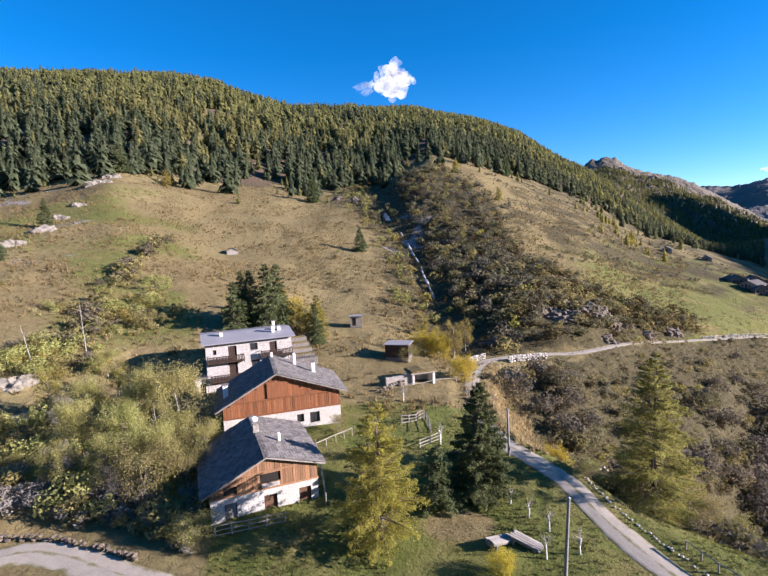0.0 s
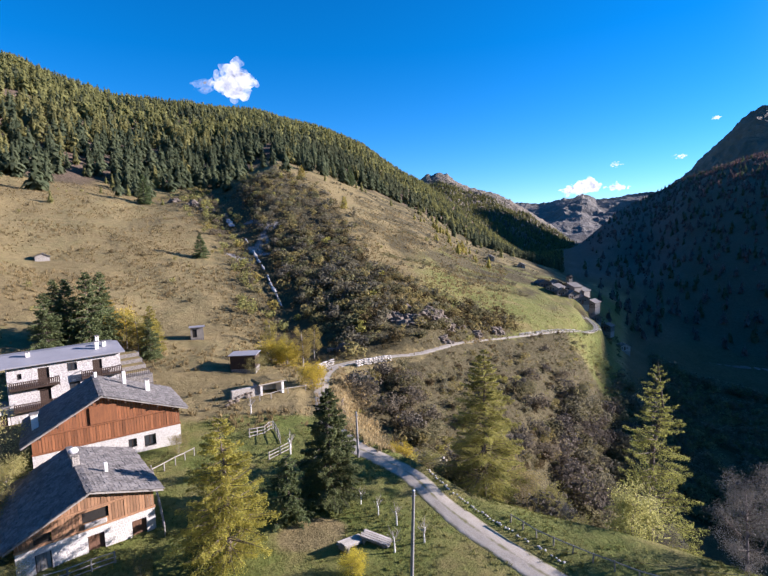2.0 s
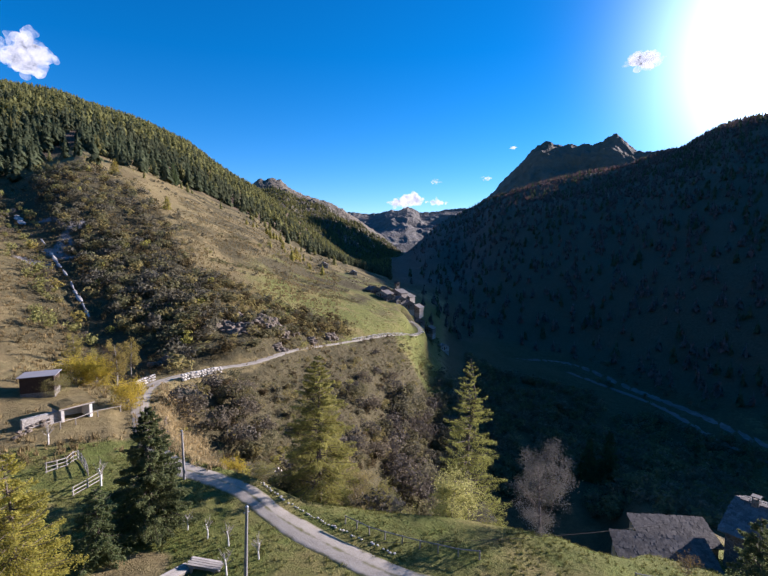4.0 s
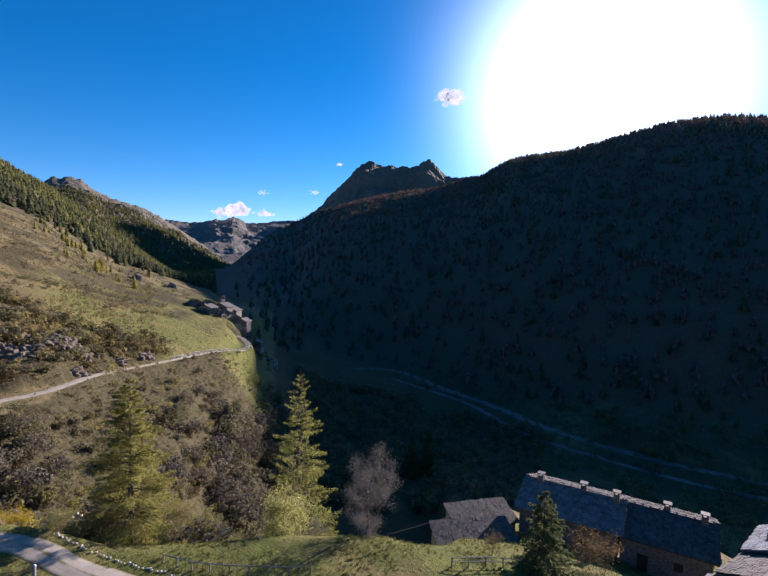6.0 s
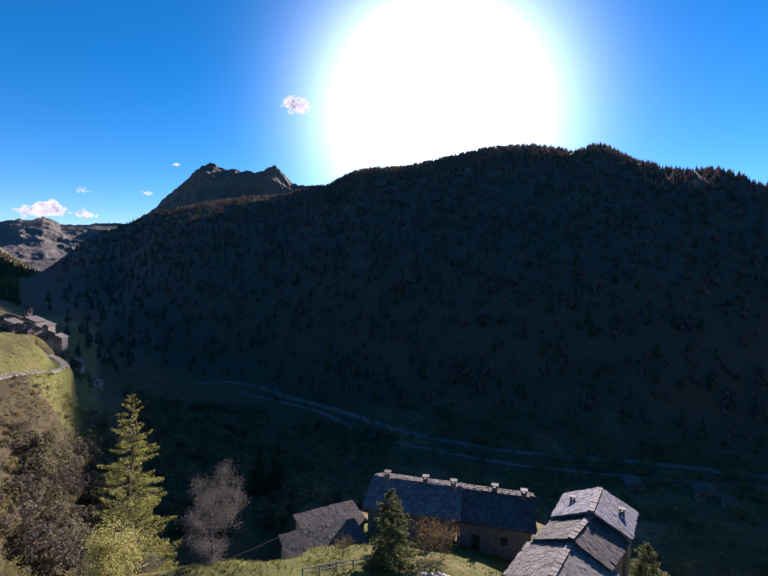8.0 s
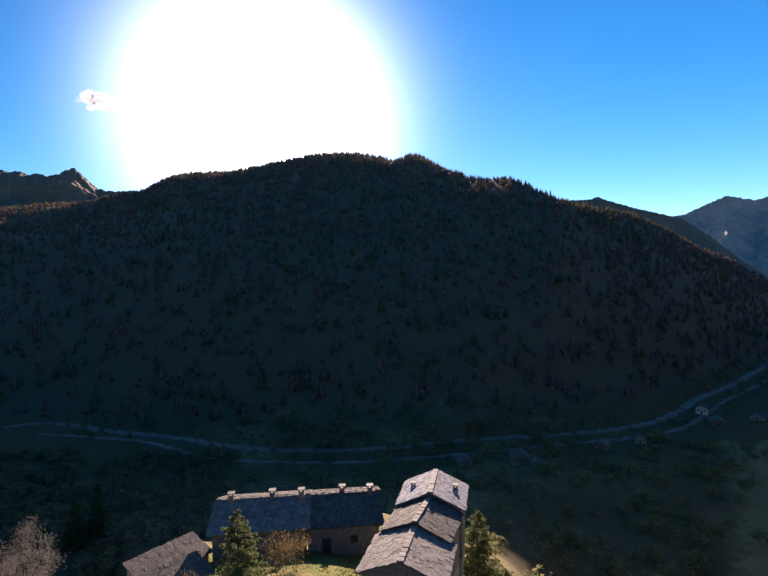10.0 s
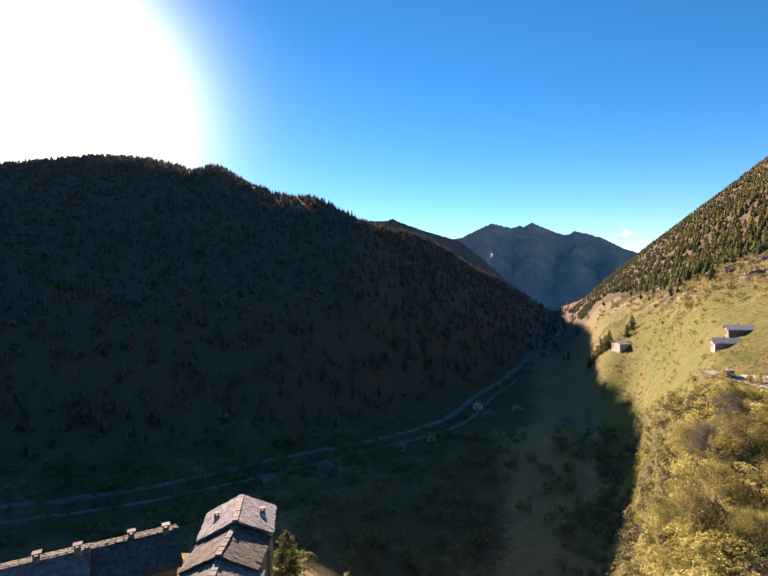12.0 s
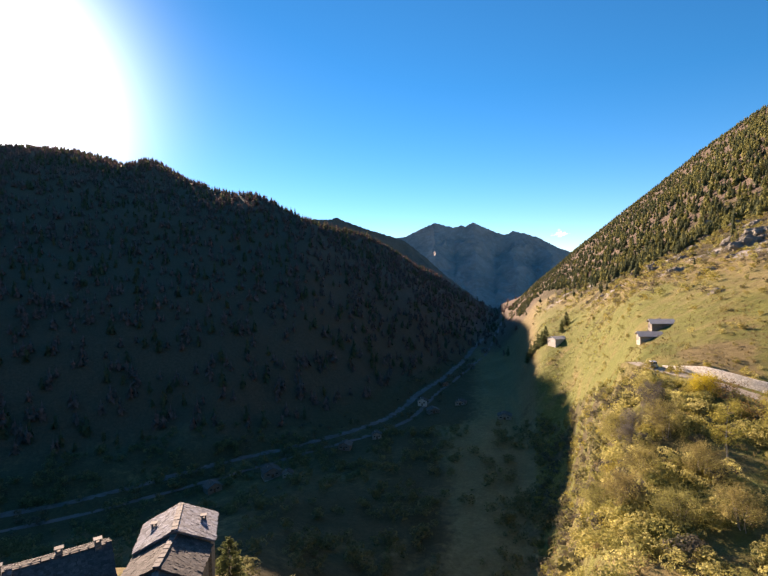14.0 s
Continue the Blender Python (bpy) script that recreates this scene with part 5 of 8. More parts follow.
for mat_, n_, what in ((F_DARK, 1300, "dark"), (F_SLATE_WOOD, 1300, "grey-brown")):
    shrubs(n_, 43.5, 76, 66, 330, lambda a, d, x, y: smooth(d, np.interp(a, [43, 47, 62, 76], [62, 150, 150, 118]), np.interp(a, [43, 47, 62, 76], [70, 170, 170, 130])) * smooth(grad_noise(x / 25, y / 25, 69), -0.5, 0.1) * (d < np.interp(a, [43, 60, 76], [330, 330, 285])) * ((a > 47) | (d < 200)), 2.5, 7.0, mat_, what + " woods on the floor of the gorge", BUSHES)
shrubs(1900, 76, 146, 62, 330, lambda a, d, x, y: smooth(grad_noise(x / 26, y / 26, 67), -0.25, 0.2) * (d > np.interp(a, [76, 100, 112, 125, 146], [95, 85, 60, 60, 70])) * ((a < 141) | (d < 170)), 2.0, 6.5, F_DARK, "dark trees and bushes on the shaded valley meadows", BUSHES)


RIVER_TREE = kdtree.KDTree(len(river))
for k, (fx_, fy_) in enumerate(river):
    RIVER_TREE.insert((fx_, fy_, 0), k)
RIVER_TREE.balance()


def riverside(a, d, x, y):
    """Thickets on the gravel banks, thinning out in places."""
    far = np.array([RIVER_TREE.find((p_, q_, 0))[2] for p_, q_ in zip(x, y)])
    return smooth(far, 3.5, 6.5) * (1 - smooth(far, 12, 24)) * smooth(grad_noise(x / 26, y / 26, 105), -0.25, 0.2) * (1 - sample(on_road, x, y))


for mat_, n_, lo, hi, what in ((F_SLATE_WOOD, 2600, 1.5, 4.6, "grey-brown"), (F_DARK, 2200, 1.6, 5.0, "dark olive"), (F_GREY, 1800, 1.5, 4.4, "grey leafless")):
    shrubs(n_, 60, 135, 262, 620, riverside, lo, hi, mat_, what + " thickets along the valley river", BUSHES)


def slope_belt(a, d, x, y):
    return smooth(d - np.interp(a, LINE_AZ, PROF[:, 6, 0]) + 70 + 50 * grad_noise(x / 45, y / 45, 17), -190, -40) * (d < np.interp(a, LINE_AZ, PROF[:, 6, 0]) + 20) * smooth(grad_noise(x / 18, y / 18, 24), -0.35, 0.15)


for mat_, n_, what in ((F_OLIVE, 1300, "olive"), (F_SLATE_WOOD, 1000, "grey-brown"), (F_DARK, 700, "dark olive"), (F_GOLD, 500, "golden-olive")):
    shrubs(n_, 139.5, 172, 180, 620, slope_belt, 1.2, 4.6, mat_, what + " bushes between meadow and forest on the sunny slope", BUSHES)
q = spread(1500, 139, 172, 220, 620, lambda a, d, x, y: smooth(d - np.interp(a, LINE_AZ, PROF[:, 6, 0]) + 60 * grad_noise(x / 40, y / 40, 93), -170, 30) * 0.45)
pick = rng.uniform(0, 1, len(q)) < 0.6
scatter("woodland", q[pick], rng.uniform(4, 10, pick.sum()), LARCHES, F_LARCH_FAR, "scattered yellowing larches below the forest's edge", "woodland", 1.1)
scatter("woodland", q[~pick], rng.uniform(4, 10, (~pick).sum()), SPRUCES, F_SPRUCE, "scattered spruces below the forest's edge", "woodland")
q = spread(900, -42, 34, 200, 520, lambda a, d, x, y: smooth(d - np.interp(a, LINE_AZ, PROF[:, 6, 0]) + 50 * grad_noise(x / 40, y / 40, 94), -130, 20) * 0.3)
scatter("woodland", q, rng.uniform(4, 10, len(q)), LARCHES, F_LARCH_FAR, "scattered yellowing larches at the forest's lower edge", "woodland", 1.1)

# dry grass tufts
def tuft(seed):
    r = np.random.default_rng(seed)
    v, f = [], []
    for i in range(9):
        a, q = r.uniform(0, 6.28), r.uniform(0, 0.28)
        b = np.array([q * math.cos(a), q * math.sin(a), 0])
        tip = b + np.array([r.normal() * 0.25, r.normal() * 0.25, r.uniform(0.6, 1.0)])
        w = np.array([-math.sin(a), math.cos(a), 0]) * 0.07
        n = len(v)
        v += [b - w, b + w, tip]
        f.append((n, n + 1, n + 2))
    return np.array(v), np.array(f)


TUFTS = [tuft(80 + s) for s in range(4)]
scatter("dry_grass", straw_places, rng.uniform(0.35, 0.9, len(straw_places)), TUFTS, F_STRAW, "long straw-coloured grass on the bank beside the road", "grass", 1.5)
p = spread(60000, -42, 32, 66, 345, lambda a, d, x, y: smooth(grad_noise(x / 16, y / 16, 71), -0.35, 0.25) * (1 - 0.7 * smooth(d, 130, 330)) * ((a < 12) | (d > 130)), 0.05)
scatter("dry_grass", p, rng.uniform(0.4, 1.05, len(p)), TUFTS, F_DRY, "tufts of dry straw-coloured grass on the hillside", "grass", 1.5)
p = spread(3500, 12, 48, 46, 240, lambda a, d, x, y: smooth(grad_noise(x / 12, y / 12, 72), -0.3, 0.2) * (d > np.interp(a, [12, 20, 30, 48], [66, 54, 47, 45])), 0.05)
scatter("dry_grass", p, rng.uniform(0.35, 0.8, len(p)), TUFTS, F_DRY, "tufts of dry grass on the banks of the gorge", "grass", 1.2)
p = spread(4000, 138, 172, 50, 200, lambda a, d, x, y: smooth(grad_noise(x / 12, y / 12, 73), -0.3, 0.2), 0.05)
scatter("dry_grass", p, rng.uniform(0.35, 0.8, len(p)), TUFTS, F_DRY, "tufts of dry grass below the mountain road", "grass", 1.2)


p = spread(40000, -30, 112, 27, 72, lambda a, d, x, y: smooth(sample(COVER[..., 0], x, y), 0.3, 0.8) * smooth(grad_noise(x / 7, y / 7, 74) + 0.6 * grad_noise(x / 2.3, y / 2.3, 75), -0.35, 0.3) * (1 - sample(on_road, x, y)), 0.03)
scatter("meadow_grass", p, rng.uniform(0.10, 0.34, len(p)), TUFTS, F_GRASS, "rough tufts of green and yellowing meadow grass", "grass", 1.7)


# near trees, built one by one
def limb(v, f, a, b, r0, r1, sides=4):
    a, b = np.asarray(a, float), np.asarray(b, float)
    d = (b - a) / (np.linalg.norm(b - a) + 1e-9)
    u = np.cross(d, (0.31, 0.2, 0.93))
    u /= np.linalg.norm(u) + 1e-9
    w = np.cross(d, u)
    n = len(v)
    for p, r in ((a, r0), (b, r1)):
        for i in range(sides):
            t = 6.2832 * i / sides
            v.append(p + r * (math.cos(t) * u + math.sin(t) * w))
    for i in range(sides):
        j = (i + 1) % sides
        f.append((n + i, n + j, n + sides + j, n + sides + i))


def tube(v, f, line, radii, sides=6):
    """One tapering round stem along a line."""
    n = len(v)
    for p, r in zip(line, radii):
        for i in range(sides):
            v.append(np.asarray(p) + r * np.array([math.cos(6.2832 * i / sides), math.sin(6.2832 * i / sides), 0]))
    for k in range(len(line) - 1):
        for i in range(sides):
            j = (i + 1) % sides
            f.append((n + k * sides + i, n + k * sides + j, n + (k + 1) * sides + j, n + (k + 1) * sides + i))


def leaf_faces(points, dirs, size, r, droop=0.0, slim=1.0):
    """Small four-cornered leaves or needle sprays at points, long along dirs."""
    n = len(points)
    a = dirs + r.normal(size=(n, 3)) * 0.55
    a[:, 2] -= droop
    a /= np.linalg.norm(a, axis=1)[:, None]
    b = np.cross(a, r.normal(size=(n, 3)))
    b /= np.linalg.norm(b, axis=1)[:, None] + 1e-9
    la, lb = size * r.uniform(0.6, 1.3, (n, 1)), size * slim * r.uniform(0.24, 0.5, (n, 1))
    v = np.stack([points - a * la * 0.5, points + b * lb, points + a * la * 0.6, points - b * lb], 1)
    return v.reshape(-1, 3), np.arange(n * 4).reshape(n, 4)


def conifer(name, height, radius, seed, leaf_mat, label, sprays=26, whorls=34, leaf=0.42, droop=0.25, bare=0.06, thin=1.0):
    r = np.random.default_rng(seed)
    tree = thing(name, Matrix.Identity(4), label, name.replace("_", " "))
    bm = bmesh.new()
    lean = [(r.normal() * 0.012 * height * k / 6, r.normal() * 0.012 * height * k / 6, height * k / 6) for k in range(7)]
    lean[0] = (0, 0, -0.6)
    tv, tf = [], []
    tube(tv, tf, [np.array(q) for q in lean], [0.020 * height * (1 - k / 6.3) for k in range(7)], 7)
    bm.free()
    sheet_mesh("trunk", tv, tf, M_BARK, tree)
    lv, lf, pts, dirs = [], [], [], []
    for k in range(whorls):
        u = bare + (1 - bare) * (k + r.uniform(-0.3, 0.3)) / whorls
        z = height * min(max(u, bare), 0.985)
        reach = radius * ((1 - u) ** 0.75) * (0.55 + 0.45 * min(1, (u - bare) / 0.12 + 0.4)) + 0.12
        for j in range(int(r.integers(4, 7))):
            a = r.uniform(0, 6.2832)
            L = reach * r.uniform(0.62, 1.15)
            rise = 0.30 * u - droop * (1 - u)
            end = np.array([L * math.cos(a), L * math.sin(a), z + L * (rise + r.normal() * 0.09)])
            start = np.array([0, 0, z])
            limb(lv, lf, start, end, 0.012 * height * (1 - u) * 0.4 + 0.012, 0.006, 3)
            n = max(5, int(sprays * L / radius * thin))
            t = r.uniform(0.18, 1.04, n) ** 0.8
            spread_ = 0.20 * L * (1.15 - t)
            sidew = np.array([-math.sin(a), math.cos(a), 0])
            q = start + (end - start) * t[:, None] + sidew * (r.normal(size=n) * spread_)[:, None]
            q[:, 2] -= np.abs(r.normal(size=n)) * 0.10 * L ** 0.5 + 0.05
            pts.append(q)
            dirs.append(np.tile((end - start) / L, (n, 1)) + sidew * (r.normal(size=n) * 0.5)[:, None])
    tagged(sheet_mesh("branching", lv, lf, M_BARK, tree), kind="stuff")
    v, f = leaf_faces(np.concatenate(pts), np.concatenate(dirs), leaf, r, 0.25, 0.55)
    tagged(sheet_mesh("crown", v, f, leaf_mat, tree), kind="stuff")
    return tree


def broadleaf(name, height, width, seed, leaf_mat, label, leaves=2600, leaf=0.28, bark=M_PALEBARK, stems=1, twig=M_BARK, low=0.28):
    r = np.random.default_rng(seed)
    tree = thing(name, Matrix.Identity(4), label, name.replace("_", " "))
    tv, tf, lv, lf, tips = [], [], [], [], []
    for s in range(stems):
        foot = np.array([r.normal() * 0.25 * (stems > 1), r.normal() * 0.25 * (stems > 1), -0.5])
        lean = np.array([r.normal(), r.normal(), 0]) * (0.10 if stems > 1 else 0.04) * height
        p0, r0 = foot, 0.016 * height / stems**0.5
        top = foot + lean + (0, 0, height * 0.86)
        us = np.linspace(0, 1, 7)
        tube(tv, tf, [foot + (top - foot) * u + np.sin(u * 4 + s) * 0.02 * height * np.array([1, 0.5, 0]) for u in us], [r0 * (1 - u * 0.85) for u in us], 6)
        for k in range(int(26 / stems) + 6):
            u = r.uniform(low, 1.0)
            a = foot + (top - foot) * u
            ang, L = r.uniform(0, 6.28), width * 0.5 * r.uniform(0.5, 1.1) * (1.25 - 0.8 * abs(u - 0.5) - 0.25 * u)
            b = a + np.array([L * math.cos(ang), L * math.sin(ang), L * r.uniform(0.25, 0.9)])
            mid = (a + b) / 2 + r.normal(size=3) * 0.08 * L
            limb(lv, lf, a, mid, 0.25 * r0 + 0.012, 0.15 * r0 + 0.009, 4)
            limb(lv, lf, mid, b, 0.15 * r0 + 0.009, 0.006, 3)
            for q in range(4):
                c0 = mid + (b - mid) * r.uniform(0, 1)
                c1 = c0 + r.normal(size=3) * 0.22 * L + np.array([0, 0, 0.15 * L])
                limb(lv, lf, c0, c1, 0.012, 0.004, 3)
                tips.append(c1)
                tips.append((c0 + c1) / 2)
            tips.append(b)
    sheet_mesh("trunk", tv, tf, bark, tree)
    tagged(sheet_mesh("branching", lv, lf, twig, tree), kind="stuff")
    if leaves:
        tips = np.array(tips)
        pick = tips[r.integers(0, len(tips), leaves)] + r.normal(size=(leaves, 3)) * 0.055 * width
        v, f = leaf_faces(pick, r.normal(size=(leaves, 3)), leaf, r, 0.2)
        tagged(sheet_mesh("crown", v, f, leaf_mat, tree), kind="stuff")
    else:
        tips = np.array(tips)
        tw, twf = [], []
        for c in tips:
            for q in range(7):
                limb(tw, twf, c, c + r.normal(size=3) * 0.07 * width + np.array([0, 0, 0.05 * width]), 0.010, 0.003, 3)
        tagged(sheet_mesh("crown", tw, twf, M_TWIG, tree), kind="stuff")
    return tree


def stand(tree, az, d, turn=0.0):
    x, y = polar(az, d)
    tree.matrix_basis = pose(x, y, ground(x, y) - 0.1, 0, 0, turn)
    return tree


def again(tree, az, d, scale=1.0, turn=0.0, tall=1.0):
    x, y = polar(az, d)
    return copy_thing(tree, Matrix.Translation((x, y, ground(x, y) - 0.1)) @ Matrix.Rotation(radians(turn), 4, "Z") @ Matrix.Diagonal((scale, scale, scale * tall, 1)))
# ---- buildings ----
def site(a, b, sink=0.3, lift=None, high=False):
    """The frame of a building whose front runs from a to b, given as (azimuth, distance); its depth runs on behind. Returns the pose and the width."""
    pa, pb = Vector(polar(*a)), Vector(polar(*b))
    turn = math.degrees(math.atan2(pb.y - pa.y, pb.x - pa.x))
    z = (max if high else min)(ground(*pa), ground(*pb)) if lift is None else Z0 + lift
    return pose(pa.x, pa.y, z - (sink if lift is None else 0), 0, 0, turn), (pb - pa).length


def holed_wall(w, h, t, holes):
    """A wall from x 0 to w and z 0 to h, t thick, with rectangular openings (x0, z0, x1, z1) through it."""
    xs = sorted({0, w, *[q for o in holes for q in (o[0], o[2])]})
    zs = sorted({0, h, *[q for o in holes for q in (o[1], o[3])]})
    bm = bmesh.new()
    for i in range(len(xs) - 1):
        for j in range(len(zs) - 1):
            cx, cz = (xs[i] + xs[i + 1]) / 2, (zs[j] + zs[j + 1]) / 2
            if not any(o[0] < cx < o[2] and o[1] < cz < o[3] for o in holes):
                add_box(bm, xs[i], 0, zs[j], xs[i + 1], t, zs[j + 1])
    bmesh.ops.remove_doubles(bm, verts=bm.verts, dist=0.0005)
    return bm


def opening(parent, kind, x0, z0, x1, z1, y=0.0, material=None, frame_mat=None, label=""):
    """A door or window set back in its opening: frame, leaf or pane, sill."""
    f = frame_mat or M_DARKWOOD
    bm = bmesh.new()
    e = 0.07
    for bx in ((x0, z0, x0 + e, z1), (x1 - e, z0, x1, z1), (x0 + e, z1 - e, x1 - e, z1)):
        add_box(bm, bx[0], y + 0.05, bx[1], bx[2], y + 0.19, bx[3])
    fr = part("door_frame" if kind == "door" else "window_frame", bm, f, parent)
    if kind == "door":
        n = max(2, round((x1 - x0) / 0.28))
        for k in range(n):
            a = x0 + e + (x1 - x0 - 2 * e) * k / n
            part("door_board", box(a + 0.008, y + 0.12, z0, a + (x1 - x0 - 2 * e) / n - 0.008, y + 0.17, z1 - e), material or M_DOOR, fr)
    else:
        xm = (x0 + x1) / 2
        for a, b in ((x0 + e, xm - 0.03), (xm + 0.03, x1 - e)):
            part("pane", box(a, y + 0.13, z0 + 0.05, b, y + 0.145, z1 - e), material or M_GLASS, fr)
        part("mullion", box(xm - 0.03, y + 0.10, z0 + 0.05, xm + 0.03, y + 0.17, z1 - e), f, fr)
        part("sill", box(x0 - 0.08, y - 0.05, z0 - 0.06, x1 + 0.08, y + 0.19, z0), M_STONE, fr)
    return tagged(fr, label)


def planks(parent, x0, x1, bottom, top, material, y0, step=0.26, holes=(), label="", thick=0.05):
    """Upright boards side by side from bottom to top(x), each a piece of its own; openings are left free."""
    n = max(1, round((x1 - x0) / step))
    s = (x1 - x0) / n
    for k in range(n):
        a, b = x0 + k * s + 0.012, x0 + (k + 1) * s - 0.012
        ta, tb = top(a), top(b)
        cuts = sorted([(o[1], o[3]) for o in holes if o[0] < (a + b) / 2 < o[2]])
        z, spans = bottom, []
        for c0, c1 in cuts:
            spans.append((z, c0, c0))
            z = c1
        spans.append((z, ta, tb))
        yy = y0 + rng.uniform(-0.018, 0.018)
        for z0, za, zb in spans:
            if min(za, zb) - z0 < 0.08:
                continue
            bm = prism([(a, z0 - 0.03 * rng.uniform(0, 1)), (b, z0 - 0.03 * rng.uniform(0, 1)), (b, zb), (a, za)], yy, yy + thick)
            part("plank", bm, material, parent)


SLATE_MESHES = {}


def slate_mesh(kind, stone=None):
    """A few rough stone slates, shared by all the roofs."""
    key = (kind, stone)
    if key not in SLATE_MESHES:
        r = random.Random(90 + kind)
        bm = bmesh.new()
        w, h, t = 0.27 + r.uniform(-0.04, 0.05), 0.31 + r.uniform(-0.05, 0.05), 0.028 + r.uniform(0, 0.025)
        out = [(-w, -h), (-w * 0.3, -h - r.uniform(0, 0.07)), (w, -h + r.uniform(-0.06, 0.05)), (w * r.uniform(0.88, 1.0), h), (-w * r.uniform(0.88, 1.0), h)]
        a = [bm.verts.new((x, y, 0)) for x, y in out]
        b = [bm.verts.new((x * 0.97, y * 0.97, t)) for x, y in out]
        bm.faces.new(b)
        for i in range(5):
            j = (i + 1) % 5
            bm.faces.new((a[i], a[j], b[j], b[i]))
        bm.faces.new(a[::-1])
        me = bpy.data.meshes.new("slate")
        bm.to_mesh(me)
        bm.free()
        me.materials.append(stone or M_SLATE)
        SLATE_MESHES[key] = me
    return SLATE_MESHES[key]


SLATE_JOBS = []


def slated(parent, m, length, rise, single=150, wave=0.05):
    """Notes a roof slope to be slated: m has x along the eave, y up the slope, z out of it."""
    SLATE_JOBS.append((parent, m, length, rise, single, wave))


def lay_slates():
    for parent, m, length, rise, single, wave in SLATE_JOBS:
        stone = parent.data.materials[0] if parent.data.materials[0] in (M_SLATE_SHADED, M_SLATE_SKYLIT) else None
        rows_, cols = max(2, round(rise / 0.30)), max(2, round(length / 0.38))
        spots = []
        for i in range(rows_):
            for j in range(cols + (i % 2)):
                x = (j + 0.5 - 0.5 * (i % 2)) * length / cols + random.uniform(-0.05, 0.05)
                y = (i + 0.42) * rise / rows_ + random.uniform(-0.04, 0.04)
                spots.append((min(max(x, 0.15), length - 0.15), y))
        verts_, faces_, k = [], [], 0
        for x, y in spots:
            up = wave * math.sin(x * 0.9 + y * 1.3)
            q = m @ Matrix.Translation((x, y, 0.045 + 0.4 * abs(up) + random.uniform(0, 0.02))) @ Euler((radians(2.6 + random.uniform(-1.2, 1.6)), radians(random.uniform(-2.2, 2.2)), radians(random.uniform(-9, 9)))).to_matrix().to_4x4() @ Matrix.Diagonal((0.8 * random.uniform(0.8, 1.15), 0.82, 1.1, 1))
            kind = random.randrange(6)
            if k < single:
                ob = new("slate", slate_mesh(kind, stone))
                ob.parent = parent
                ob.matrix_basis = q
                k += 1
            else:
                base = len(verts_)
                me = slate_mesh(kind, stone)
                verts_ += [tuple(q @ v.co) for v in me.vertices]
                faces_ += [tuple(base + i for i in p.vertices) for p in me.polygons]
        if verts_:
            me = bpy.data.meshes.new("slate_cover")
            me.from_pydata(verts_, [], faces_)
            me.materials.append(stone or M_SLATE)
            ob = new("slate_cover", me)
            ob.parent = parent
            tagged(ob, kind="stuff")


def gable_roof(house, w, dep, eave_l, eave_r, apex_x, apex_z, over=0.6, front=0.7, back=0.5, thick=0.14, single=150, cover=True, slab=None):
    """A two-sided roof whose ridge runs along y, over a gable of width w: two slabs, with slates or plain, and a ridge row."""
    slabs = []
    for side, (ex, ez) in (("l", (0, eave_l)), ("r", (w, eave_r))):
        run, drop = apex_x - ex, apex_z - ez
        sl = drop / abs(run)
        x_e = ex - over if side == "l" else ex + over
        z_e = ez - over * sl
        pts = [(x_e, z_e), (apex_x, apex_z), (apex_x, apex_z + thick), (x_e, z_e + thick)]
        ro = part("roof", prism(pts, -front, dep + back), slab or M_GREYWOOD, house)
        slabs.append(ro)
        rise = math.hypot(apex_x - x_e, apex_z - z_e)
        ang = math.atan2(apex_z - z_e, abs(apex_x - x_e))
        if side == "l":
            xa, ya = Vector((0, -1, 0)), Vector((math.cos(ang), 0, math.sin(ang)))
            org = Vector((x_e, dep + back, z_e + thick))
        else:
            xa, ya = Vector((0, 1, 0)), Vector((-math.cos(ang), 0, math.sin(ang)))
            org = Vector((x_e, -front, z_e + thick))
        za = xa.cross(ya)
        m = Matrix((xa, ya, za)).transposed().to_4x4()
        m.translation = org
        if cover:
            slated(ro, m, dep + front + back, rise, single)
    if cover:
        n = int((dep + front + back) / 0.7)
        for k in range(n):
            y = -front + (k + 0.5) * (dep + front + back) / n
            part("ridge_stone", box(apex_x - 0.3, y - 0.33, apex_z + thick + 0.03, apex_x + 0.3, y + 0.33, apex_z + thick + 0.12 + rng.uniform(0, 0.05), 0.02), M_SLATE, slabs[0])
    return slabs


def chimney(parent, x, y, z, h, s=0.5, material=None, cap=True):
    ch = part("chimney", box(x - s / 2, y - s / 2, z, x + s / 2, y + s / 2, z + h, 0.02), material or M_PLASTER, parent)
    if cap:
        for dx, dy in ((-1, -1), (1, -1), (1, 1), (-1, 1)):
            a, b = x + dx * (s / 2 - 0.07), y + dy * (s / 2 - 0.07)
            part("cap_post", box(a - 0.06, b - 0.06, z + h, a + 0.06, b + 0.06, z + h + 0.22), material or M_PLASTER, ch)
        part("cap_slab", box(x - s * 0.68, y - s * 0.68, z + h + 0.22, x + s * 0.68, y + s * 0.68, z + h + 0.3, 0.02), M_SLATE, ch)
    return ch


def side_walls(house, w, dep, h_l, h_r, t, material, back_top=None, apex=None):
    part("wall", box(0, t, 0, t, dep - t, h_l), material, house)
    part("wall", box(w - t, t, 0, w, dep - t, h_r), material, house)
    if apex:
        part("wall", prism([(0, 0), (w, 0), (w, h_r), (apex[0], apex[1]), (0, h_l)], dep - t, dep), material, house)
    part("floor_slab", box(t, t, 0.0, w - t, dep - t, 0.08), M_STONE, house)


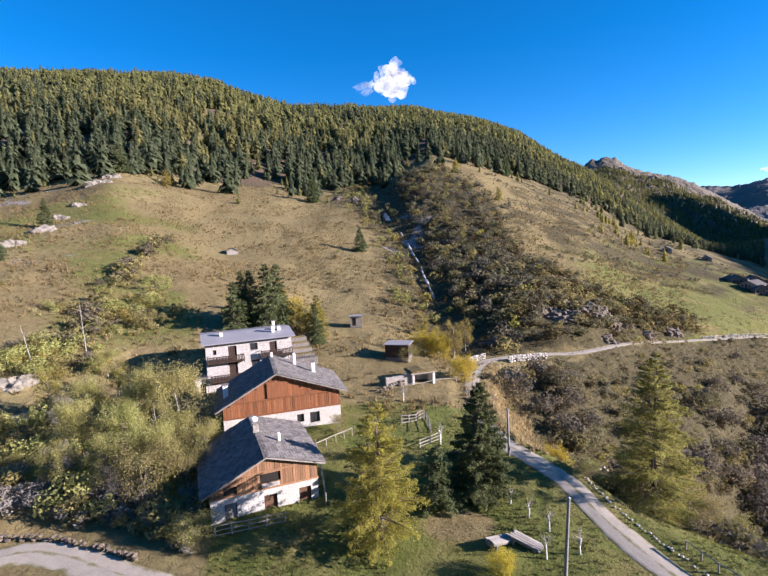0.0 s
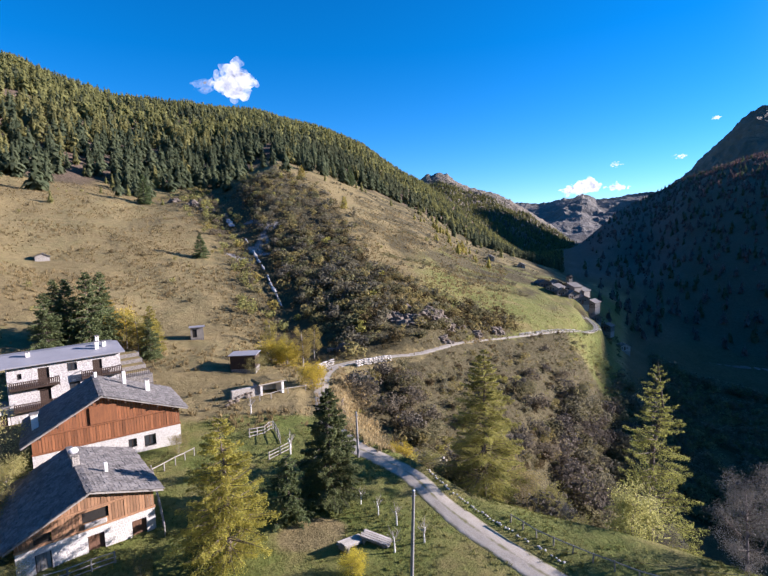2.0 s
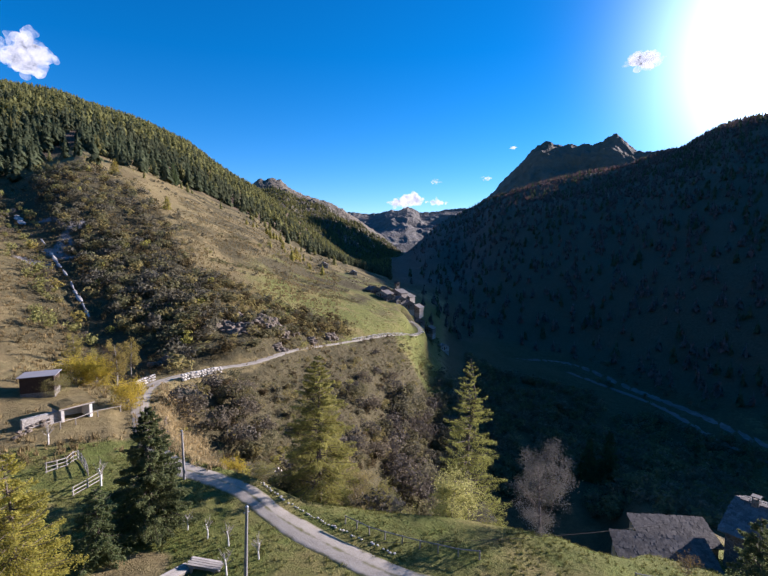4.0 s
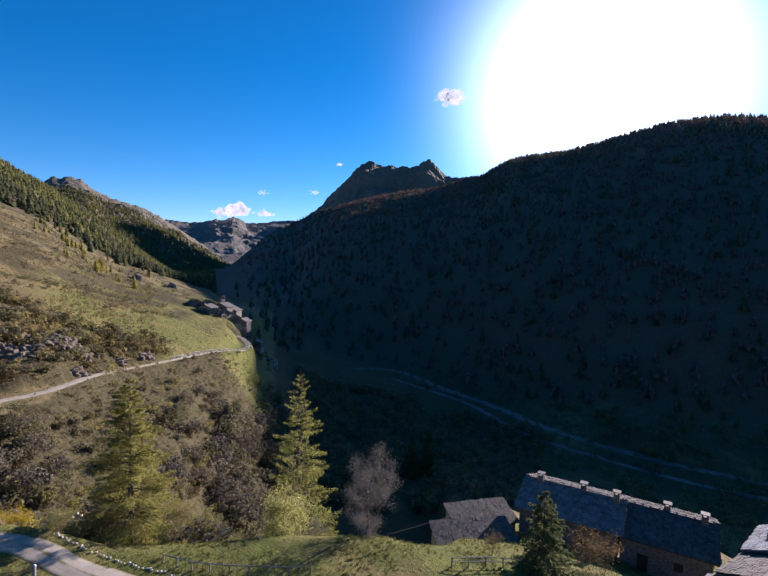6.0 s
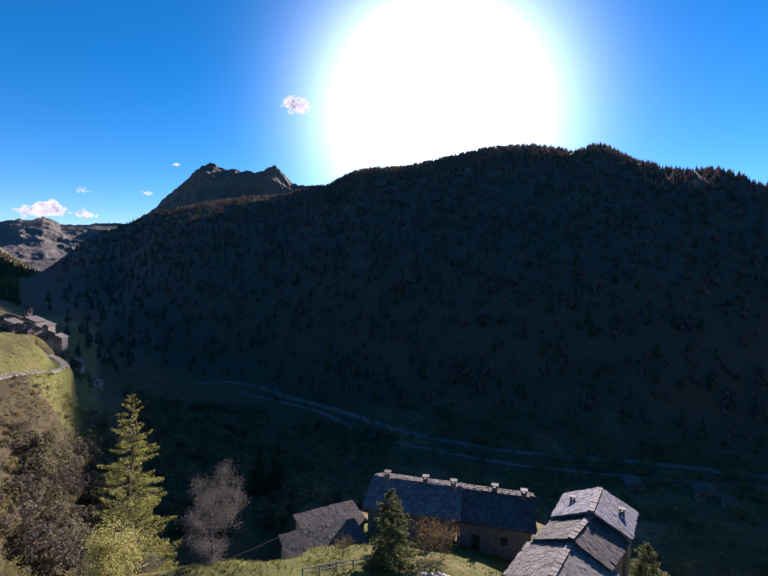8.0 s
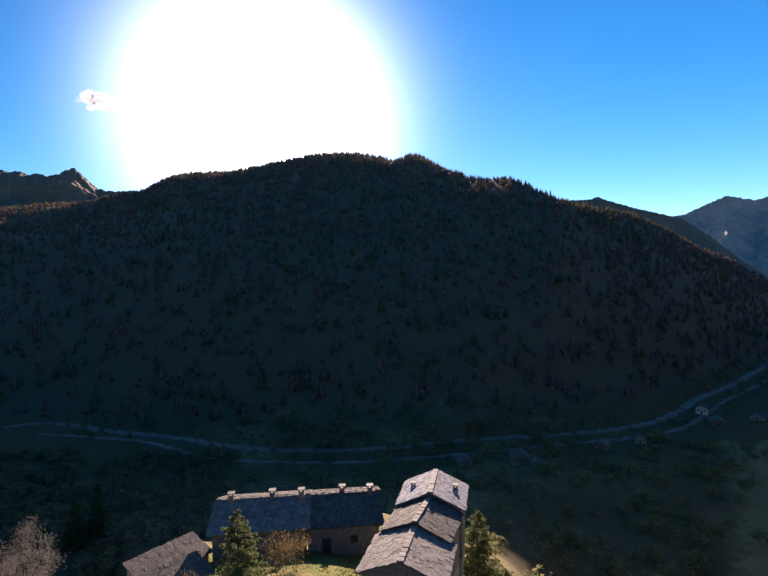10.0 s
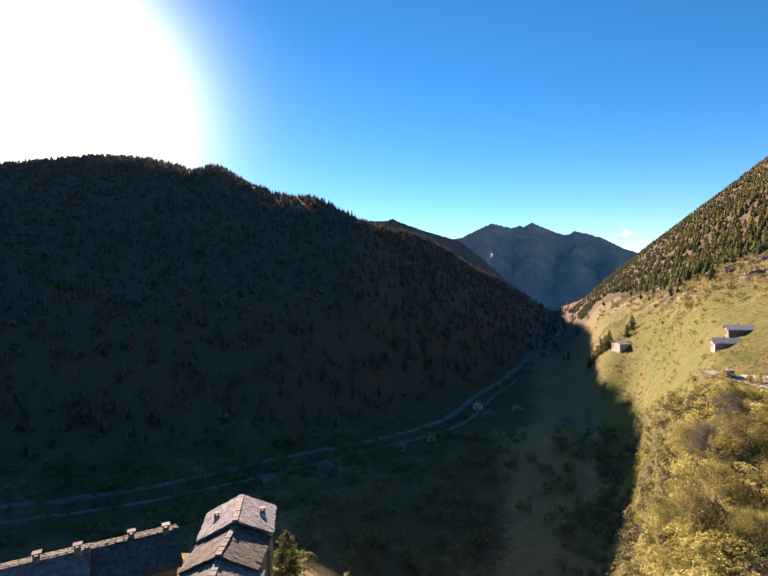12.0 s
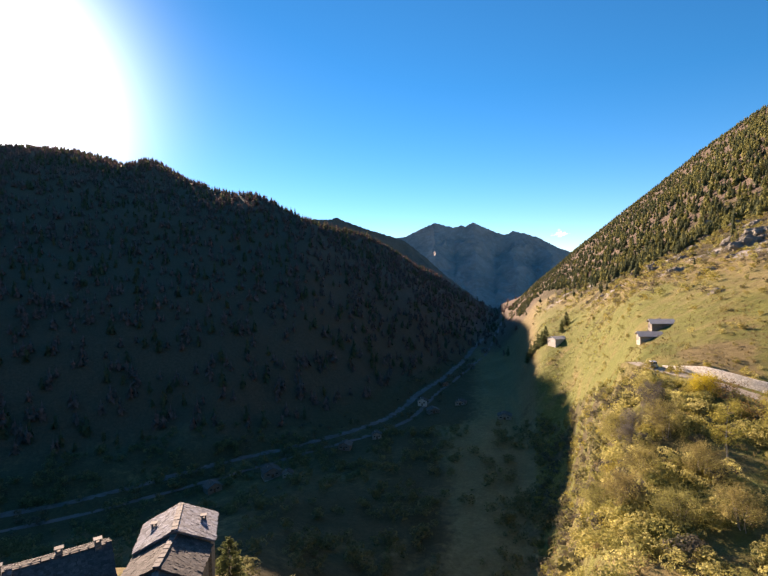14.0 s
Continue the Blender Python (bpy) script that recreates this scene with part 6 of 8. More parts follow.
def railing(parent, x0, x1, y, z, h=1.0, returns=0.9, material=None):
    """A balcony rail with posts, balusters and top bar, and its deck and brackets."""
    m = material or M_DARKWOOD
    rail = part("balcony_deck", box(x0, y - returns, z - 0.14, x1, y, z, 0.01), m, parent)
    part("top_rail", box(x0 - 0.03, y - returns - 0.03, z + h - 0.09, x1 + 0.03, y - returns + 0.06, z + h), m, rail)
    part("middle_rail", box(x0, y - returns, z + 0.12, x1, y - returns + 0.05, z + 0.19), m, rail)
    n = max(6, int((x1 - x0) / 0.22))
    for k in range(n + 1):
        a = x0 + (x1 - x0) * k / n
        part("baluster", box(a - 0.075, y - returns, z, a + 0.075, y - returns + 0.04, z + h - 0.09), m, rail)
    for a in (x0, x1 - 0.05):
        part("side_rail", box(a, y - returns + 0.06, z + h - 0.09, a + 0.05, y, z + h), m, rail)
        part("bracket", box(a, y - returns, z - 0.30, a + 0.12, y, z - 0.14), m, rail)
    return rail


# the cottage with the limewashed ground floor
m, w = site((-21.5, 46.1), (-9.0, 47.3), lift=-26.6)
cot = thing("cottage", m, "cottage with limewashed ground floor, honey-brown plank gable and slate roof", "house")
H1, DEP = 2.55, 11.0
ax, az_, el_, er_ = w * 0.52, 5.75, 3.3, 4.2
side_walls(cot, w, DEP, el_, er_, 0.5, M_STONE, apex=(ax, az_))
doors = [(4.9, 0.05, 6.15, 1.95), (8.3, 0.05, 9.5, 1.9), (1.25, 0.05, 2.35, 1.95)]
part("wall", holed_wall(w, H1, 0.5, doors), M_WHITE, cot, "limewashed rubble ground-floor wall")
for k, (a, b, c, d) in enumerate(doors):
    opening(cot, "door", a, b, c, d, 0.1, M_DOOR if k != 2 else M_GREYWOOD, label="weathered plank door")
gt = lambda x: (el_ + (az_ - el_) * x / ax if x < ax else az_ - (az_ - er_) * (x - ax) / (w - ax)) - 0.05
wins = [(1.25, 2.75, 2.35, 3.55), (4.55, 3.2, 6.5, 4.15)]
part("beam", box(-0.05, -0.08, H1, w + 0.05, 0.2, H1 + 0.16, 0.01), M_PLANK2, cot)
planks(cot, 0.02, w - 0.02, H1 + 0.16, gt, M_PLANK2, 0.0, 0.24, wins)
part("tie_beam", box(2.2, -0.10, 4.28, w - 2.0, 0.0, 4.45, 0.01), M_PLANK2, cot)
for a, b, c, d in wins:
    # near-black board closes the opening, in place of the shade within
    part("shutter", box(a, 0.12, b, c, 0.16, d), M_HOLE, cot, "near-black panel filling the opening under the gable")
    part("lintel", box(a - 0.12, -0.06, d, c + 0.12, 0.06, d + 0.12), M_PLANK2, cot)
part("brushwood", box(4.7, -0.25, 2.75, 6.4, 0.0, 3.2, 0.08), M_GREYWOOD, cot, "grey stacked brushwood under the opening")
gable_roof(cot, w, DEP, el_, er_, ax, az_, 0.75, 0.4, 0.5, single=150)
stack = chimney(cot, ax - 0.1, 6.2, az_ - 0.3, 1.35, 0.6, M_STONE)
dish = bmesh.new()
bmesh.ops.create_uvsphere(dish, u_segments=16, v_segments=12, radius=0.6)
bmesh.ops.delete(dish, geom=[v for v in dish.verts if v.co.z > -0.38], context="VERTS")
bmesh.ops.solidify(dish, geom=dish.faces[:], thickness=0.02)
part("satellite_dish", dish, M_CARPAINT, stack, "round white satellite dish").matrix_basis = Matrix.Translation((ax - 0.2, 6.6, az_ + 1.75)) @ Matrix.Rotation(radians(-70), 4, "X")
part("dish_pole", add_rod(bmesh.new(), (ax - 0.2, 6.55, az_ + 0.3), (ax - 0.2, 6.55, az_ + 1.6), 0.03, 0.03, 6), M_METAL, stack)
chimney(cot, ax + 2.0, 4.2, az_ - 1.2, 1.7, 0.28, M_PLASTER, cap=False)

# the barn behind it
m, w = site((-19.3, 63.3), (-5.8, 64.4), lift=-25.5)
barn = thing("barn", m, "large russet plank barn on a pale stone base under slates", "barn")
DEP, ax, az_, el_, er_ = 9.5, w * 0.455, 8.0, 4.35, 4.9
holes = [(9.2, 1.2, 10.1, 2.2), (10.9, 0.9, 12.2, 2.25)]
side_walls(barn, w, DEP, el_, er_, 0.5, M_STONE, apex=(ax, az_))
part("wall", holed_wall(w, 2.75, 0.5, holes), M_WHITE, barn, "pale stone base wall")
for a, b, c, d in holes:
    opening(barn, "window", a, b, c, d, 0.05)
gt = lambda x: (el_ + (az_ - el_) * x / ax if x < ax else az_ - (az_ - er_) * (x - ax) / (w - ax)) - 0.05
mid = lambda x: min(gt(x), 4.75)
part("beam", box(-0.05, -0.06, 2.75, w + 0.05, 0.25, 2.95, 0.01), M_PLANK, barn)
planks(barn, 0.03, w - 0.03, 2.95, mid, M_PLANK, 0.02, 0.30)
planks(barn, 1.2, w - 0.6, 4.75, gt, M_PLANK, 0.10, 0.30)
part("tie_beam", box(1.1, -0.06, 4.70, w - 0.5, 0.05, 4.86, 0.01), M_PLANK, barn)
part("hay_door", box(ax - 1.3, -0.05, 4.9, ax + 1.5, 0.05, 6.9, 0.02), M_PLANK, barn, "broad plank hay door")
gable_roof(barn, w, DEP, el_, er_, ax, az_, 0.9, 0.5, 0.5, single=150)
for k, x in enumerate(np.linspace(0.8, w - 0.8, 9)):
    part("rafter_end", box(x - 0.09, -0.45, gt(x) - 0.22, x + 0.09, 0.0, gt(x) - 0.02), M_DARKWOOD, barn)
chimney(barn, 0.4, 3.2, 4.6, 1.7, 0.65, M_PLASTER)
chimney(barn, ax + 3.2, 7.5, az_ - 1.8, 2.5, 0.4, M_PLASTER, cap=False)
chimney(barn, ax + 5.6, 5.6, az_ - 3.0, 2.4, 0.5, M_PLASTER)
chimney(barn, ax + 0.1, 8.6, az_ - 0.6, 1.5, 0.35, M_PLASTER, cap=False)

# the three-storey house
m, w = site((-20.6, 80.6), (-11.1, 81.8), lift=-24.4)
hs = thing("farmhouse", m, "three-storey rubble farmhouse with dark balconies and grey sheet roof", "house")
DEP, E = 9.0, 8.1
holes = [(3.4, 2.3, 4.7, 4.45), (3.4, 5.2, 4.7, 7.5), (6.8, 6.5, 8.0, 7.6), (6.9, 3.6, 8.2, 4.8), (9.9, 5.3, 11.1, 7.5), (1.1, 6.4, 1.6, 7.15), (9.9, 2.2, 11.1, 4.2), (6.9, 0.6, 8.1, 2.0), (11.8, 2.7, 12.7, 3.7), (3.5, 0.05, 4.7, 2.05)]
part("wall", holed_wall(w, E, 0.5, holes), M_RUBBLE, hs, "pale rubble front wall")
for k, (a, b, c, d) in enumerate(holes):
    opening(hs, "door" if d - b > 1.6 else "window", a, b, c, d, 0.05, M_DARKWOOD if d - b > 1.6 else None)
for a in (3.2, 9.7):
    part("timber_panel", box(a, -0.05, 4.45 if a < 5 else 4.2, a + 1.6, 0.0, 5.15), M_DARKWOOD, hs)
part("wall", prism([(0, 0), (DEP, 0), (DEP, E), (DEP / 2, E + 0.62), (0, E)], 0, 0.5), M_RUBBLE, hs).matrix_basis = Matrix(((0, 1, 0, 0), (1, 0, 0, 0.5), (0, 0, 1, 0), (0, 0, 0, 1)))
part("wall", prism([(0, 0), (DEP, 0), (DEP, E), (DEP / 2, E + 0.62), (0, E)], 0, 0.5), M_RUBBLE, hs).matrix_basis = Matrix(((0, 1, 0, w - 0.5), (1, 0, 0, 0.5), (0, 0, 1, 0), (0, 0, 0, 1)))
part("wall", box(0.5, DEP, 0, w - 0.5, DEP + 0.5, E), M_RUBBLE, hs)
for sgn in (0, 1):
    y0, y1 = (-0.75, DEP / 2 + 0.25) if not sgn else (DEP + 1.4, DEP / 2 + 0.25)
    z0, z1 = E + 0.02, E + 0.75
    ro = bmesh.new()
    a = [ro.verts.new(q) for q in ((-0.6, y0, z0), (w + 0.6, y0, z0), (w + 0.6, y1, z1), (-0.6, y1, z1), (-0.6, y0, z0 + 0.14), (w + 0.6, y0, z0 + 0.14), (w + 0.6, y1, z1 + 0.14), (-0.6, y1, z1 + 0.14))]
    for f in ((3, 2, 1, 0), (4, 5, 6, 7), (0, 1, 5, 4), (1, 2, 6, 5), (2, 3, 7, 6), (3, 0, 4, 7)):
        ro.faces.new([a[i] for i in f])
    bmesh.ops.recalc_face_normals(ro, faces=ro.faces)
    slab = part("roof", ro, M_SHEET, hs)
railing(hs, 0.2, 5.7, 0, 5.2)
railing(hs, 8.4, w - 0.1, 0, 5.3)
railing(hs, 0.5, 5.8, 0, 2.2)
for x, y, h in ((2.6, 3.0, 1.0), (10.9, 2.2, 1.3), (12.0, 3.0, 1.1), (11.6, 6.4, 1.3)):
    chimney(hs, x, y, E + 0.1 if y < 4 else E + 0.25, h, 0.5, M_PLASTER)
m2, w2 = site((-21.9, 80.4), (-20.65, 80.6), lift=-24.7)
out = thing("outhouse", m2, "small white outhouse with a dark door against the farmhouse", "outhouse")
part("wall", holed_wall(w2, 3.0, 0.3, [(0.7, 0.5, 1.5, 2.3)]), M_RUBBLE, out)
part("wall", box(0, 0.3, 0, 0.3, 3, 3.0), M_RUBBLE, out)
part("wall", box(w2 - 0.3, 0.3, 0, w2, 3, 3.0), M_RUBBLE, out)
opening(out, "door", 0.7, 0.5, 1.5, 2.3, 0.05, M_DARKWOOD)
part("roof", prism([(-0.25, 3.0), (w2 + 0.2, 3.25), (w2 + 0.2, 3.38), (-0.25, 3.13)], -0.3, 3.2), M_SLATE, out)
# terraced garden beside it
m, w = site((-11.0, 80.0), (-7.9, 81.0), lift=-24.6)
ter = thing("garden_terrace", m, "stepped stone garden terraces with dark railings and grassy beds", "terrace")
for k, (y0, z1) in enumerate(((0, 2.2), (1.5, 4.2))):
    part("retaining_wall", box(0, y0, 0, w, y0 + 1.5 if k == 0 else 3.2, z1, 0.02), M_DIM, ter)
    n = 16
    bm = bmesh.new()
    for j in range(n + 1):
        add_box(bm, w * j / n - 0.02, y0 + 0.05, z1, w * j / n + 0.02, y0 + 0.09, z1 + 0.95)
    add_box(bm, 0, y0 + 0.03, z1 + 0.95, w, y0 + 0.11, z1 + 1.02)
    part("railing", bm, M_DARKWOOD, ter)
for k in range(4):
    y = 3.2 + 1.9 * k
    part("bed", box(0, y, 0, w, y + 1.85, 4.4 + 0.62 * k, 0.02), M_DIM, ter)
    part("bed_cover", box(0.2, y + 0.15, 4.4 + 0.62 * k, w - 0.2, y + 1.7, 4.47 + 0.62 * k), M_LAND, ter)


# simple gabled house, for sheds and the hamlets further off
def gabled(name, a, b, dep, eave, apex, label, wall_mat, category="house", lift=None, openings=(), single=0, cover=True, slab=None, over=0.4, sink=0.5, group="", chims=(), top_planks=None, base=None):
    m, w = site(a, b, sink, lift, base is not None)
    h = thing(name, m, label, category, group)
    part("wall", holed_wall(w, eave, 0.3, [o[1:] for o in openings]), wall_mat, h)
    for o in openings:
        opening(h, o[0], *o[1:], 0.05)
    part("wall", box(0, 0.3, 0, 0.3, dep - 0.3, eave), wall_mat, h)
    part("wall", box(w - 0.3, 0.3, 0, w, dep - 0.3, eave), wall_mat, h)
    part("wall", box(0, dep - 0.3, 0, w, dep, eave), wall_mat, h)
    for y in (0.05, dep - 0.3):
        part("gable", prism([(0.02, eave), (w - 0.02, eave), (w / 2, apex - 0.02)], y, y + 0.2), top_planks or wall_mat, h)
    gable_roof(h, w, dep, eave, eave, w / 2, apex, over, over, over, 0.12, single, cover, slab or M_SLATE)
    if base:
        part("foundation", box(0.04, 0.04, -base, w - 0.04, dep - 0.04, 0.0), M_STONE, h)
    for x, y, hh in chims:
        chimney(h, x, y, eave + (apex - eave) * (1 - abs(x - w / 2) / (w / 2)) - 0.2, hh, 0.5, wall_mat)
    return h


def lean_to(name, a, b, dep, h_front, h_back, label, wall_mat, roof_mat, category="shed", openings=(), lift=None, sink=0.3):
    m, w = site(a, b, sink, lift)
    h = thing(name, m, label, category)
    part("wall", holed_wall(w, h_front - 0.02, 0.15, [o[1:] for o in openings]), wall_mat, h)
    for o in openings:
        # solid near-black panel painted as the shed's dark inside
        part("opening_panel", box(o[1], 0.1, o[2], o[3], 0.13, o[4]), M_HOLE, h)
    side = [(0, 0), (dep, 0), (dep, h_back - 0.02), (0, h_front - 0.02)]
    for x in (0, w - 0.15):
        part("wall", prism(side, 0, 0.15), wall_mat, h).matrix_basis = Matrix(((0, 1, 0, x), (1, 0, 0, 0.15), (0, 0, 1, 0), (0, 0, 0, 1)))
    if sink < 0:
        part("base", box(0.02, 0.02, sink - 0.8, w - 0.02, dep + 0.12, 0.0), M_DIM, h)
    part("wall", box(0.15, dep, 0, w - 0.15, dep + 0.15, h_back - 0.02), wall_mat, h)
    bm = bmesh.new()
    a_ = [bm.verts.new(q) for q in ((-0.3, -0.4, h_front - 0.05), (w + 0.3, -0.4, h_front - 0.05), (w + 0.3, dep + 0.4, h_back + 0.02), (-0.3, dep + 0.4, h_back + 0.02))]
    r_ = bmesh.ops.extrude_face_region(bm, geom=[bm.faces.new(a_)])
    bmesh.ops.translate(bm, vec=(0, 0, 0.1), verts=[g for g in r_["geom"] if isinstance(g, bmesh.types.BMVert)])
    bmesh.ops.recalc_face_normals(bm, faces=bm.faces)
    ro = part("roof", bm, roof_mat, h)
    if roof_mat == M_SLATE_SHADED:
        ang = math.atan2(h_back - h_front + 0.07, dep + 0.8)
        ya = Vector((0, math.cos(ang), math.sin(ang)))
        mm = Matrix((Vector((1, 0, 0)), ya, Vector((1, 0, 0)).cross(ya))).transposed().to_4x4()
        mm.translation = Vector((-0.3, -0.4, h_front + 0.05))
        slated(ro, mm, w + 0.6, (dep + 0.8) / math.cos(ang), 150)
    return h


lean_to("garden_shed", (-4.1, 115), (-2.75, 115), 3.0, 2.5, 2.2, "small weathered shed with a pale sheet roof on the hillside", M_GREYWOOD, M_SHEET, openings=[("o", 0.4, 0.2, 1.3, 2.0)], sink=-0.5)
lean_to("log_shed", (-0.15, 93.5), (2.6, 92.5), 4.2, 2.6, 2.3, "dark log shed with a pale flat roof on the hillside", M_DARKWOOD, M_SHEET, openings=[("o", 3.0, 0.3, 4.2, 2.0)], sink=-1.0)
gabled("summer_hut", (-17.5, 180), (-16.3, 180), 4, 1.8, 2.7, "small pale stone hut on the dry hillside", M_STONE, "hut", over=0.2)
# the ruined stone shelter
m, w = site((3.0, 79.5), (5.7, 81.0), 0.3)
ruin = thing("ruined_shelter", m, "half-ruined whitewashed stone shelter open at the front", "ruin")
part("wall", box(0, 2.6, 0, w, 3.0, 2.3), M_WHITE, ruin)
part("pillar", box(0, 0, 0, 0.4, 2.6, 2.3, 0.03), M_WHITE, ruin)
part("pillar", box(w - 0.4, 0, 0, w, 2.6, 2.3, 0.03), M_PLASTER, ruin)
part("roof", box(-0.3, -0.2, 2.3, w + 0.3, 3.2, 2.48, 0.04), M_GREYWOOD, ruin)
turf = prism([(-0.4, 2.48), (w + 0.4, 2.48), (w + 0.1, 2.75), (w * 0.5, 2.95), (0.0, 2.7)], -0.1, 3.4)
part("turf", turf, M_LAND, ruin, "dry turf covering the roof")
part("side_wall", box(-4.5, 0.4, 0, 0, 1.0, 2.2, 0.05), M_STONE, ruin)

# the long stone house beyond the meadow
def long_house(name, a, b, dep, eave, ridge, label, lift, single, chims, slab):
    m, w = site(a, b, lift=lift)
    h = thing(name, m, label, "house")
    part("wall", box(0, 0, -1.5, w, 0.5, eave, 0.02), M_DIM, h)
    part("door", box(w * 0.2, -0.05, 0.1, w * 0.2 + 1.0, 0.0, 1.9, 0.02), M_DARKWOOD, h)
    part("shutter", box(w * 0.6, -0.04, 1.2, w * 0.6 + 0.8, 0.0, 2.1, 0.02), M_DARKWOOD, h)
    part("wall", box(0.5, dep - 0.5, 0, w - 0.5, dep, eave), M_STONE, h)
    for x in (0, w - 0.5):
        part("wall", prism([(0, 0), (dep - 0.5, 0), (dep - 0.5, eave), (dep / 2 - 0.25, ridge), (0, eave)], 0, 0.5), M_STONE, h).matrix_basis = Matrix(((0, 1, 0, x), (1, 0, 0, 0.5 if x == 0 else 0.5), (0, 0, 1, 0), (0, 0, 0, 1)))
    for sgn in (1, -1):
        y0, y1 = (-0.6, dep / 2) if sgn > 0 else (dep + 0.6, dep / 2)
        sl = (ridge - eave) / (dep / 2)
        z0, z1 = eave - 0.6 * sl, ridge
        bm = bmesh.new()
        q = [bm.verts.new(p) for p in ((-0.5, y0, z0), (w + 0.5, y0, z0), (w + 0.5, y1, z1), (-0.5, y1, z1), (-0.5, y0, z0 + 0.16), (w + 0.5, y0, z0 + 0.16), (w + 0.5, y1, z1 + 0.16), (-0.5, y1, z1 + 0.16))]
        for f in ((3, 2, 1, 0), (4, 5, 6, 7), (0, 1, 5, 4), (1, 2, 6, 5), (2, 3, 7, 6), (3, 0, 4, 7)):
            bm.faces.new([q[i] for i in f])
        bmesh.ops.recalc_face_normals(bm, faces=bm.faces)
        ro = part("roof", bm, slab, h)
        rise = math.hypot(dep / 2 + 0.6, z1 - z0)
        ang = math.atan2(z1 - z0, dep / 2 + 0.6)
        xa = Vector((sgn, 0, 0))
        ya = Vector((0, sgn * math.cos(ang), math.sin(ang)))
        mm = Matrix((xa, ya, xa.cross(ya))).transposed().to_4x4()
        mm.translation = Vector((-0.5 if sgn > 0 else w + 0.5, y0, z0 + 0.16))
        slated(ro, mm, w + 1.0, rise, single if sgn > 0 else 0)
    n = int(w / 0.75)
    for k in range(n):
        x = (k + 0.5) * w / n
        part("ridge_stone", box(x - 0.34, dep / 2 - 0.32, ridge + 0.19, x + 0.34, dep / 2 + 0.32, ridge + 0.25 + rng.uniform(0, 0.08), 0.02), M_SLATE_SHADED, h)
    for x, y, hh in chims:
        chimney(h, x, y, ridge - abs(y - dep / 2) * (ridge - eave) / (dep / 2) - 0.2, hh, 0.62, M_DIM)
    return h


long_house("stone_house", (73.6, 57.2), (83.9, 55.5), 8.6, 3.7, 5.2, "long stone house with a slate roof and stout chimneys", -32.1, 150, [(1.4, 3.9, 1.2), (6.2, 4.1, 1.1), (9.7, 3.6, 1.4)], M_SLATE)
long_house("stone_house", (84.2, 55.8), (92.6, 55.7), 8.6, 3.5, 5.0, "darker stone house under slates joined to its neighbour", -32.1, 150, [(4.0, 4.6, 1.0), (7.4, 3.9, 1.2)], M_SLATE_SHADED)
lean_to("stone_shed", (64.6, 49.5), (73.4, 52.5), 3.4, 2.0, 2.9, "low stone shed with a slab roof", M_STONE, M_SLATE_SHADED, lift=-32.6)
lean_to("stone_shed", (66.6, 56.5), (73.2, 60), 3.6, 2.6, 3.4, "small stone shed behind the long house", M_STONE, M_SLATE_SHADED, lift=-34.6)
# the row of stone houses stepping towards the meadow
# three gables stepping down to the meadow, their ridges in one line
RIDGE = [(95.1, 42.0), (96.9, 48.0), (98.75, 53.4), (99.5, 59.4)]
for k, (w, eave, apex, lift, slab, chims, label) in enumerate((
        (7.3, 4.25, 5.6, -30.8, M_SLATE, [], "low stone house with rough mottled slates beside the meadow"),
        (6.4, 5.1, 6.4, -31.2, M_SLATE_SHADED, [], "middle stone house of the row under rough slates"),
        (6.8, 5.6, 7.1, -31.4, M_SLATE_SKYLIT, [(1.0, 3.4, 0.6), (5.9, 3.6, 0.6)], "tall stone house ending the row under mottled blue-grey slates"))):
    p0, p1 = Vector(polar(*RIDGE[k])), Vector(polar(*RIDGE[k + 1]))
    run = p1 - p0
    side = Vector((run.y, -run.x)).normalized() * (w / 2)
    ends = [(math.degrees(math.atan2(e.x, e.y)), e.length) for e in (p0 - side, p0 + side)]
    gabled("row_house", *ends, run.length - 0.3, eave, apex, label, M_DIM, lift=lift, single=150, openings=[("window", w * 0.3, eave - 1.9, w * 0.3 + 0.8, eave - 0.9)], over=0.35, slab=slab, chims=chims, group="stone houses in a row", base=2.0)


# ---- hamlets further off ----
def small_house(az, d, w, dep, eave, apex, wall_mat, label, turn=0.0, group="houses of the village up the valley", slab=None, lift=None, base=3.0, sink=0.6):
    half = math.degrees(math.atan2(w / 2, d))
    return gabled("village_house", (az - half, d - turn), (az + half, d + turn), dep, eave, apex, label, wall_mat, group=group, cover=False, slab=slab or M_SLATE,
                  openings=[("window", w * 0.16, eave * 0.55, w * 0.32, eave * 0.8), ("window", w * 0.66, eave * 0.55, w * 0.82, eave * 0.8), ("door", w * 0.42, 0.5, w * 0.58, 2.5)], over=0.5, sink=sink, lift=lift, base=base, chims=[(w * 0.3, dep * 0.5, 1.0)])


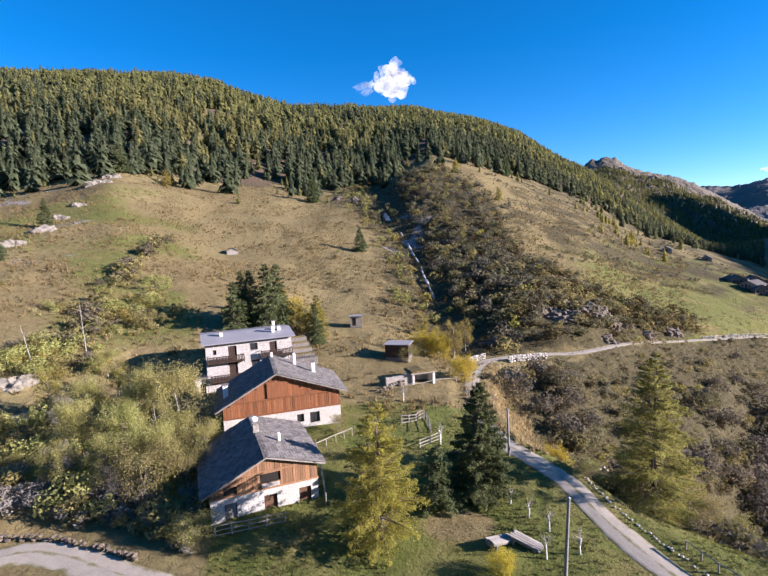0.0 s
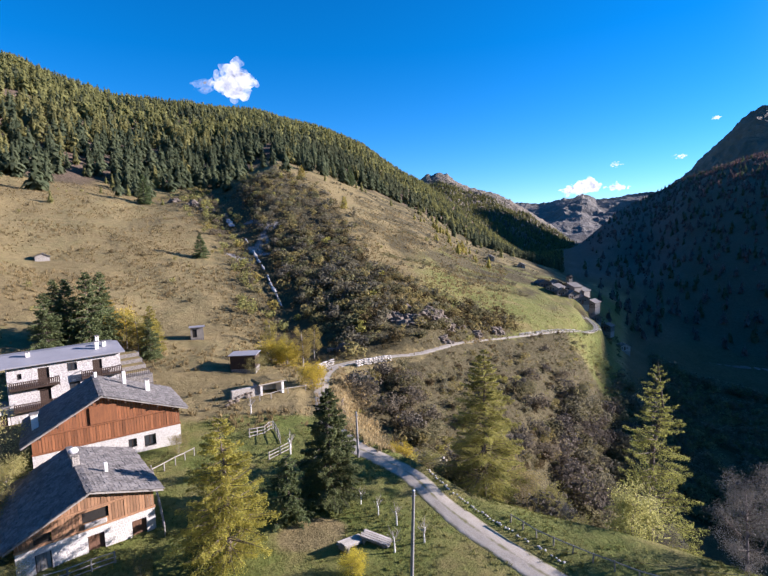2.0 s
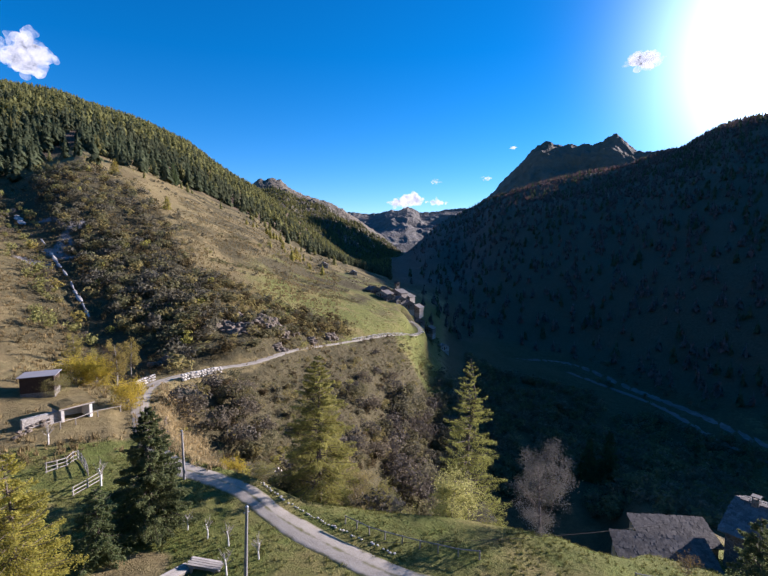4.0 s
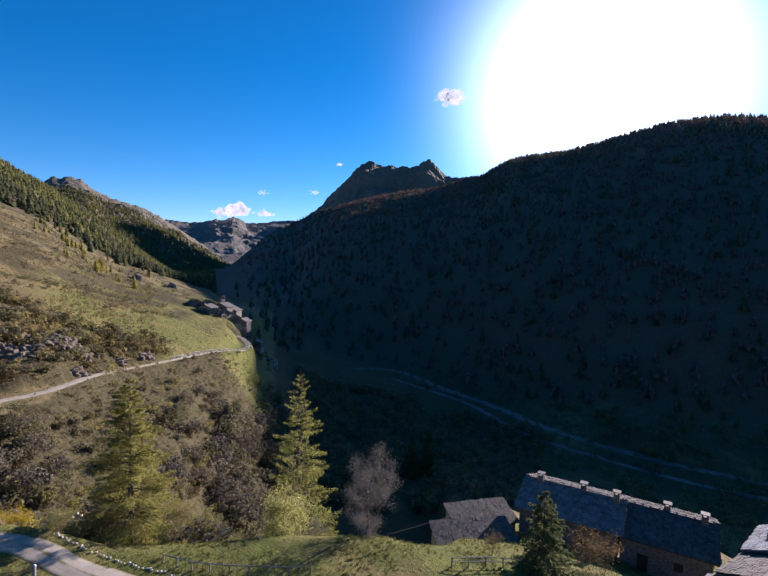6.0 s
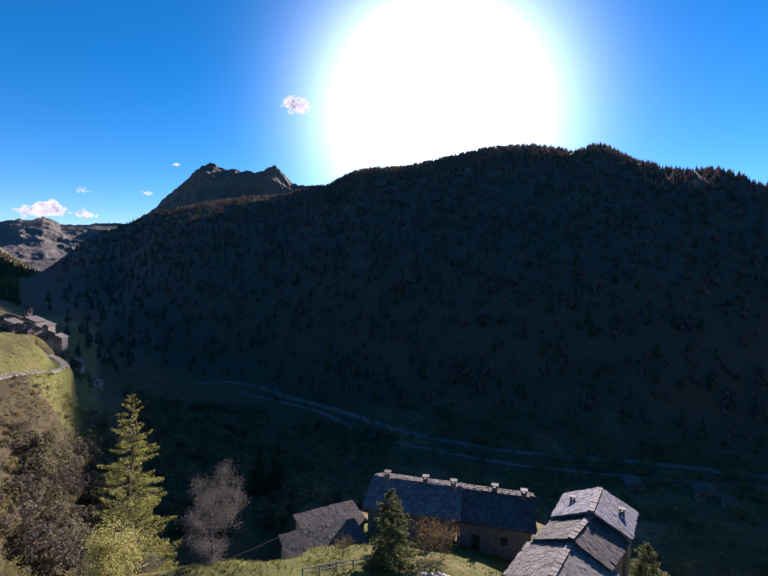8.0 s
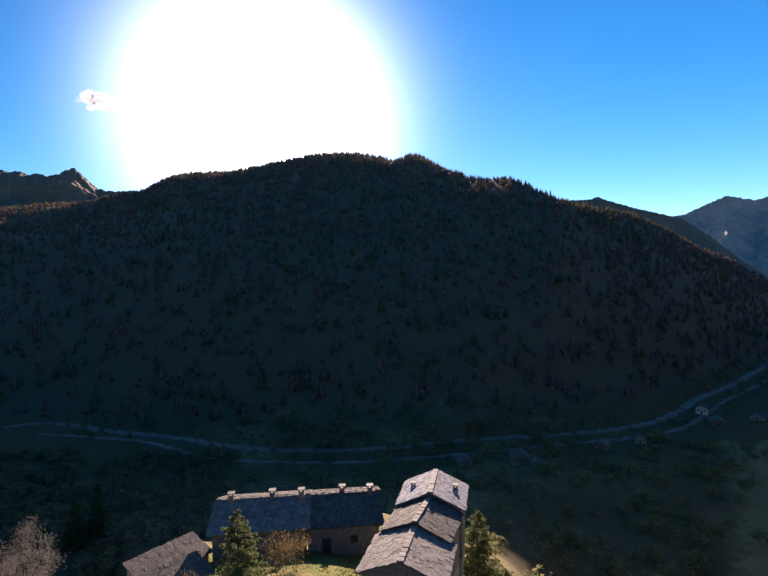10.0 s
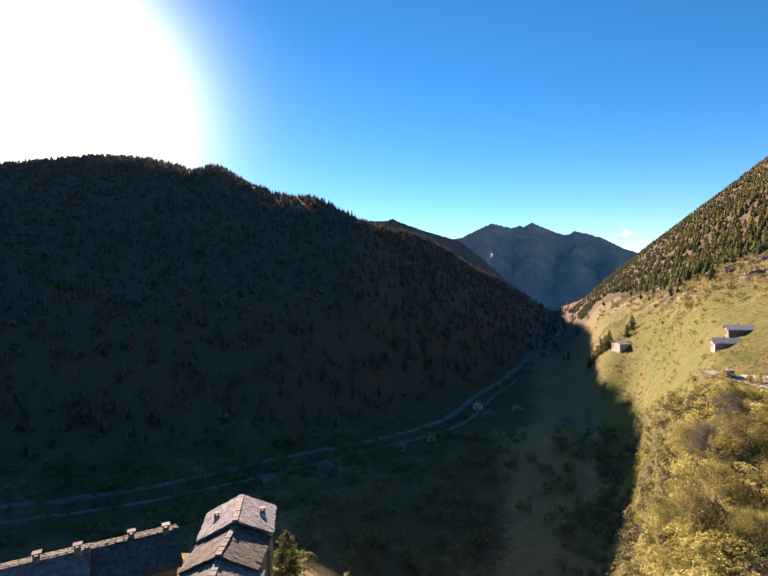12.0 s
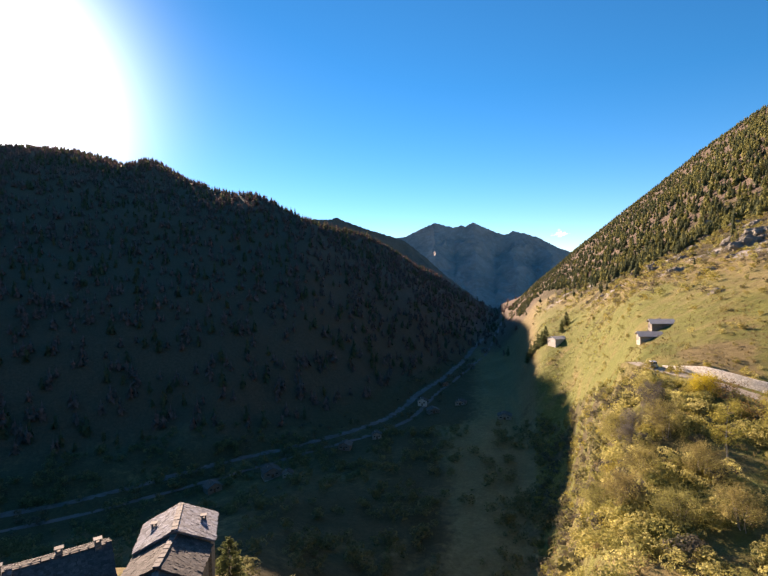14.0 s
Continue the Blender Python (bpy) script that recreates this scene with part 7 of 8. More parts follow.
VILLAGE = ((36.2, 246, 5.0, 5.5, 3.0, 4.4, M_DIM, 1.5), (36.9, 240, 5.5, 5.0, 2.6, 4.0, M_STONE, -2.0), (37.5, 248, 4.4, 5.0, 4.0, 5.6, M_DIM, 1.0), (38.0, 238, 4.2, 4.6, 3.4, 4.8, M_DIM, 1.5), (38.5, 247, 6.4, 5.5, 3.6, 5.2, M_DIM, -2.5), (39.2, 240, 4.6, 6.0, 3.2, 4.8, M_DIM, 2.0),
           (39.6, 250, 5.6, 5.5, 3.0, 4.4, M_DIM, -1.5), (40.2, 243, 5.0, 5.0, 3.0, 4.4, M_DIM, 1.5), (40.8, 252, 5.0, 6.0, 2.6, 4.0, M_DIM, -1.0), (41.5, 246, 4.4, 4.6, 2.6, 3.9, M_DIM, 1.2), (42.4, 262, 5.0, 4.6, 2.8, 4.0, M_DIM, -1.0), (44.4, 285, 5.0, 4.6, 2.6, 3.8, M_WHITE, 1.0))
for az, d, w, dep, e, a, mt, tn in VILLAGE:
    small_house(az, d, w, dep, e, a, mt, "stone village house under grey slates on the slope up the valley", tn, slab=M_SLATE, base=3.0, sink=1.5)
tower = thing("bell_tower", Matrix.Translation(Vector((*polar(38.7, 270), ground(*polar(38.7, 270))))), "small square stone bell tower among the village houses", "tower")
part("shaft", box(-1.1, -1.1, -3, 1.1, 1.1, 5.6, 0.03), M_DIM, tower)
for x_ in (-1.0, 0.6):
    part("belfry_post", box(x_, -1.0, 5.6, x_ + 0.4, 1.0, 6.9), M_DIM, tower)
part("roof", prism([(-1.4, 6.9), (1.4, 6.9), (0, 8.0)], -1.35, 1.35), M_SLATE_SHADED, tower)
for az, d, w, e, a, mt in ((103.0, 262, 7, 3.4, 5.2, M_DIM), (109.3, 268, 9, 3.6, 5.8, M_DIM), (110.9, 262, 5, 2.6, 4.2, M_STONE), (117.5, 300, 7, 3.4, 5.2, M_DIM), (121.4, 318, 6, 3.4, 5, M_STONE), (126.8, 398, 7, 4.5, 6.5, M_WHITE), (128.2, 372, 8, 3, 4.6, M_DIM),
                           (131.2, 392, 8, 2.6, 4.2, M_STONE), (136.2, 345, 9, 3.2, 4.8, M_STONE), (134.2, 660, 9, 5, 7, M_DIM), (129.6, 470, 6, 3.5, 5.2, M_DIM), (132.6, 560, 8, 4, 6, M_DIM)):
    small_house(az, d, w, w * 0.9, e, a, mt, "stone house on the shaded valley floor beside the road", random.uniform(-2, 2), "houses on the valley floor", slab=M_SLATE_SHADED, base=2.5, sink=0.8)
for a, b, dep, e, ap, mt, lab in (((141.1, 386), (141.9, 375), 10, 7.0, 8.4, M_WHITE, "tall pale house on a spur over the valley"), ((149.9, 178.0), (150.25, 171.0), 6.2, 3.6, 4.7, M_STONE, "brown stone house with slate roof on the sunny slope"),
                                  ((151.0, 190.0), (151.35, 183.0), 6.6, 3.8, 4.9, M_DIM, "grey stone house beside the pale one on the sunny slope")):
    gabled("village_house", a, b, dep, e, ap, lab, mt, group="houses on the sunny slope", cover=False, slab=M_SLATE_LIT, openings=[("window", 0.7, e * 0.5, 1.6, e * 0.82), ("window", 2.9, e * 0.5, 3.8, e * 0.82)], over=0.5, sink=0.9, base=2.5, chims=[(1.5, dep * 0.5, 0.9)])
small_house(156.4, 420, 6, 6, 3, 4.5, M_STONE, "small stone hut high on the sunny slope", 0, "houses on the sunny slope", base=2.5, sink=1.0)
small_house(30.2, 330, 5, 5, 2.2, 3.6, M_STONE, "lone stone hut on the meadow above the road", 0, base=2.0, sink=1.0)
small_house(33.6, 345, 5, 5, 2.2, 3.6, M_STONE, "lone stone hut on the meadow above the road", 0, base=2.0, sink=1.0)


shrubs(260, 35, 44, 236, 300, lambda a, d, x, y: 0.6 + 0 * x, 1.5, 4.0, F_DARK, "dark bushes and small trees among the village houses", BUSHES)


# ---- trees by the houses ----
larch = stand(conifer("larch", 12.8, 4.7, 101, F_LARCH, "golden-yellow larch on the meadow before the barn", sprays=400, whorls=44, leaf=0.165, droop=0.05), -1.6, 40.0)
spruce = stand(conifer("spruce", 11.6, 4.1, 102, F_SPRUCE_NEAR, "dark green spruce on the meadow beside the road", sprays=620, whorls=52, leaf=0.2, droop=0.2), 10.7, 47.6)
small_spruce = stand(conifer("spruce", 6.2, 3.0, 103, F_SPRUCE_NEAR, "young dark spruce beside the larger one", sprays=240, whorls=24, leaf=0.21), 5.6, 45.2)
stand(conifer("larch", 18.2, 6.0, 104, F_LARCH_GREEN, "tall greenish-yellow larch at the rim of the gorge", sprays=600, whorls=56, leaf=0.18, droop=0.1), 29.4, 56.5)
rim_larch = stand(conifer("larch", 30.5, 7.2, 105, F_LARCH_GREEN, "tall greenish-yellow larch on the bank below the meadow", sprays=440, whorls=54, leaf=0.17, droop=0.12), 47.4, 60.5, 40)
stand(conifer("spruce", 7.4, 3.1, 106, F_SPRUCE_NEAR, "dark spruce in front of the long stone house", sprays=200, whorls=28, leaf=0.24), 76.3, 45.5)
again(rim_larch, 44.6, 84, 0.72, 100, 1.0)
again(rim_larch, 45.8, 92, 0.62, 220, 0.95)
again(spruce, 60.8, 200, 1.2, 10, 1.25)
again(spruce, 62.8, 204, 1.3, 70, 1.35)
far_spruce = stand(conifer("spruce", 11.6, 4.1, 121, F_SPRUCE_NEAR, "dark spruce on the slope", sprays=130, whorls=38, leaf=0.36, droop=0.2), 143.1, 410)
for az, d, s, t_ in ((138.9, 430, 1.0, 10), (139.3, 424, 1.15, 60), (139.7, 418, 1.0, 110), (140.1, 408, 1.25, 200), (140.5, 400, 1.2, 250), (140.9, 396, 1.35, 300), (142.6, 400, 1.0, 20)):
    again(far_spruce, az, d, s * 0.75, t_, 1.15)
again(far_spruce, 104.2, 60, 0.75, 20, 1.0)
again(small_spruce, 107.2, 62, 0.8, 20, 1.0)
for az, d, s, tl in ((-17.2, 103, 0.95, 1.0), (-15.4, 106, 1.0, 1.15), (-13.6, 104, 1.1, 1.2), (-12.4, 107, 1.0, 1.3), (-16.3, 108, 0.9, 1.2), (-8.2, 104, 0.65, 1.1), (-7.7, 300, 1.3, 1.1), (-2.5, 190, 0.8, 1.0), (-27.2, 320, 1.5, 1.0), (-34, 200, 0.7, 1.2), (-38, 160, 0.6, 1.2), (14.2, 430, 1.3, 1.2)):
    again(far_spruce, az, d, s, az * 40, tl)
for az, d, s, tl in ((-12.0, 112, 0.75, 1.15), (-8.0, 107, 0.7, 1.1), (-23, 300, 0.8, 1.0), (8.8, 330, 0.8, 1.0), (27, 300, 0.7, 0.9), (13.5, 260, 0.6, 0.9)):
    again(larch, az, d, s, az * 30, tl)

birch = stand(broadleaf("birch", 9.5, 4.2, 111, F_GOLD, "slender birch with a pale trunk and sparse golden leaves", leaves=3200, leaf=0.17), 8.0, 101)
golden = stand(broadleaf("golden_bush", 4.4, 5.0, 112, F_YELLOW, "golden-leaved bush beside the road bend", leaves=7000, leaf=0.15, stems=4, low=0.15), 9.3, 86)
ash = stand(broadleaf("ash_tree", 9.2, 8.0, 113, F_GREEN, "spreading tree with thinning yellow-green leaves", leaves=9500, leaf=0.18), -23.9, 68)
hazel = stand(broadleaf("hazel", 6.4, 6.6, 114, F_OLIVE, "many-stemmed hazel with sparse olive leaves", leaves=7000, leaf=0.135, stems=5, low=0.2), -27.5, 54)
bare = stand(broadleaf("bare_tree", 9.4, 5.2, 115, F_TWIGS, "slender leafless grey tree at the meadow's rim", leaves=17000, leaf=0.085, low=0.06, bark=M_TWIG), 55.9, 46.3)
stand(broadleaf("fruit_tree", 6.2, 5.4, 116, F_GREEN, "pale-leaved tree before the tall larch", leaves=7000, leaf=0.15, low=0.3), 45.4, 49.5)
rust = stand(broadleaf("rowan", 3.8, 3.6, 117, F_ORANGE, "thin rowan with rusty orange leaves by the long house", leaves=800, leaf=0.13, stems=4, low=0.3, bark=M_BARK), 81.2, 48.5)
for az, d, s, t_ in ((82.8, 49, 0.95, 30), (70.8, 46.5, 0.6, 80), (7.2, 110, 1.5, 50), (157.8, 104, 1.4, 10), (160.4, 96, 1.5, 80), (141.2, 82, 0.9, 0)):
    again(rust, az, d, s, t_)
for az, d, s, t_ in ((6.2, 106, 0.8, 40), (9.4, 108, 0.9, 80), (4.4, 118, 0.75, 0), (-10.4, 108, 0.9, 60), (157.6, 80, 1.0, 30), (161.5, 88, 1.1, 0), (-9.4, 105, 1.0, 20), (-29.5, 82, 0.8, 20), (-35.5, 78, 0.8, 70)):
    again(birch, az, d, s, t_)
for az, d, s, t_ in ((4.8, 104, 1.2, 40), (6.6, 102, 1.1, 10), (19.2, 61.0, 0.6, 70), (13.4, 36.2, 0.42, 30), (-11.0, 113, 1.5, 0), (155.6, 108, 1.0, 30), (-8.6, 110, 1.1, 20)):
    again(golden, az, d, s, t_)
for az, d, s, t_, tl in ((-29.4, 63, 0.62, 60, 1.3), (-26.4, 56, 0.6, 20, 1.3), (-33.6, 66, 0.6, 250, 1.3), (-21.4, 57.5, 0.55, 10, 1.1), (-30.2, 90, 0.55, 200, 0.9), (-26.6, 78, 0.6, 300, 1.1), (-31.4, 57, 0.5, 130, 1.4), (-24.4, 60, 0.55, 220, 1.2), (-28.0, 69, 0.6, 160, 1.3), (-32.0, 74, 0.6, 310, 1.2), (-35.4, 60, 0.45, 40, 1.3)):
    again(ash, az, d, s, t_, tl)
for az, d, s, t_, tl in ((-23.6, 54, 0.7, 20, 0.9), (-38.5, 66, 0.5, 300, 0.7), (36.5, 58, 0.8, 20, 1.0), (33.5, 60, 0.8, 60, 1.0), (39.5, 60, 0.75, 110, 1.0),
                         (42.5, 57, 0.7, 10, 0.9), (26.2, 58.5, 0.55, 40, 0.9), (23.0, 60, 0.5, 90, 0.9), (2.5, 93, 0.7, 20, 0.7), (-6.2, 61.5, 0.4, 20, 0.9), (-10.8, 41.5, 0.28, 0, 0.8), (-23.5, 44.5, 0.6, 30, 0.7), (146, 74, 0.8, 0, 0.9), (150.5, 72, 0.8, 50, 0.9), (155.5, 74, 0.8, 90, 0.9), (152.5, 86, 0.9, 10, 1.0), (148.2, 92, 0.9, 70, 1.0), (148.5, 66, 0.8, 10, 1.0), (153.5, 62, 0.75, 40, 0.9), (158.5, 64, 0.8, 90, 0.9)):
    again(hazel, az, d, s, t_, tl)
for az, d, s, t_ in ((49.0, 51, 0.5, 30), (38.2, 55.5, 0.5, 80), (149.2, 84, 0.75, 40), (151.2, 90, 0.85, 80), (-35.2, 60, 0.6, 60), (-34.6, 72, 0.6, 180), (-30.8, 56, 0.6, 220)):
    again(bare, az, d, s, t_)

# ---- poles, fences, stones ----
def place(az, d, up=0.0):
    x, y = polar(az, d)
    return Vector((x, y, ground(x, y) + up))


def pole(az, d, h, lean, label):
    p = place(az, d, -0.4)
    o = thing("utility_pole", Matrix.Translation(p), label, "pole")
    bm = add_rod(bmesh.new(), (0, 0, 0), (lean[0], lean[1], h + 0.4), 0.15, 0.10, 10)
    part("shaft", bm, M_POLE, o)
    cap = add_rod(bmesh.new(), (lean[0], lean[1], h + 0.4), (lean[0], lean[1], h + 0.48), 0.12, 0.03, 10)
    part("cap", cap, M_METAL, o)
    bm = add_rod(bmesh.new(), (lean[0] * 0.95 - 0.2, lean[1] * 0.95, h), (lean[0] * 0.95 + 0.2, lean[1] * 0.95, h), 0.03, 0.03, 6)
    part("insulator_bar", bm, M_METAL, o)
    return p + Vector((lean[0], lean[1], h + 0.3))


pole(20.3, 33.5, 8.2, (0.35, 0.0), "grey timber pole standing by the gravel road")
pole_far = pole(14.2, 56.5, 5.6, (-0.1, 0.0), "slim wooden pole at the edge of the meadow")


def cable(a, b, sag, label):
    a, b = Vector(a), Vector(b)
    side = (b - a).cross(Vector((0, 0, 1))).normalized() * 0.018
    v, f = [], []
    for k in range(17):
        p = a.lerp(b, k / 16) - Vector((0, 0, sag * 4 * (k / 16) * (1 - k / 16)))
        v += [p + side, p + Vector((0, 0, 0.018)), p - side, p - Vector((0, 0, 0.018))]
        if k:
            f += [(4 * k - 4 + i, 4 * k - 4 + (i + 1) % 4, 4 * k + (i + 1) % 4, 4 * k + i) for i in range(4)]
    return tagged(sheet_mesh("cable", v, f, M_HOLE), label, "cable")


cable(place(34, 36.5, 2.9), place(69, 54, 3.2), 0.5, "thin overhead cable from the road to the stone shed")
cable(pole_far, place(5.5, 44, 5.0), 0.3, "thin overhead cable across the meadow")


def rail_fence(points, label, rails=2, h=1.0, step=2.0, mat_=None):
    """A post-and-rail fence along places given as (azimuth, distance)."""
    mat_ = mat_ or M_GREYWOOD
    line = curve(points, step)
    base = place(*points[0])
    o = thing("rail_fence", Matrix.Translation(base), label, "fence")
    tops = []
    for x, y in line:
        p = Vector((x, y, ground(x, y))) - base
        q = p + Vector((random.uniform(-0.06, 0.06), random.uniform(-0.06, 0.06), h * random.uniform(0.95, 1.1)))
        part("post", add_rod(bmesh.new(), p - Vector((0, 0, 0.3)), q, 0.07, 0.06, 6), mat_, o)
        tops.append((p, q))
    for (p0, q0), (p1, q1) in zip(tops, tops[1:]):
        for k in range(rails):
            f = 0.92 - 0.4 * k
            a, b = p0.lerp(q0, f), p1.lerp(q1, f)
            e = (b - a).normalized() * 0.12
            part("rail", add_rod(bmesh.new(), a - e, b + e, 0.05, 0.045, 5), mat_, o)
    return o


rail_fence([(-21.2, 44.3), (-17.5, 43.8), (-13.2, 44.0)], "weathered rail fence before the cottage", 3, 1.0, 1.8)
rail_fence([(1.5, 63.5), (3.2, 64.5), (4.2, 66), (5.0, 61.0)], "weathered rail fence on the meadow", 3, 1.1, 1.6)
rail_fence([(3.6, 57.0), (6.2, 59.5)], "short weathered rail fence on the meadow", 3, 1.0, 1.6)
rail_fence([(-9.0, 56.5), (-6.6, 58.5), (-4.6, 60.2)], "pale pole rail by the barn", 1, 1.0, 2.4)
rail_fence([(-9.0, 57), (-8.6, 51), (-8.2, 45.8)], "grey garden fence beside the cottage", 2, 1.1, 1.7)
rail_fence([(1.8, 76.5), (4.2, 78), (8.2, 84)], "long pale rail below the ruined shelter", 1, 1.0, 3.5)
rail_fence([(32.5, 43.8), (35.5, 42.0), (39.5, 40.6), (44.0, 39.6), (49, 39.3)], "thin weathered rail fence along the road", 1, 0.8, 2.2)
rail_fence([(66, 42.0), (70, 43.2), (74, 44.2)], "low rail fence on the meadow's rim", 2, 0.9, 1.8)

STONE_MESHES = []
for k in range(6):
    bm = bmesh.new()
    bmesh.ops.create_icosphere(bm, subdivisions=1, radius=0.5)
    r_ = random.Random(k)
    for v in bm.verts:
        v.co = Vector((v.co.x * r_.uniform(0.8, 1.3), v.co.y * r_.uniform(0.7, 1.1), v.co.z * r_.uniform(0.55, 0.85)))
    me = bpy.data.meshes.new("stone")
    bm.to_mesh(me)
    bm.free()
    me.materials.append(M_ROCK)
    STONE_MESHES.append(me)


def stone_row(points, label, size, step, layers=1, mat_name="stone_row", gap=0.0, stone=None):
    """A dry row or wall of rough stones, each a piece of its own."""
    line = curve(points, step)
    base = place(*points[0])
    o = thing(mat_name, Matrix.Translation(base), label, "stone wall", kind="")
    for x, y in line:
        for k in range(layers):
            if random.random() < gap:
                continue
            s = new("stone", random.choice(STONE_MESHES))
            s.parent = o
            if stone:
                s.material_slots[0].link = "OBJECT"
                s.material_slots[0].material = stone
            sc = size * random.uniform(0.7, 1.25)
            s.matrix_basis = Matrix.Translation(Vector((x + random.uniform(-0.12, 0.12), y + random.uniform(-0.12, 0.12), ground(x, y) + size * (0.2 + 0.62 * k))) - base) @ Matrix.Rotation(random.uniform(0, 6.28), 4, "Z") @ Matrix.Diagonal((sc, sc, sc * 0.85, 1))
    return o


stone_row([(22.6, 53.2), (25.5, 48.6), (28.8, 45.2), (33.4, 42.0), (38.5, 39.4)], "row of pale stones along the edge of the road", 0.26, 0.34, gap=0.1, stone=M_PALE)
stone_row([(9.8, 98), (11.6, 101.5)], "pale stone parapet before the bridge", 0.75, 0.6, 3, "stone_wall", stone=M_PALE)
stone_row([(14.4, 100), (16.4, 102.5), (18.4, 104.5)], "dry stone retaining wall under the mountain road", 0.8, 0.6, 3, "stone_wall", 0.1, M_PALE)
stone_row([(12.6, 72), (12.4, 78), (12.8, 84)], "broken row of pale stones along the road", 0.5, 0.8, 1, gap=0.35)
stone_row([(33.5, 159), (36.5, 175), (39.5, 196), (41.9, 213)], "pale stone wall over the mountain road", 0.7, 0.7, 2, "stone_wall", 0.2, M_PALE)
stone_row([(-41, 55.5), (-37, 52.5), (-33.5, 48.6), (-29.5, 44.5)], "low stone wall along the lower track", 0.55, 0.6, 2, "stone_wall", 0.1)
stone_row([(80.6, 43.0), (83.0, 43.2), (85.6, 41.4)], "curved pale dry stone wall on the meadow", 0.55, 0.5, 2, "stone_wall", stone=M_PALE)
stone_row([(2.4, 80.0), (0.6, 78), (-0.8, 75.5)], "tumbled pale stone wall beside the ruined shelter", 0.8, 0.7, 2, "stone_wall", 0.1)

# boulders and crags on the slopes
def crag(az, d, size, label, tall=0.8, seed=0):
    bm = bmesh.new()
    bmesh.ops.create_icosphere(bm, subdivisions=4, radius=1.0)
    for v in bm.verts:
        n = noise.noise(v.co * 1.3 + Vector((seed * 7.1, 0, 0))) * 0.45 + noise.noise(v.co * 3.1 + Vector((0, seed * 3.3, 0))) * 0.25 + noise.noise(v.co * 8.0 + Vector((seed, 0, 0))) * 0.16
        v.co = v.co * (1 + n)
        v.co.z = round(v.co.z * 4) / 4 * 0.35 + v.co.z * 0.65
    bmesh.ops.scale(bm, vec=(size, size * 0.7, size * tall), verts=bm.verts)
    o = part("rock_outcrop", bm, M_CRAG if az > 140 or az < -26 else M_ROCK)
    o.matrix_basis = Matrix.Translation(place(az, d, -size * 0.4)) @ Matrix.Rotation(radians(-az), 4, "Z")
    return tagged(o, label, "rock")


for k, (az, d, s) in enumerate(((-36.5, 175, 2.8), (-34.2, 190, 3.6), (-33, 215, 3), (-31, 235, 2.6), (-29.2, 275, 4), (-28, 300, 4), (-36.5, 62, 1.8), (-3.0, 285, 6.5), (-1.6, 275, 5.5), (-4.6, 300, 5), (0.4, 262, 4), (20.9, 130, 3.6), (21.9, 134, 4.6), (23.2, 136, 4.4), (20.2, 137, 3.4), (22.6, 139, 4.2), (24.2, 139, 3.4), (30.0, 151, 2.8),
                                (24.6, 135, 3.4), (28.3, 142, 2.4), (30.8, 153, 2.4), (12.6, 112, 3), (18.9, 131, 2.8), (19.6, 127, 3.4), (21.4, 127, 2.6), (24.6, 127, 2.6), (26.0, 140, 2.6), (17.6, 128, 3), (158.8, 360, 8), (160.5, 330, 7), (156.5, 380, 8), (152.5, 420, 8), (161.8, 300, 7), (149.5, 480, 9), (154.3, 330, 5), (-38, 90, 2.5), (-37.2, 80, 2), (147, 380, 4), (148.5, 362, 5), (150.4, 345, 4.5), (151.8, 340, 5), (153.3, 312, 4), (155, 325, 5), (157, 302, 4.5), (159, 300, 6), (160.6, 288, 5), (145.5, 420, 4), (151, 398, 5), (156, 372, 5), (158.2, 276, 3.5), (154, 290, 3), (159.8, 285, 14), (161.3, 250, 9), (160.4, 300, 12), (157.2, 206, 5), (150.4, 372, 8), (152, 350, 9), (154, 300, 8), (156.4, 262, 7), (148.6, 400, 8), (158.6, 312, 10), (155.2, 345, 9), (162, 225, 6))):
    crag(az, d, s * (0.62 if az > 140 else 1.35 if az < -26 else 1.0), "pale grey rock outcrop on the slope", 0.7, k)

# waterfall in the ravine: a broken white strand
def fall(points, width, label):
    line = curve(points, 0.8)
    rows_ = []
    for k, (x, y) in enumerate(line):
        s = width * (0.5 + 0.8 * abs(math.sin(k * 0.37)) * random.uniform(0.6, 1.0))
        for o in (-0.5, -0.2, 0.2, 0.5):
            rows_.append((x + o * s, y + random.uniform(-0.1, 0.1), ground(x, y) + 0.9 + 0.35 * (1 - abs(o) * 2) + random.uniform(-0.1, 0.1)))
    n = len(line)
    ix = np.arange(n * 4).reshape(n, 4)
    q = np.stack([ix[:-1, :-1], ix[:-1, 1:], ix[1:, 1:], ix[1:, :-1]], -1).reshape(-1, 4)
    return tagged(sheet_mesh("waterfall", rows_, q, M_WATER, smooth=True), label, "waterfall", kind="structure")


for strand, broad in (([(5.9, 142), (5.6, 147), (5.35, 152)], 0.7), ([(5.3, 153), (5.0, 158), (4.75, 163)], 1.1), ([(4.7, 164), (4.5, 170)], 0.6), ([(4.2, 178), (3.9, 186)], 0.8), ([(3.75, 189), (3.4, 197), (3.05, 205)], 1.2), ([(2.6, 214), (2.3, 218)], 0.6)):
    fall(strand, broad, "thin broken strand of the waterfall between dark bushes")
fall([(1.0, 236), (0.8, 243), (0.55, 251)], 2.6, "upper leap of the waterfall between crags")
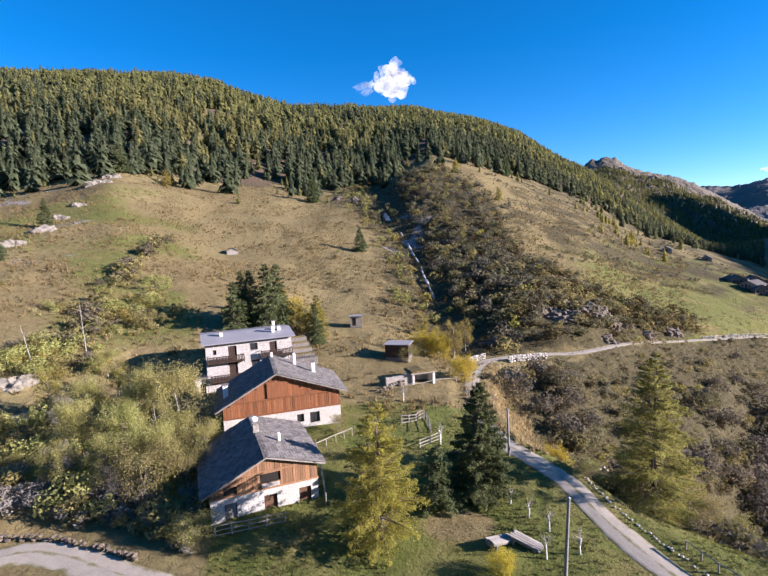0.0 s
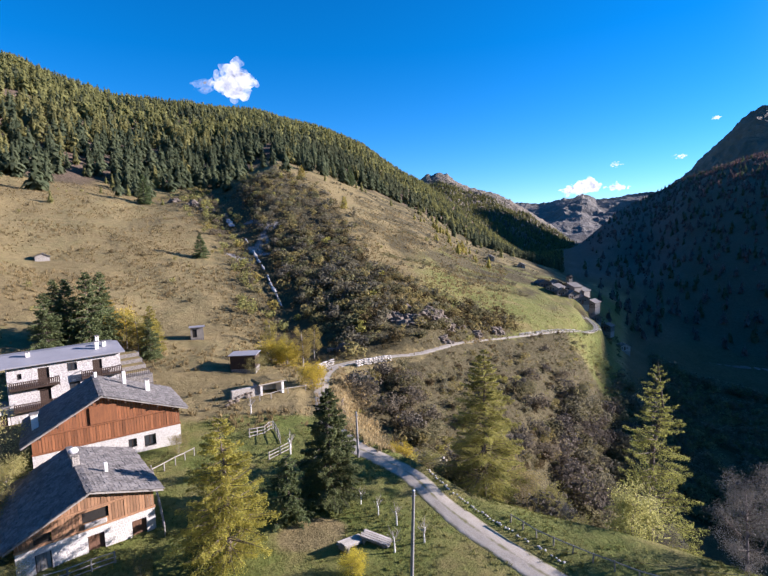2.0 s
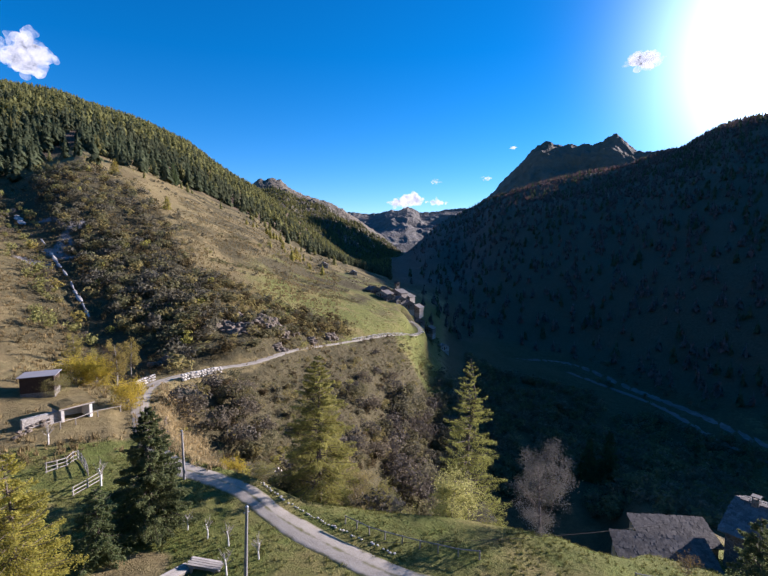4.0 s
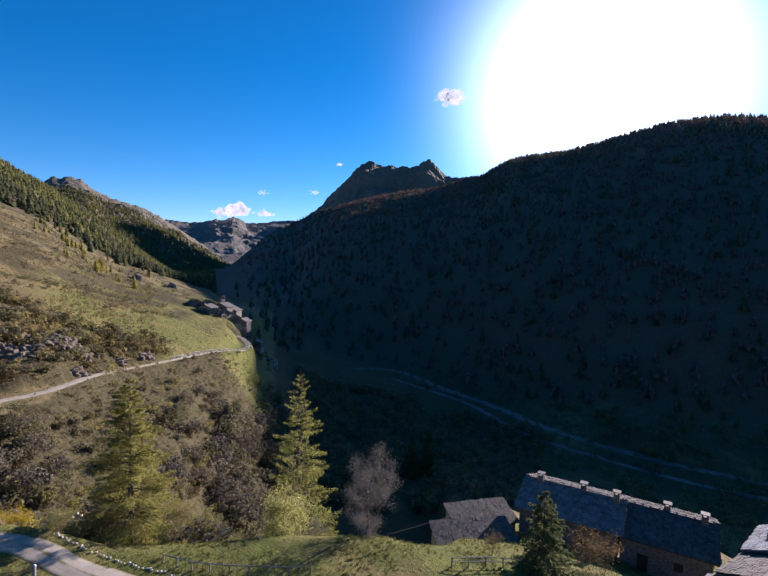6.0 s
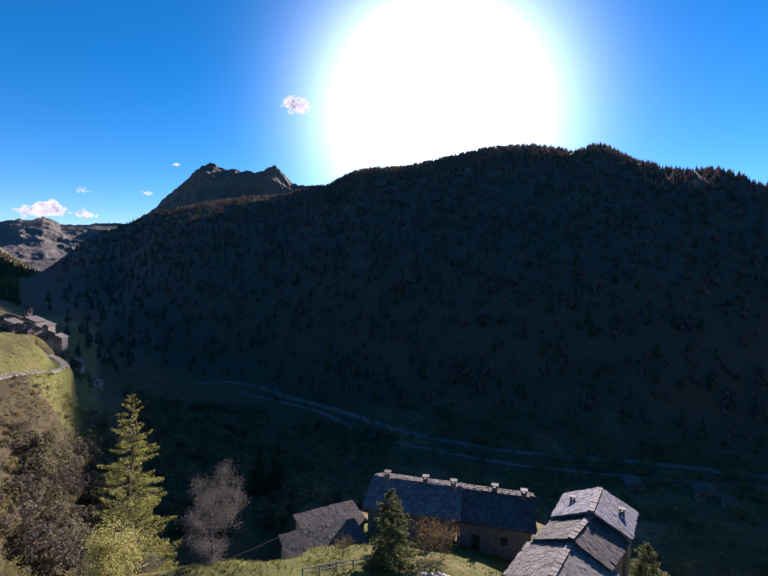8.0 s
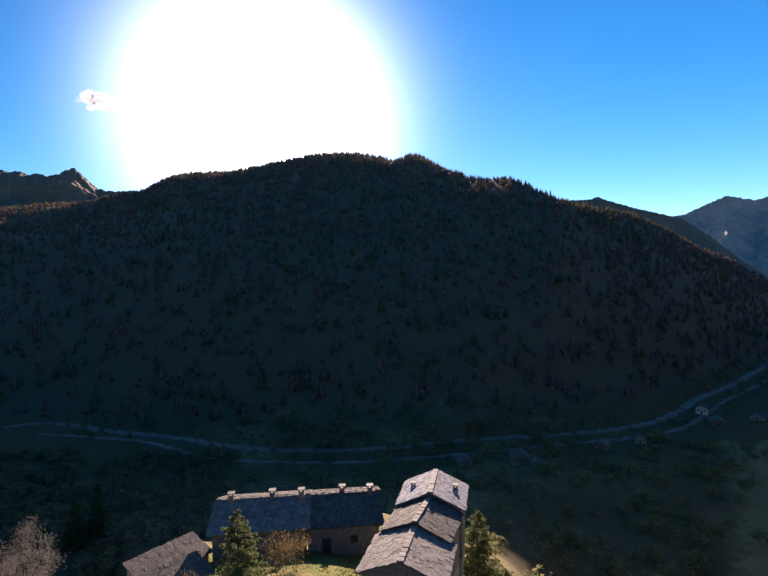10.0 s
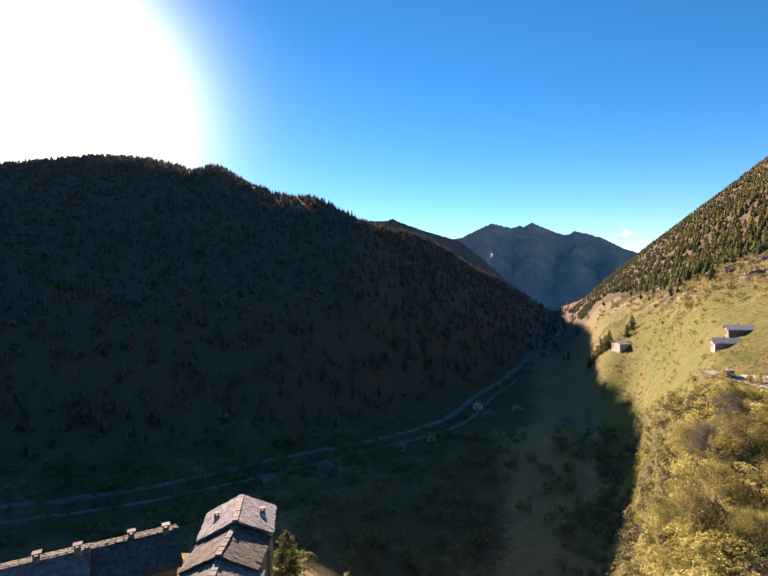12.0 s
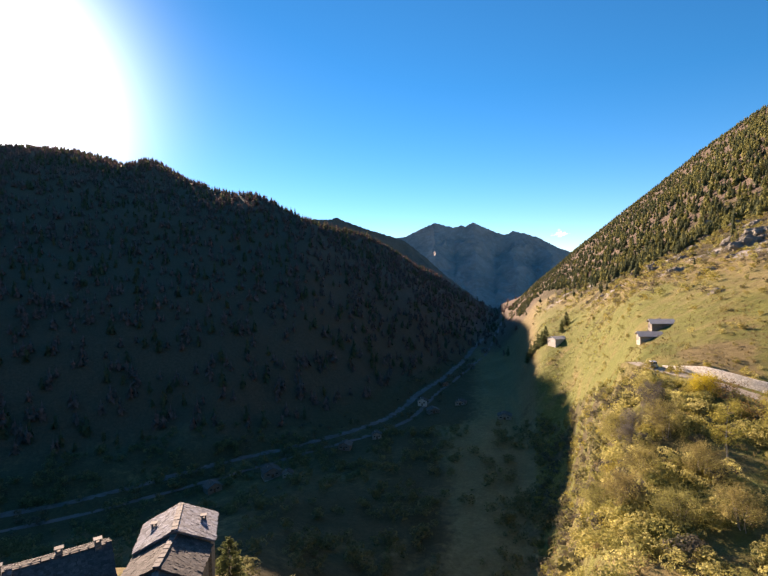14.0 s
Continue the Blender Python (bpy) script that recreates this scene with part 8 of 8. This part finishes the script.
# wood stacks and young fruit trees on the meadow
def board_stack(az, d, turn, label):
    p = place(az, d)
    o = thing("board_stack", Matrix.Translation(p) @ Matrix.Rotation(radians(turn), 4, "Z") @ Matrix.Rotation(radians(12), 4, "Y"), label, "board stack")
    for k in range(3):
        for j in range(4):
            part("board", box(-1.3 + random.uniform(-0.1, 0.1), -0.55 + j * 0.28, 0.25 + k * 0.09, 1.3 + random.uniform(-0.1, 0.1), -0.55 + j * 0.28 + 0.24, 0.25 + k * 0.09 + 0.05), M_GREYWOOD, o)
    for x in (-0.9, 0.9):
        part("bearer", box(x - 0.08, -0.6, -0.2, x + 0.08, 0.62, 0.25), M_GREYWOOD, o)


board_stack(13.0, 39.6, 30, "stack of weathered grey boards lying on the grass")
board_stack(16.0, 39.9, -35, "tilted stack of grey boards beside another")


def sapling(name="fruit_sapling"):
    r = random.Random(5)
    o = thing(name, Matrix.Identity(4), "young fruit tree with a whitewashed stem on the meadow", "sapling", "saplings on the meadow")
    part("stem", add_rod(add_rod(bmesh.new(), (0, 0, -0.2), (0.06, 0, 0.8), 0.07, 0.055, 7), (0.06, 0, 0.8), (0.02, 0.1, 1.3), 0.055, 0.04, 7), M_PLASTER, o)
    bm = bmesh.new()
    for k in range(9):
        a = r.uniform(0, 6.28)
        b = Vector((0.03, 0.05, r.uniform(0.8, 1.3)))
        e = b + Vector((0.5 * math.cos(a), 0.5 * math.sin(a), r.uniform(0.3, 0.8)))
        add_rod(bm, b, e, 0.022, 0.01, 4)
        add_rod(bm, b.lerp(e, 0.6), b.lerp(e, 0.6) + Vector((r.uniform(-0.3, 0.3), r.uniform(-0.3, 0.3), 0.4)), 0.012, 0.006, 3)
    part("branching", bm, M_PALEBARK, o)
    return o


first = stand(sapling(), 14.3, 46.0)
for az, d, s, t_ in ((16.4, 44.0, 1.1, 40), (18.7, 42.2, 1.15, 90), (22.1, 39.8, 1.2, 200), (18.4, 38.5, 1.2, 120), (1.8, 72, 1.5, 30), (6.1, 58, 1.6, 80)):
    again(first, az, d, s, t_)

# fallen trunks in the gorge
for k, (az, d, tn, L) in enumerate(((21.0, 71, 120, 7), (22.0, 70, 125, 8), (22.8, 69, 135, 6), (20.0, 74, 100, 5), (22.4, 72, 110, 7))):
    o = part("fallen_trunk", add_rod(bmesh.new(), (-L / 2, 0, 0), (L / 2, 0, 0), 0.16, 0.07, 7), M_PALEBARK)
    o.matrix_basis = Matrix.Translation(place(az, d, 0.5)) @ Matrix.Rotation(radians(tn), 4, "Z") @ Matrix.Rotation(radians(22), 4, "Y")
    tagged(o, "bleached fallen trunk lying in the gorge", "log")

# retaining wall over the mountain road, and the parked car
rw = curve([(152.2, 134.5), (153.4, 131.0), (156.5, 123.4), (160.4, 117), (166, 111)], 1.5)
bm = bmesh.new()
for k in range(len(rw) - 1):
    h0, h1 = (0.4 + 1.9 * min(1, q / 7) - 0.7 * min(1, max(0, q - 16) / 12) for q in (k, k + 1))
    (xa, ya), (xb, yb) = rw[k], rw[k + 1]
    dx, dy = xa / math.hypot(xa, ya) * 0.5, ya / math.hypot(xa, ya) * 0.5
    za, zb = ground(xa - dx * 5, ya - dy * 5) - 0.5, ground(xb - dx * 5, yb - dy * 5) - 0.5
    vs = [bm.verts.new(q) for q in ((xa, ya, za), (xb, yb, zb), (xb + dx, yb + dy, zb), (xa + dx, ya + dy, za), (xa, ya, za + 0.5 + h0), (xb, yb, zb + 0.5 + h1), (xb + dx, yb + dy, zb + 0.5 + h1), (xa + dx, ya + dy, za + 0.5 + h0))]
    for f in ((3, 2, 1, 0), (4, 5, 6, 7), (0, 1, 5, 4), (1, 2, 6, 5), (2, 3, 7, 6), (3, 0, 4, 7)):
        bm.faces.new([vs[i] for i in f])
bmesh.ops.remove_doubles(bm, verts=bm.verts, dist=0.001)
bmesh.ops.recalc_face_normals(bm, faces=bm.faces)
tagged(part("retaining_wall", bm, M_MASONRY), "bright pale retaining wall along the mountain road", "wall", kind="structure")

p = place(151.3, 134)
car = thing("parked_car", Matrix.Translation(p + Vector((0, 0, 0.1))) @ Matrix.Rotation(radians(-50), 4, "Z"), "small white car parked at the end of the mountain road", "car")
body = prism([(-1.9, 0.3), (1.9, 0.3), (1.9, 0.75), (1.75, 0.9), (0.9, 0.95), (-1.85, 0.95), (-1.9, 0.8)], -0.8, 0.8)
bmesh.ops.bevel(body, geom=body.edges[:], offset=0.06, segments=2, affect="EDGES")
part("body", body, M_CARPAINT, car)
cabin = prism([(0.85, 0.93), (-1.75, 0.93), (-1.45, 1.48), (0.2, 1.48)], -0.7, 0.7)
bmesh.ops.bevel(cabin, geom=cabin.edges[:], offset=0.05, segments=2, affect="EDGES")
part("glazing", cabin, M_GLASS, car)
part("car_roof", box(-1.45, -0.68, 1.46, 0.2, 0.68, 1.53, 0.03), M_CARPAINT, car)
for x in (-1.2, 1.2):
    for y in (-0.78, 0.78):
        wh = part("wheel", add_rod(bmesh.new(), (x, y - 0.1, 0.32), (x, y + 0.1, 0.32), 0.32, 0.32, 14), M_HOLE, car)
        part("rim", add_rod(bmesh.new(), (x, y - 0.12, 0.32), (x, y + 0.12, 0.32), 0.18, 0.18, 10), M_METAL, wh)

# bleached dead stems standing in the brush
def dead_stem(az, d, height, lean, seed):
    r = random.Random(seed)
    v, f = [], []
    line = [np.array((lean * height * u + r.uniform(-0.05, 0.05), 0.05 * height * u, height * u - 0.4)) for u in (0, 0.2, 0.4, 0.6, 0.8, 1.0)]
    tube(v, f, line, [0.09, 0.085, 0.075, 0.065, 0.05, 0.02], 7)
    for k in range(4):
        u = r.uniform(0.45, 0.9)
        b = line[0] + (line[-1] - line[0]) * u
        limb(v, f, b, b + np.array((r.uniform(-0.8, 0.8), r.uniform(-0.8, 0.8), r.uniform(0.2, 0.7))), 0.05, 0.012, 4)
    o = sheet_mesh("dead_tree", v, f, M_GREYWOOD)
    o.matrix_basis = Matrix.Translation(place(az, d))
    tagged(o, "bleached leaning dead trunk standing in the brush", "dead tree", "dead trunks in the brush")


for k, (az, d, h, lean) in enumerate(((-36.2, 92, 8.5, -0.22), (-31.9, 97, 10, -0.06), (-26.2, 62, 7, -0.05), (-31.6, 58, 4.5, -0.3), (-32.4, 60, 3.5, -0.5))):
    dead_stem(az, d, h, lean, k)

# ---- clouds ----
def cloud_material(thick):
    m, n, l, out = nodes_of("cloud vapour")
    geo = n.new("ShaderNodeNewGeometry")
    f = noise_node(n, l, geo.outputs["Position"], 0.016, 7.0, 0.72)
    mx = n.new("ShaderNodeEmission")  # own glow in place of sunlight scattered through the whole cloud
    l.new(mix_node(n, l, span(n, l, f, 0.4, 0.7), (0.60, 0.68, 0.80), (1.0, 1.0, 1.0)), mx.inputs["Color"])
    mx.inputs["Strength"].default_value = 0.5
    tr = n.new("ShaderNodeBsdfTransparent")
    m2 = n.new("ShaderNodeMixShader")
    fade = n.new("ShaderNodeMath")
    fade.operation = "MULTIPLY"
    fade.inputs[1].default_value = thick
    l.new(span(n, l, f, 0.36, 0.62), fade.inputs[0])
    l.new(fade.outputs[0], m2.inputs[0])
    l.new(tr.outputs[0], m2.inputs[1])
    l.new(mx.outputs[0], m2.inputs[2])
    l.new(m2.outputs[0], out.inputs["Surface"])
    return m


M_VAPOUR = {True: cloud_material(0.30), False: cloud_material(0.42)}


M_WISP = cloud_material(0.07)


def cloud(az, el, d, w, h, n, seed, material=None):
    r = random.Random(seed)
    bm = bmesh.new()
    c = way(az, el) * d + Vector((0, 0, Z0))
    right = Vector((math.cos(radians(az)), -math.sin(radians(az)), 0))
    for k in range(n):
        u = max(-1, min(1, r.gauss(0, 0.37)))
        v = r.gauss(0, 0.42) * (1 - abs(u) ** 1.5)
        s = h * (r.uniform(0.04, 0.15) if n > 200 else r.uniform(0.05, 0.2)) * (1.1 - 0.6 * abs(u))
        p = c + right * (u * w / 2) + Vector((0, 0, v * h / 2)) + way(az, 0) * r.uniform(-0.2, 0.2) * w
        bmesh.ops.create_icosphere(bm, subdivisions=3 if n > 200 else 2, radius=s, matrix=Matrix.Translation(p) @ Matrix.Diagonal((1.3, 1.3, 0.85, 1)))
    for v in bm.verts:
        v.co += Vector((noise.noise(v.co * 0.02), noise.noise(v.co * 0.02 + Vector((9, 0, 0))), noise.noise(v.co * 0.02 + Vector((0, 9, 0))))) * h * 0.16
    return tagged(part("cloud", bm, material or M_VAPOUR[n > 200], smooth=True), "small white fair-weather cloud", "cloud", kind="structure")


cloud(2.0, 16.4, 3200, 270, 190, 210, 1)
cloud(-1.3, 15.8, 3200, 170, 110, 26, 11, M_WISP)
cloud(40.2, 4.6, 4300, 260, 130, 170, 2)
cloud(38.6, 4.2, 4300, 170, 80, 90, 3)
cloud(43.2, 4.3, 4300, 230, 60, 90, 4)
cloud(43.1, 6.6, 4300, 120, 45, 40, 5)
cloud(48.8, 6.9, 4300, 140, 40, 30, 6)
cloud(51.6, 10.1, 4300, 80, 40, 24, 7)
cloud(64.2, 17.4, 3800, 240, 120, 150, 8)
cloud(142.7, 4.6, 4600, 170, 60, 60, 9)
lay_slates()
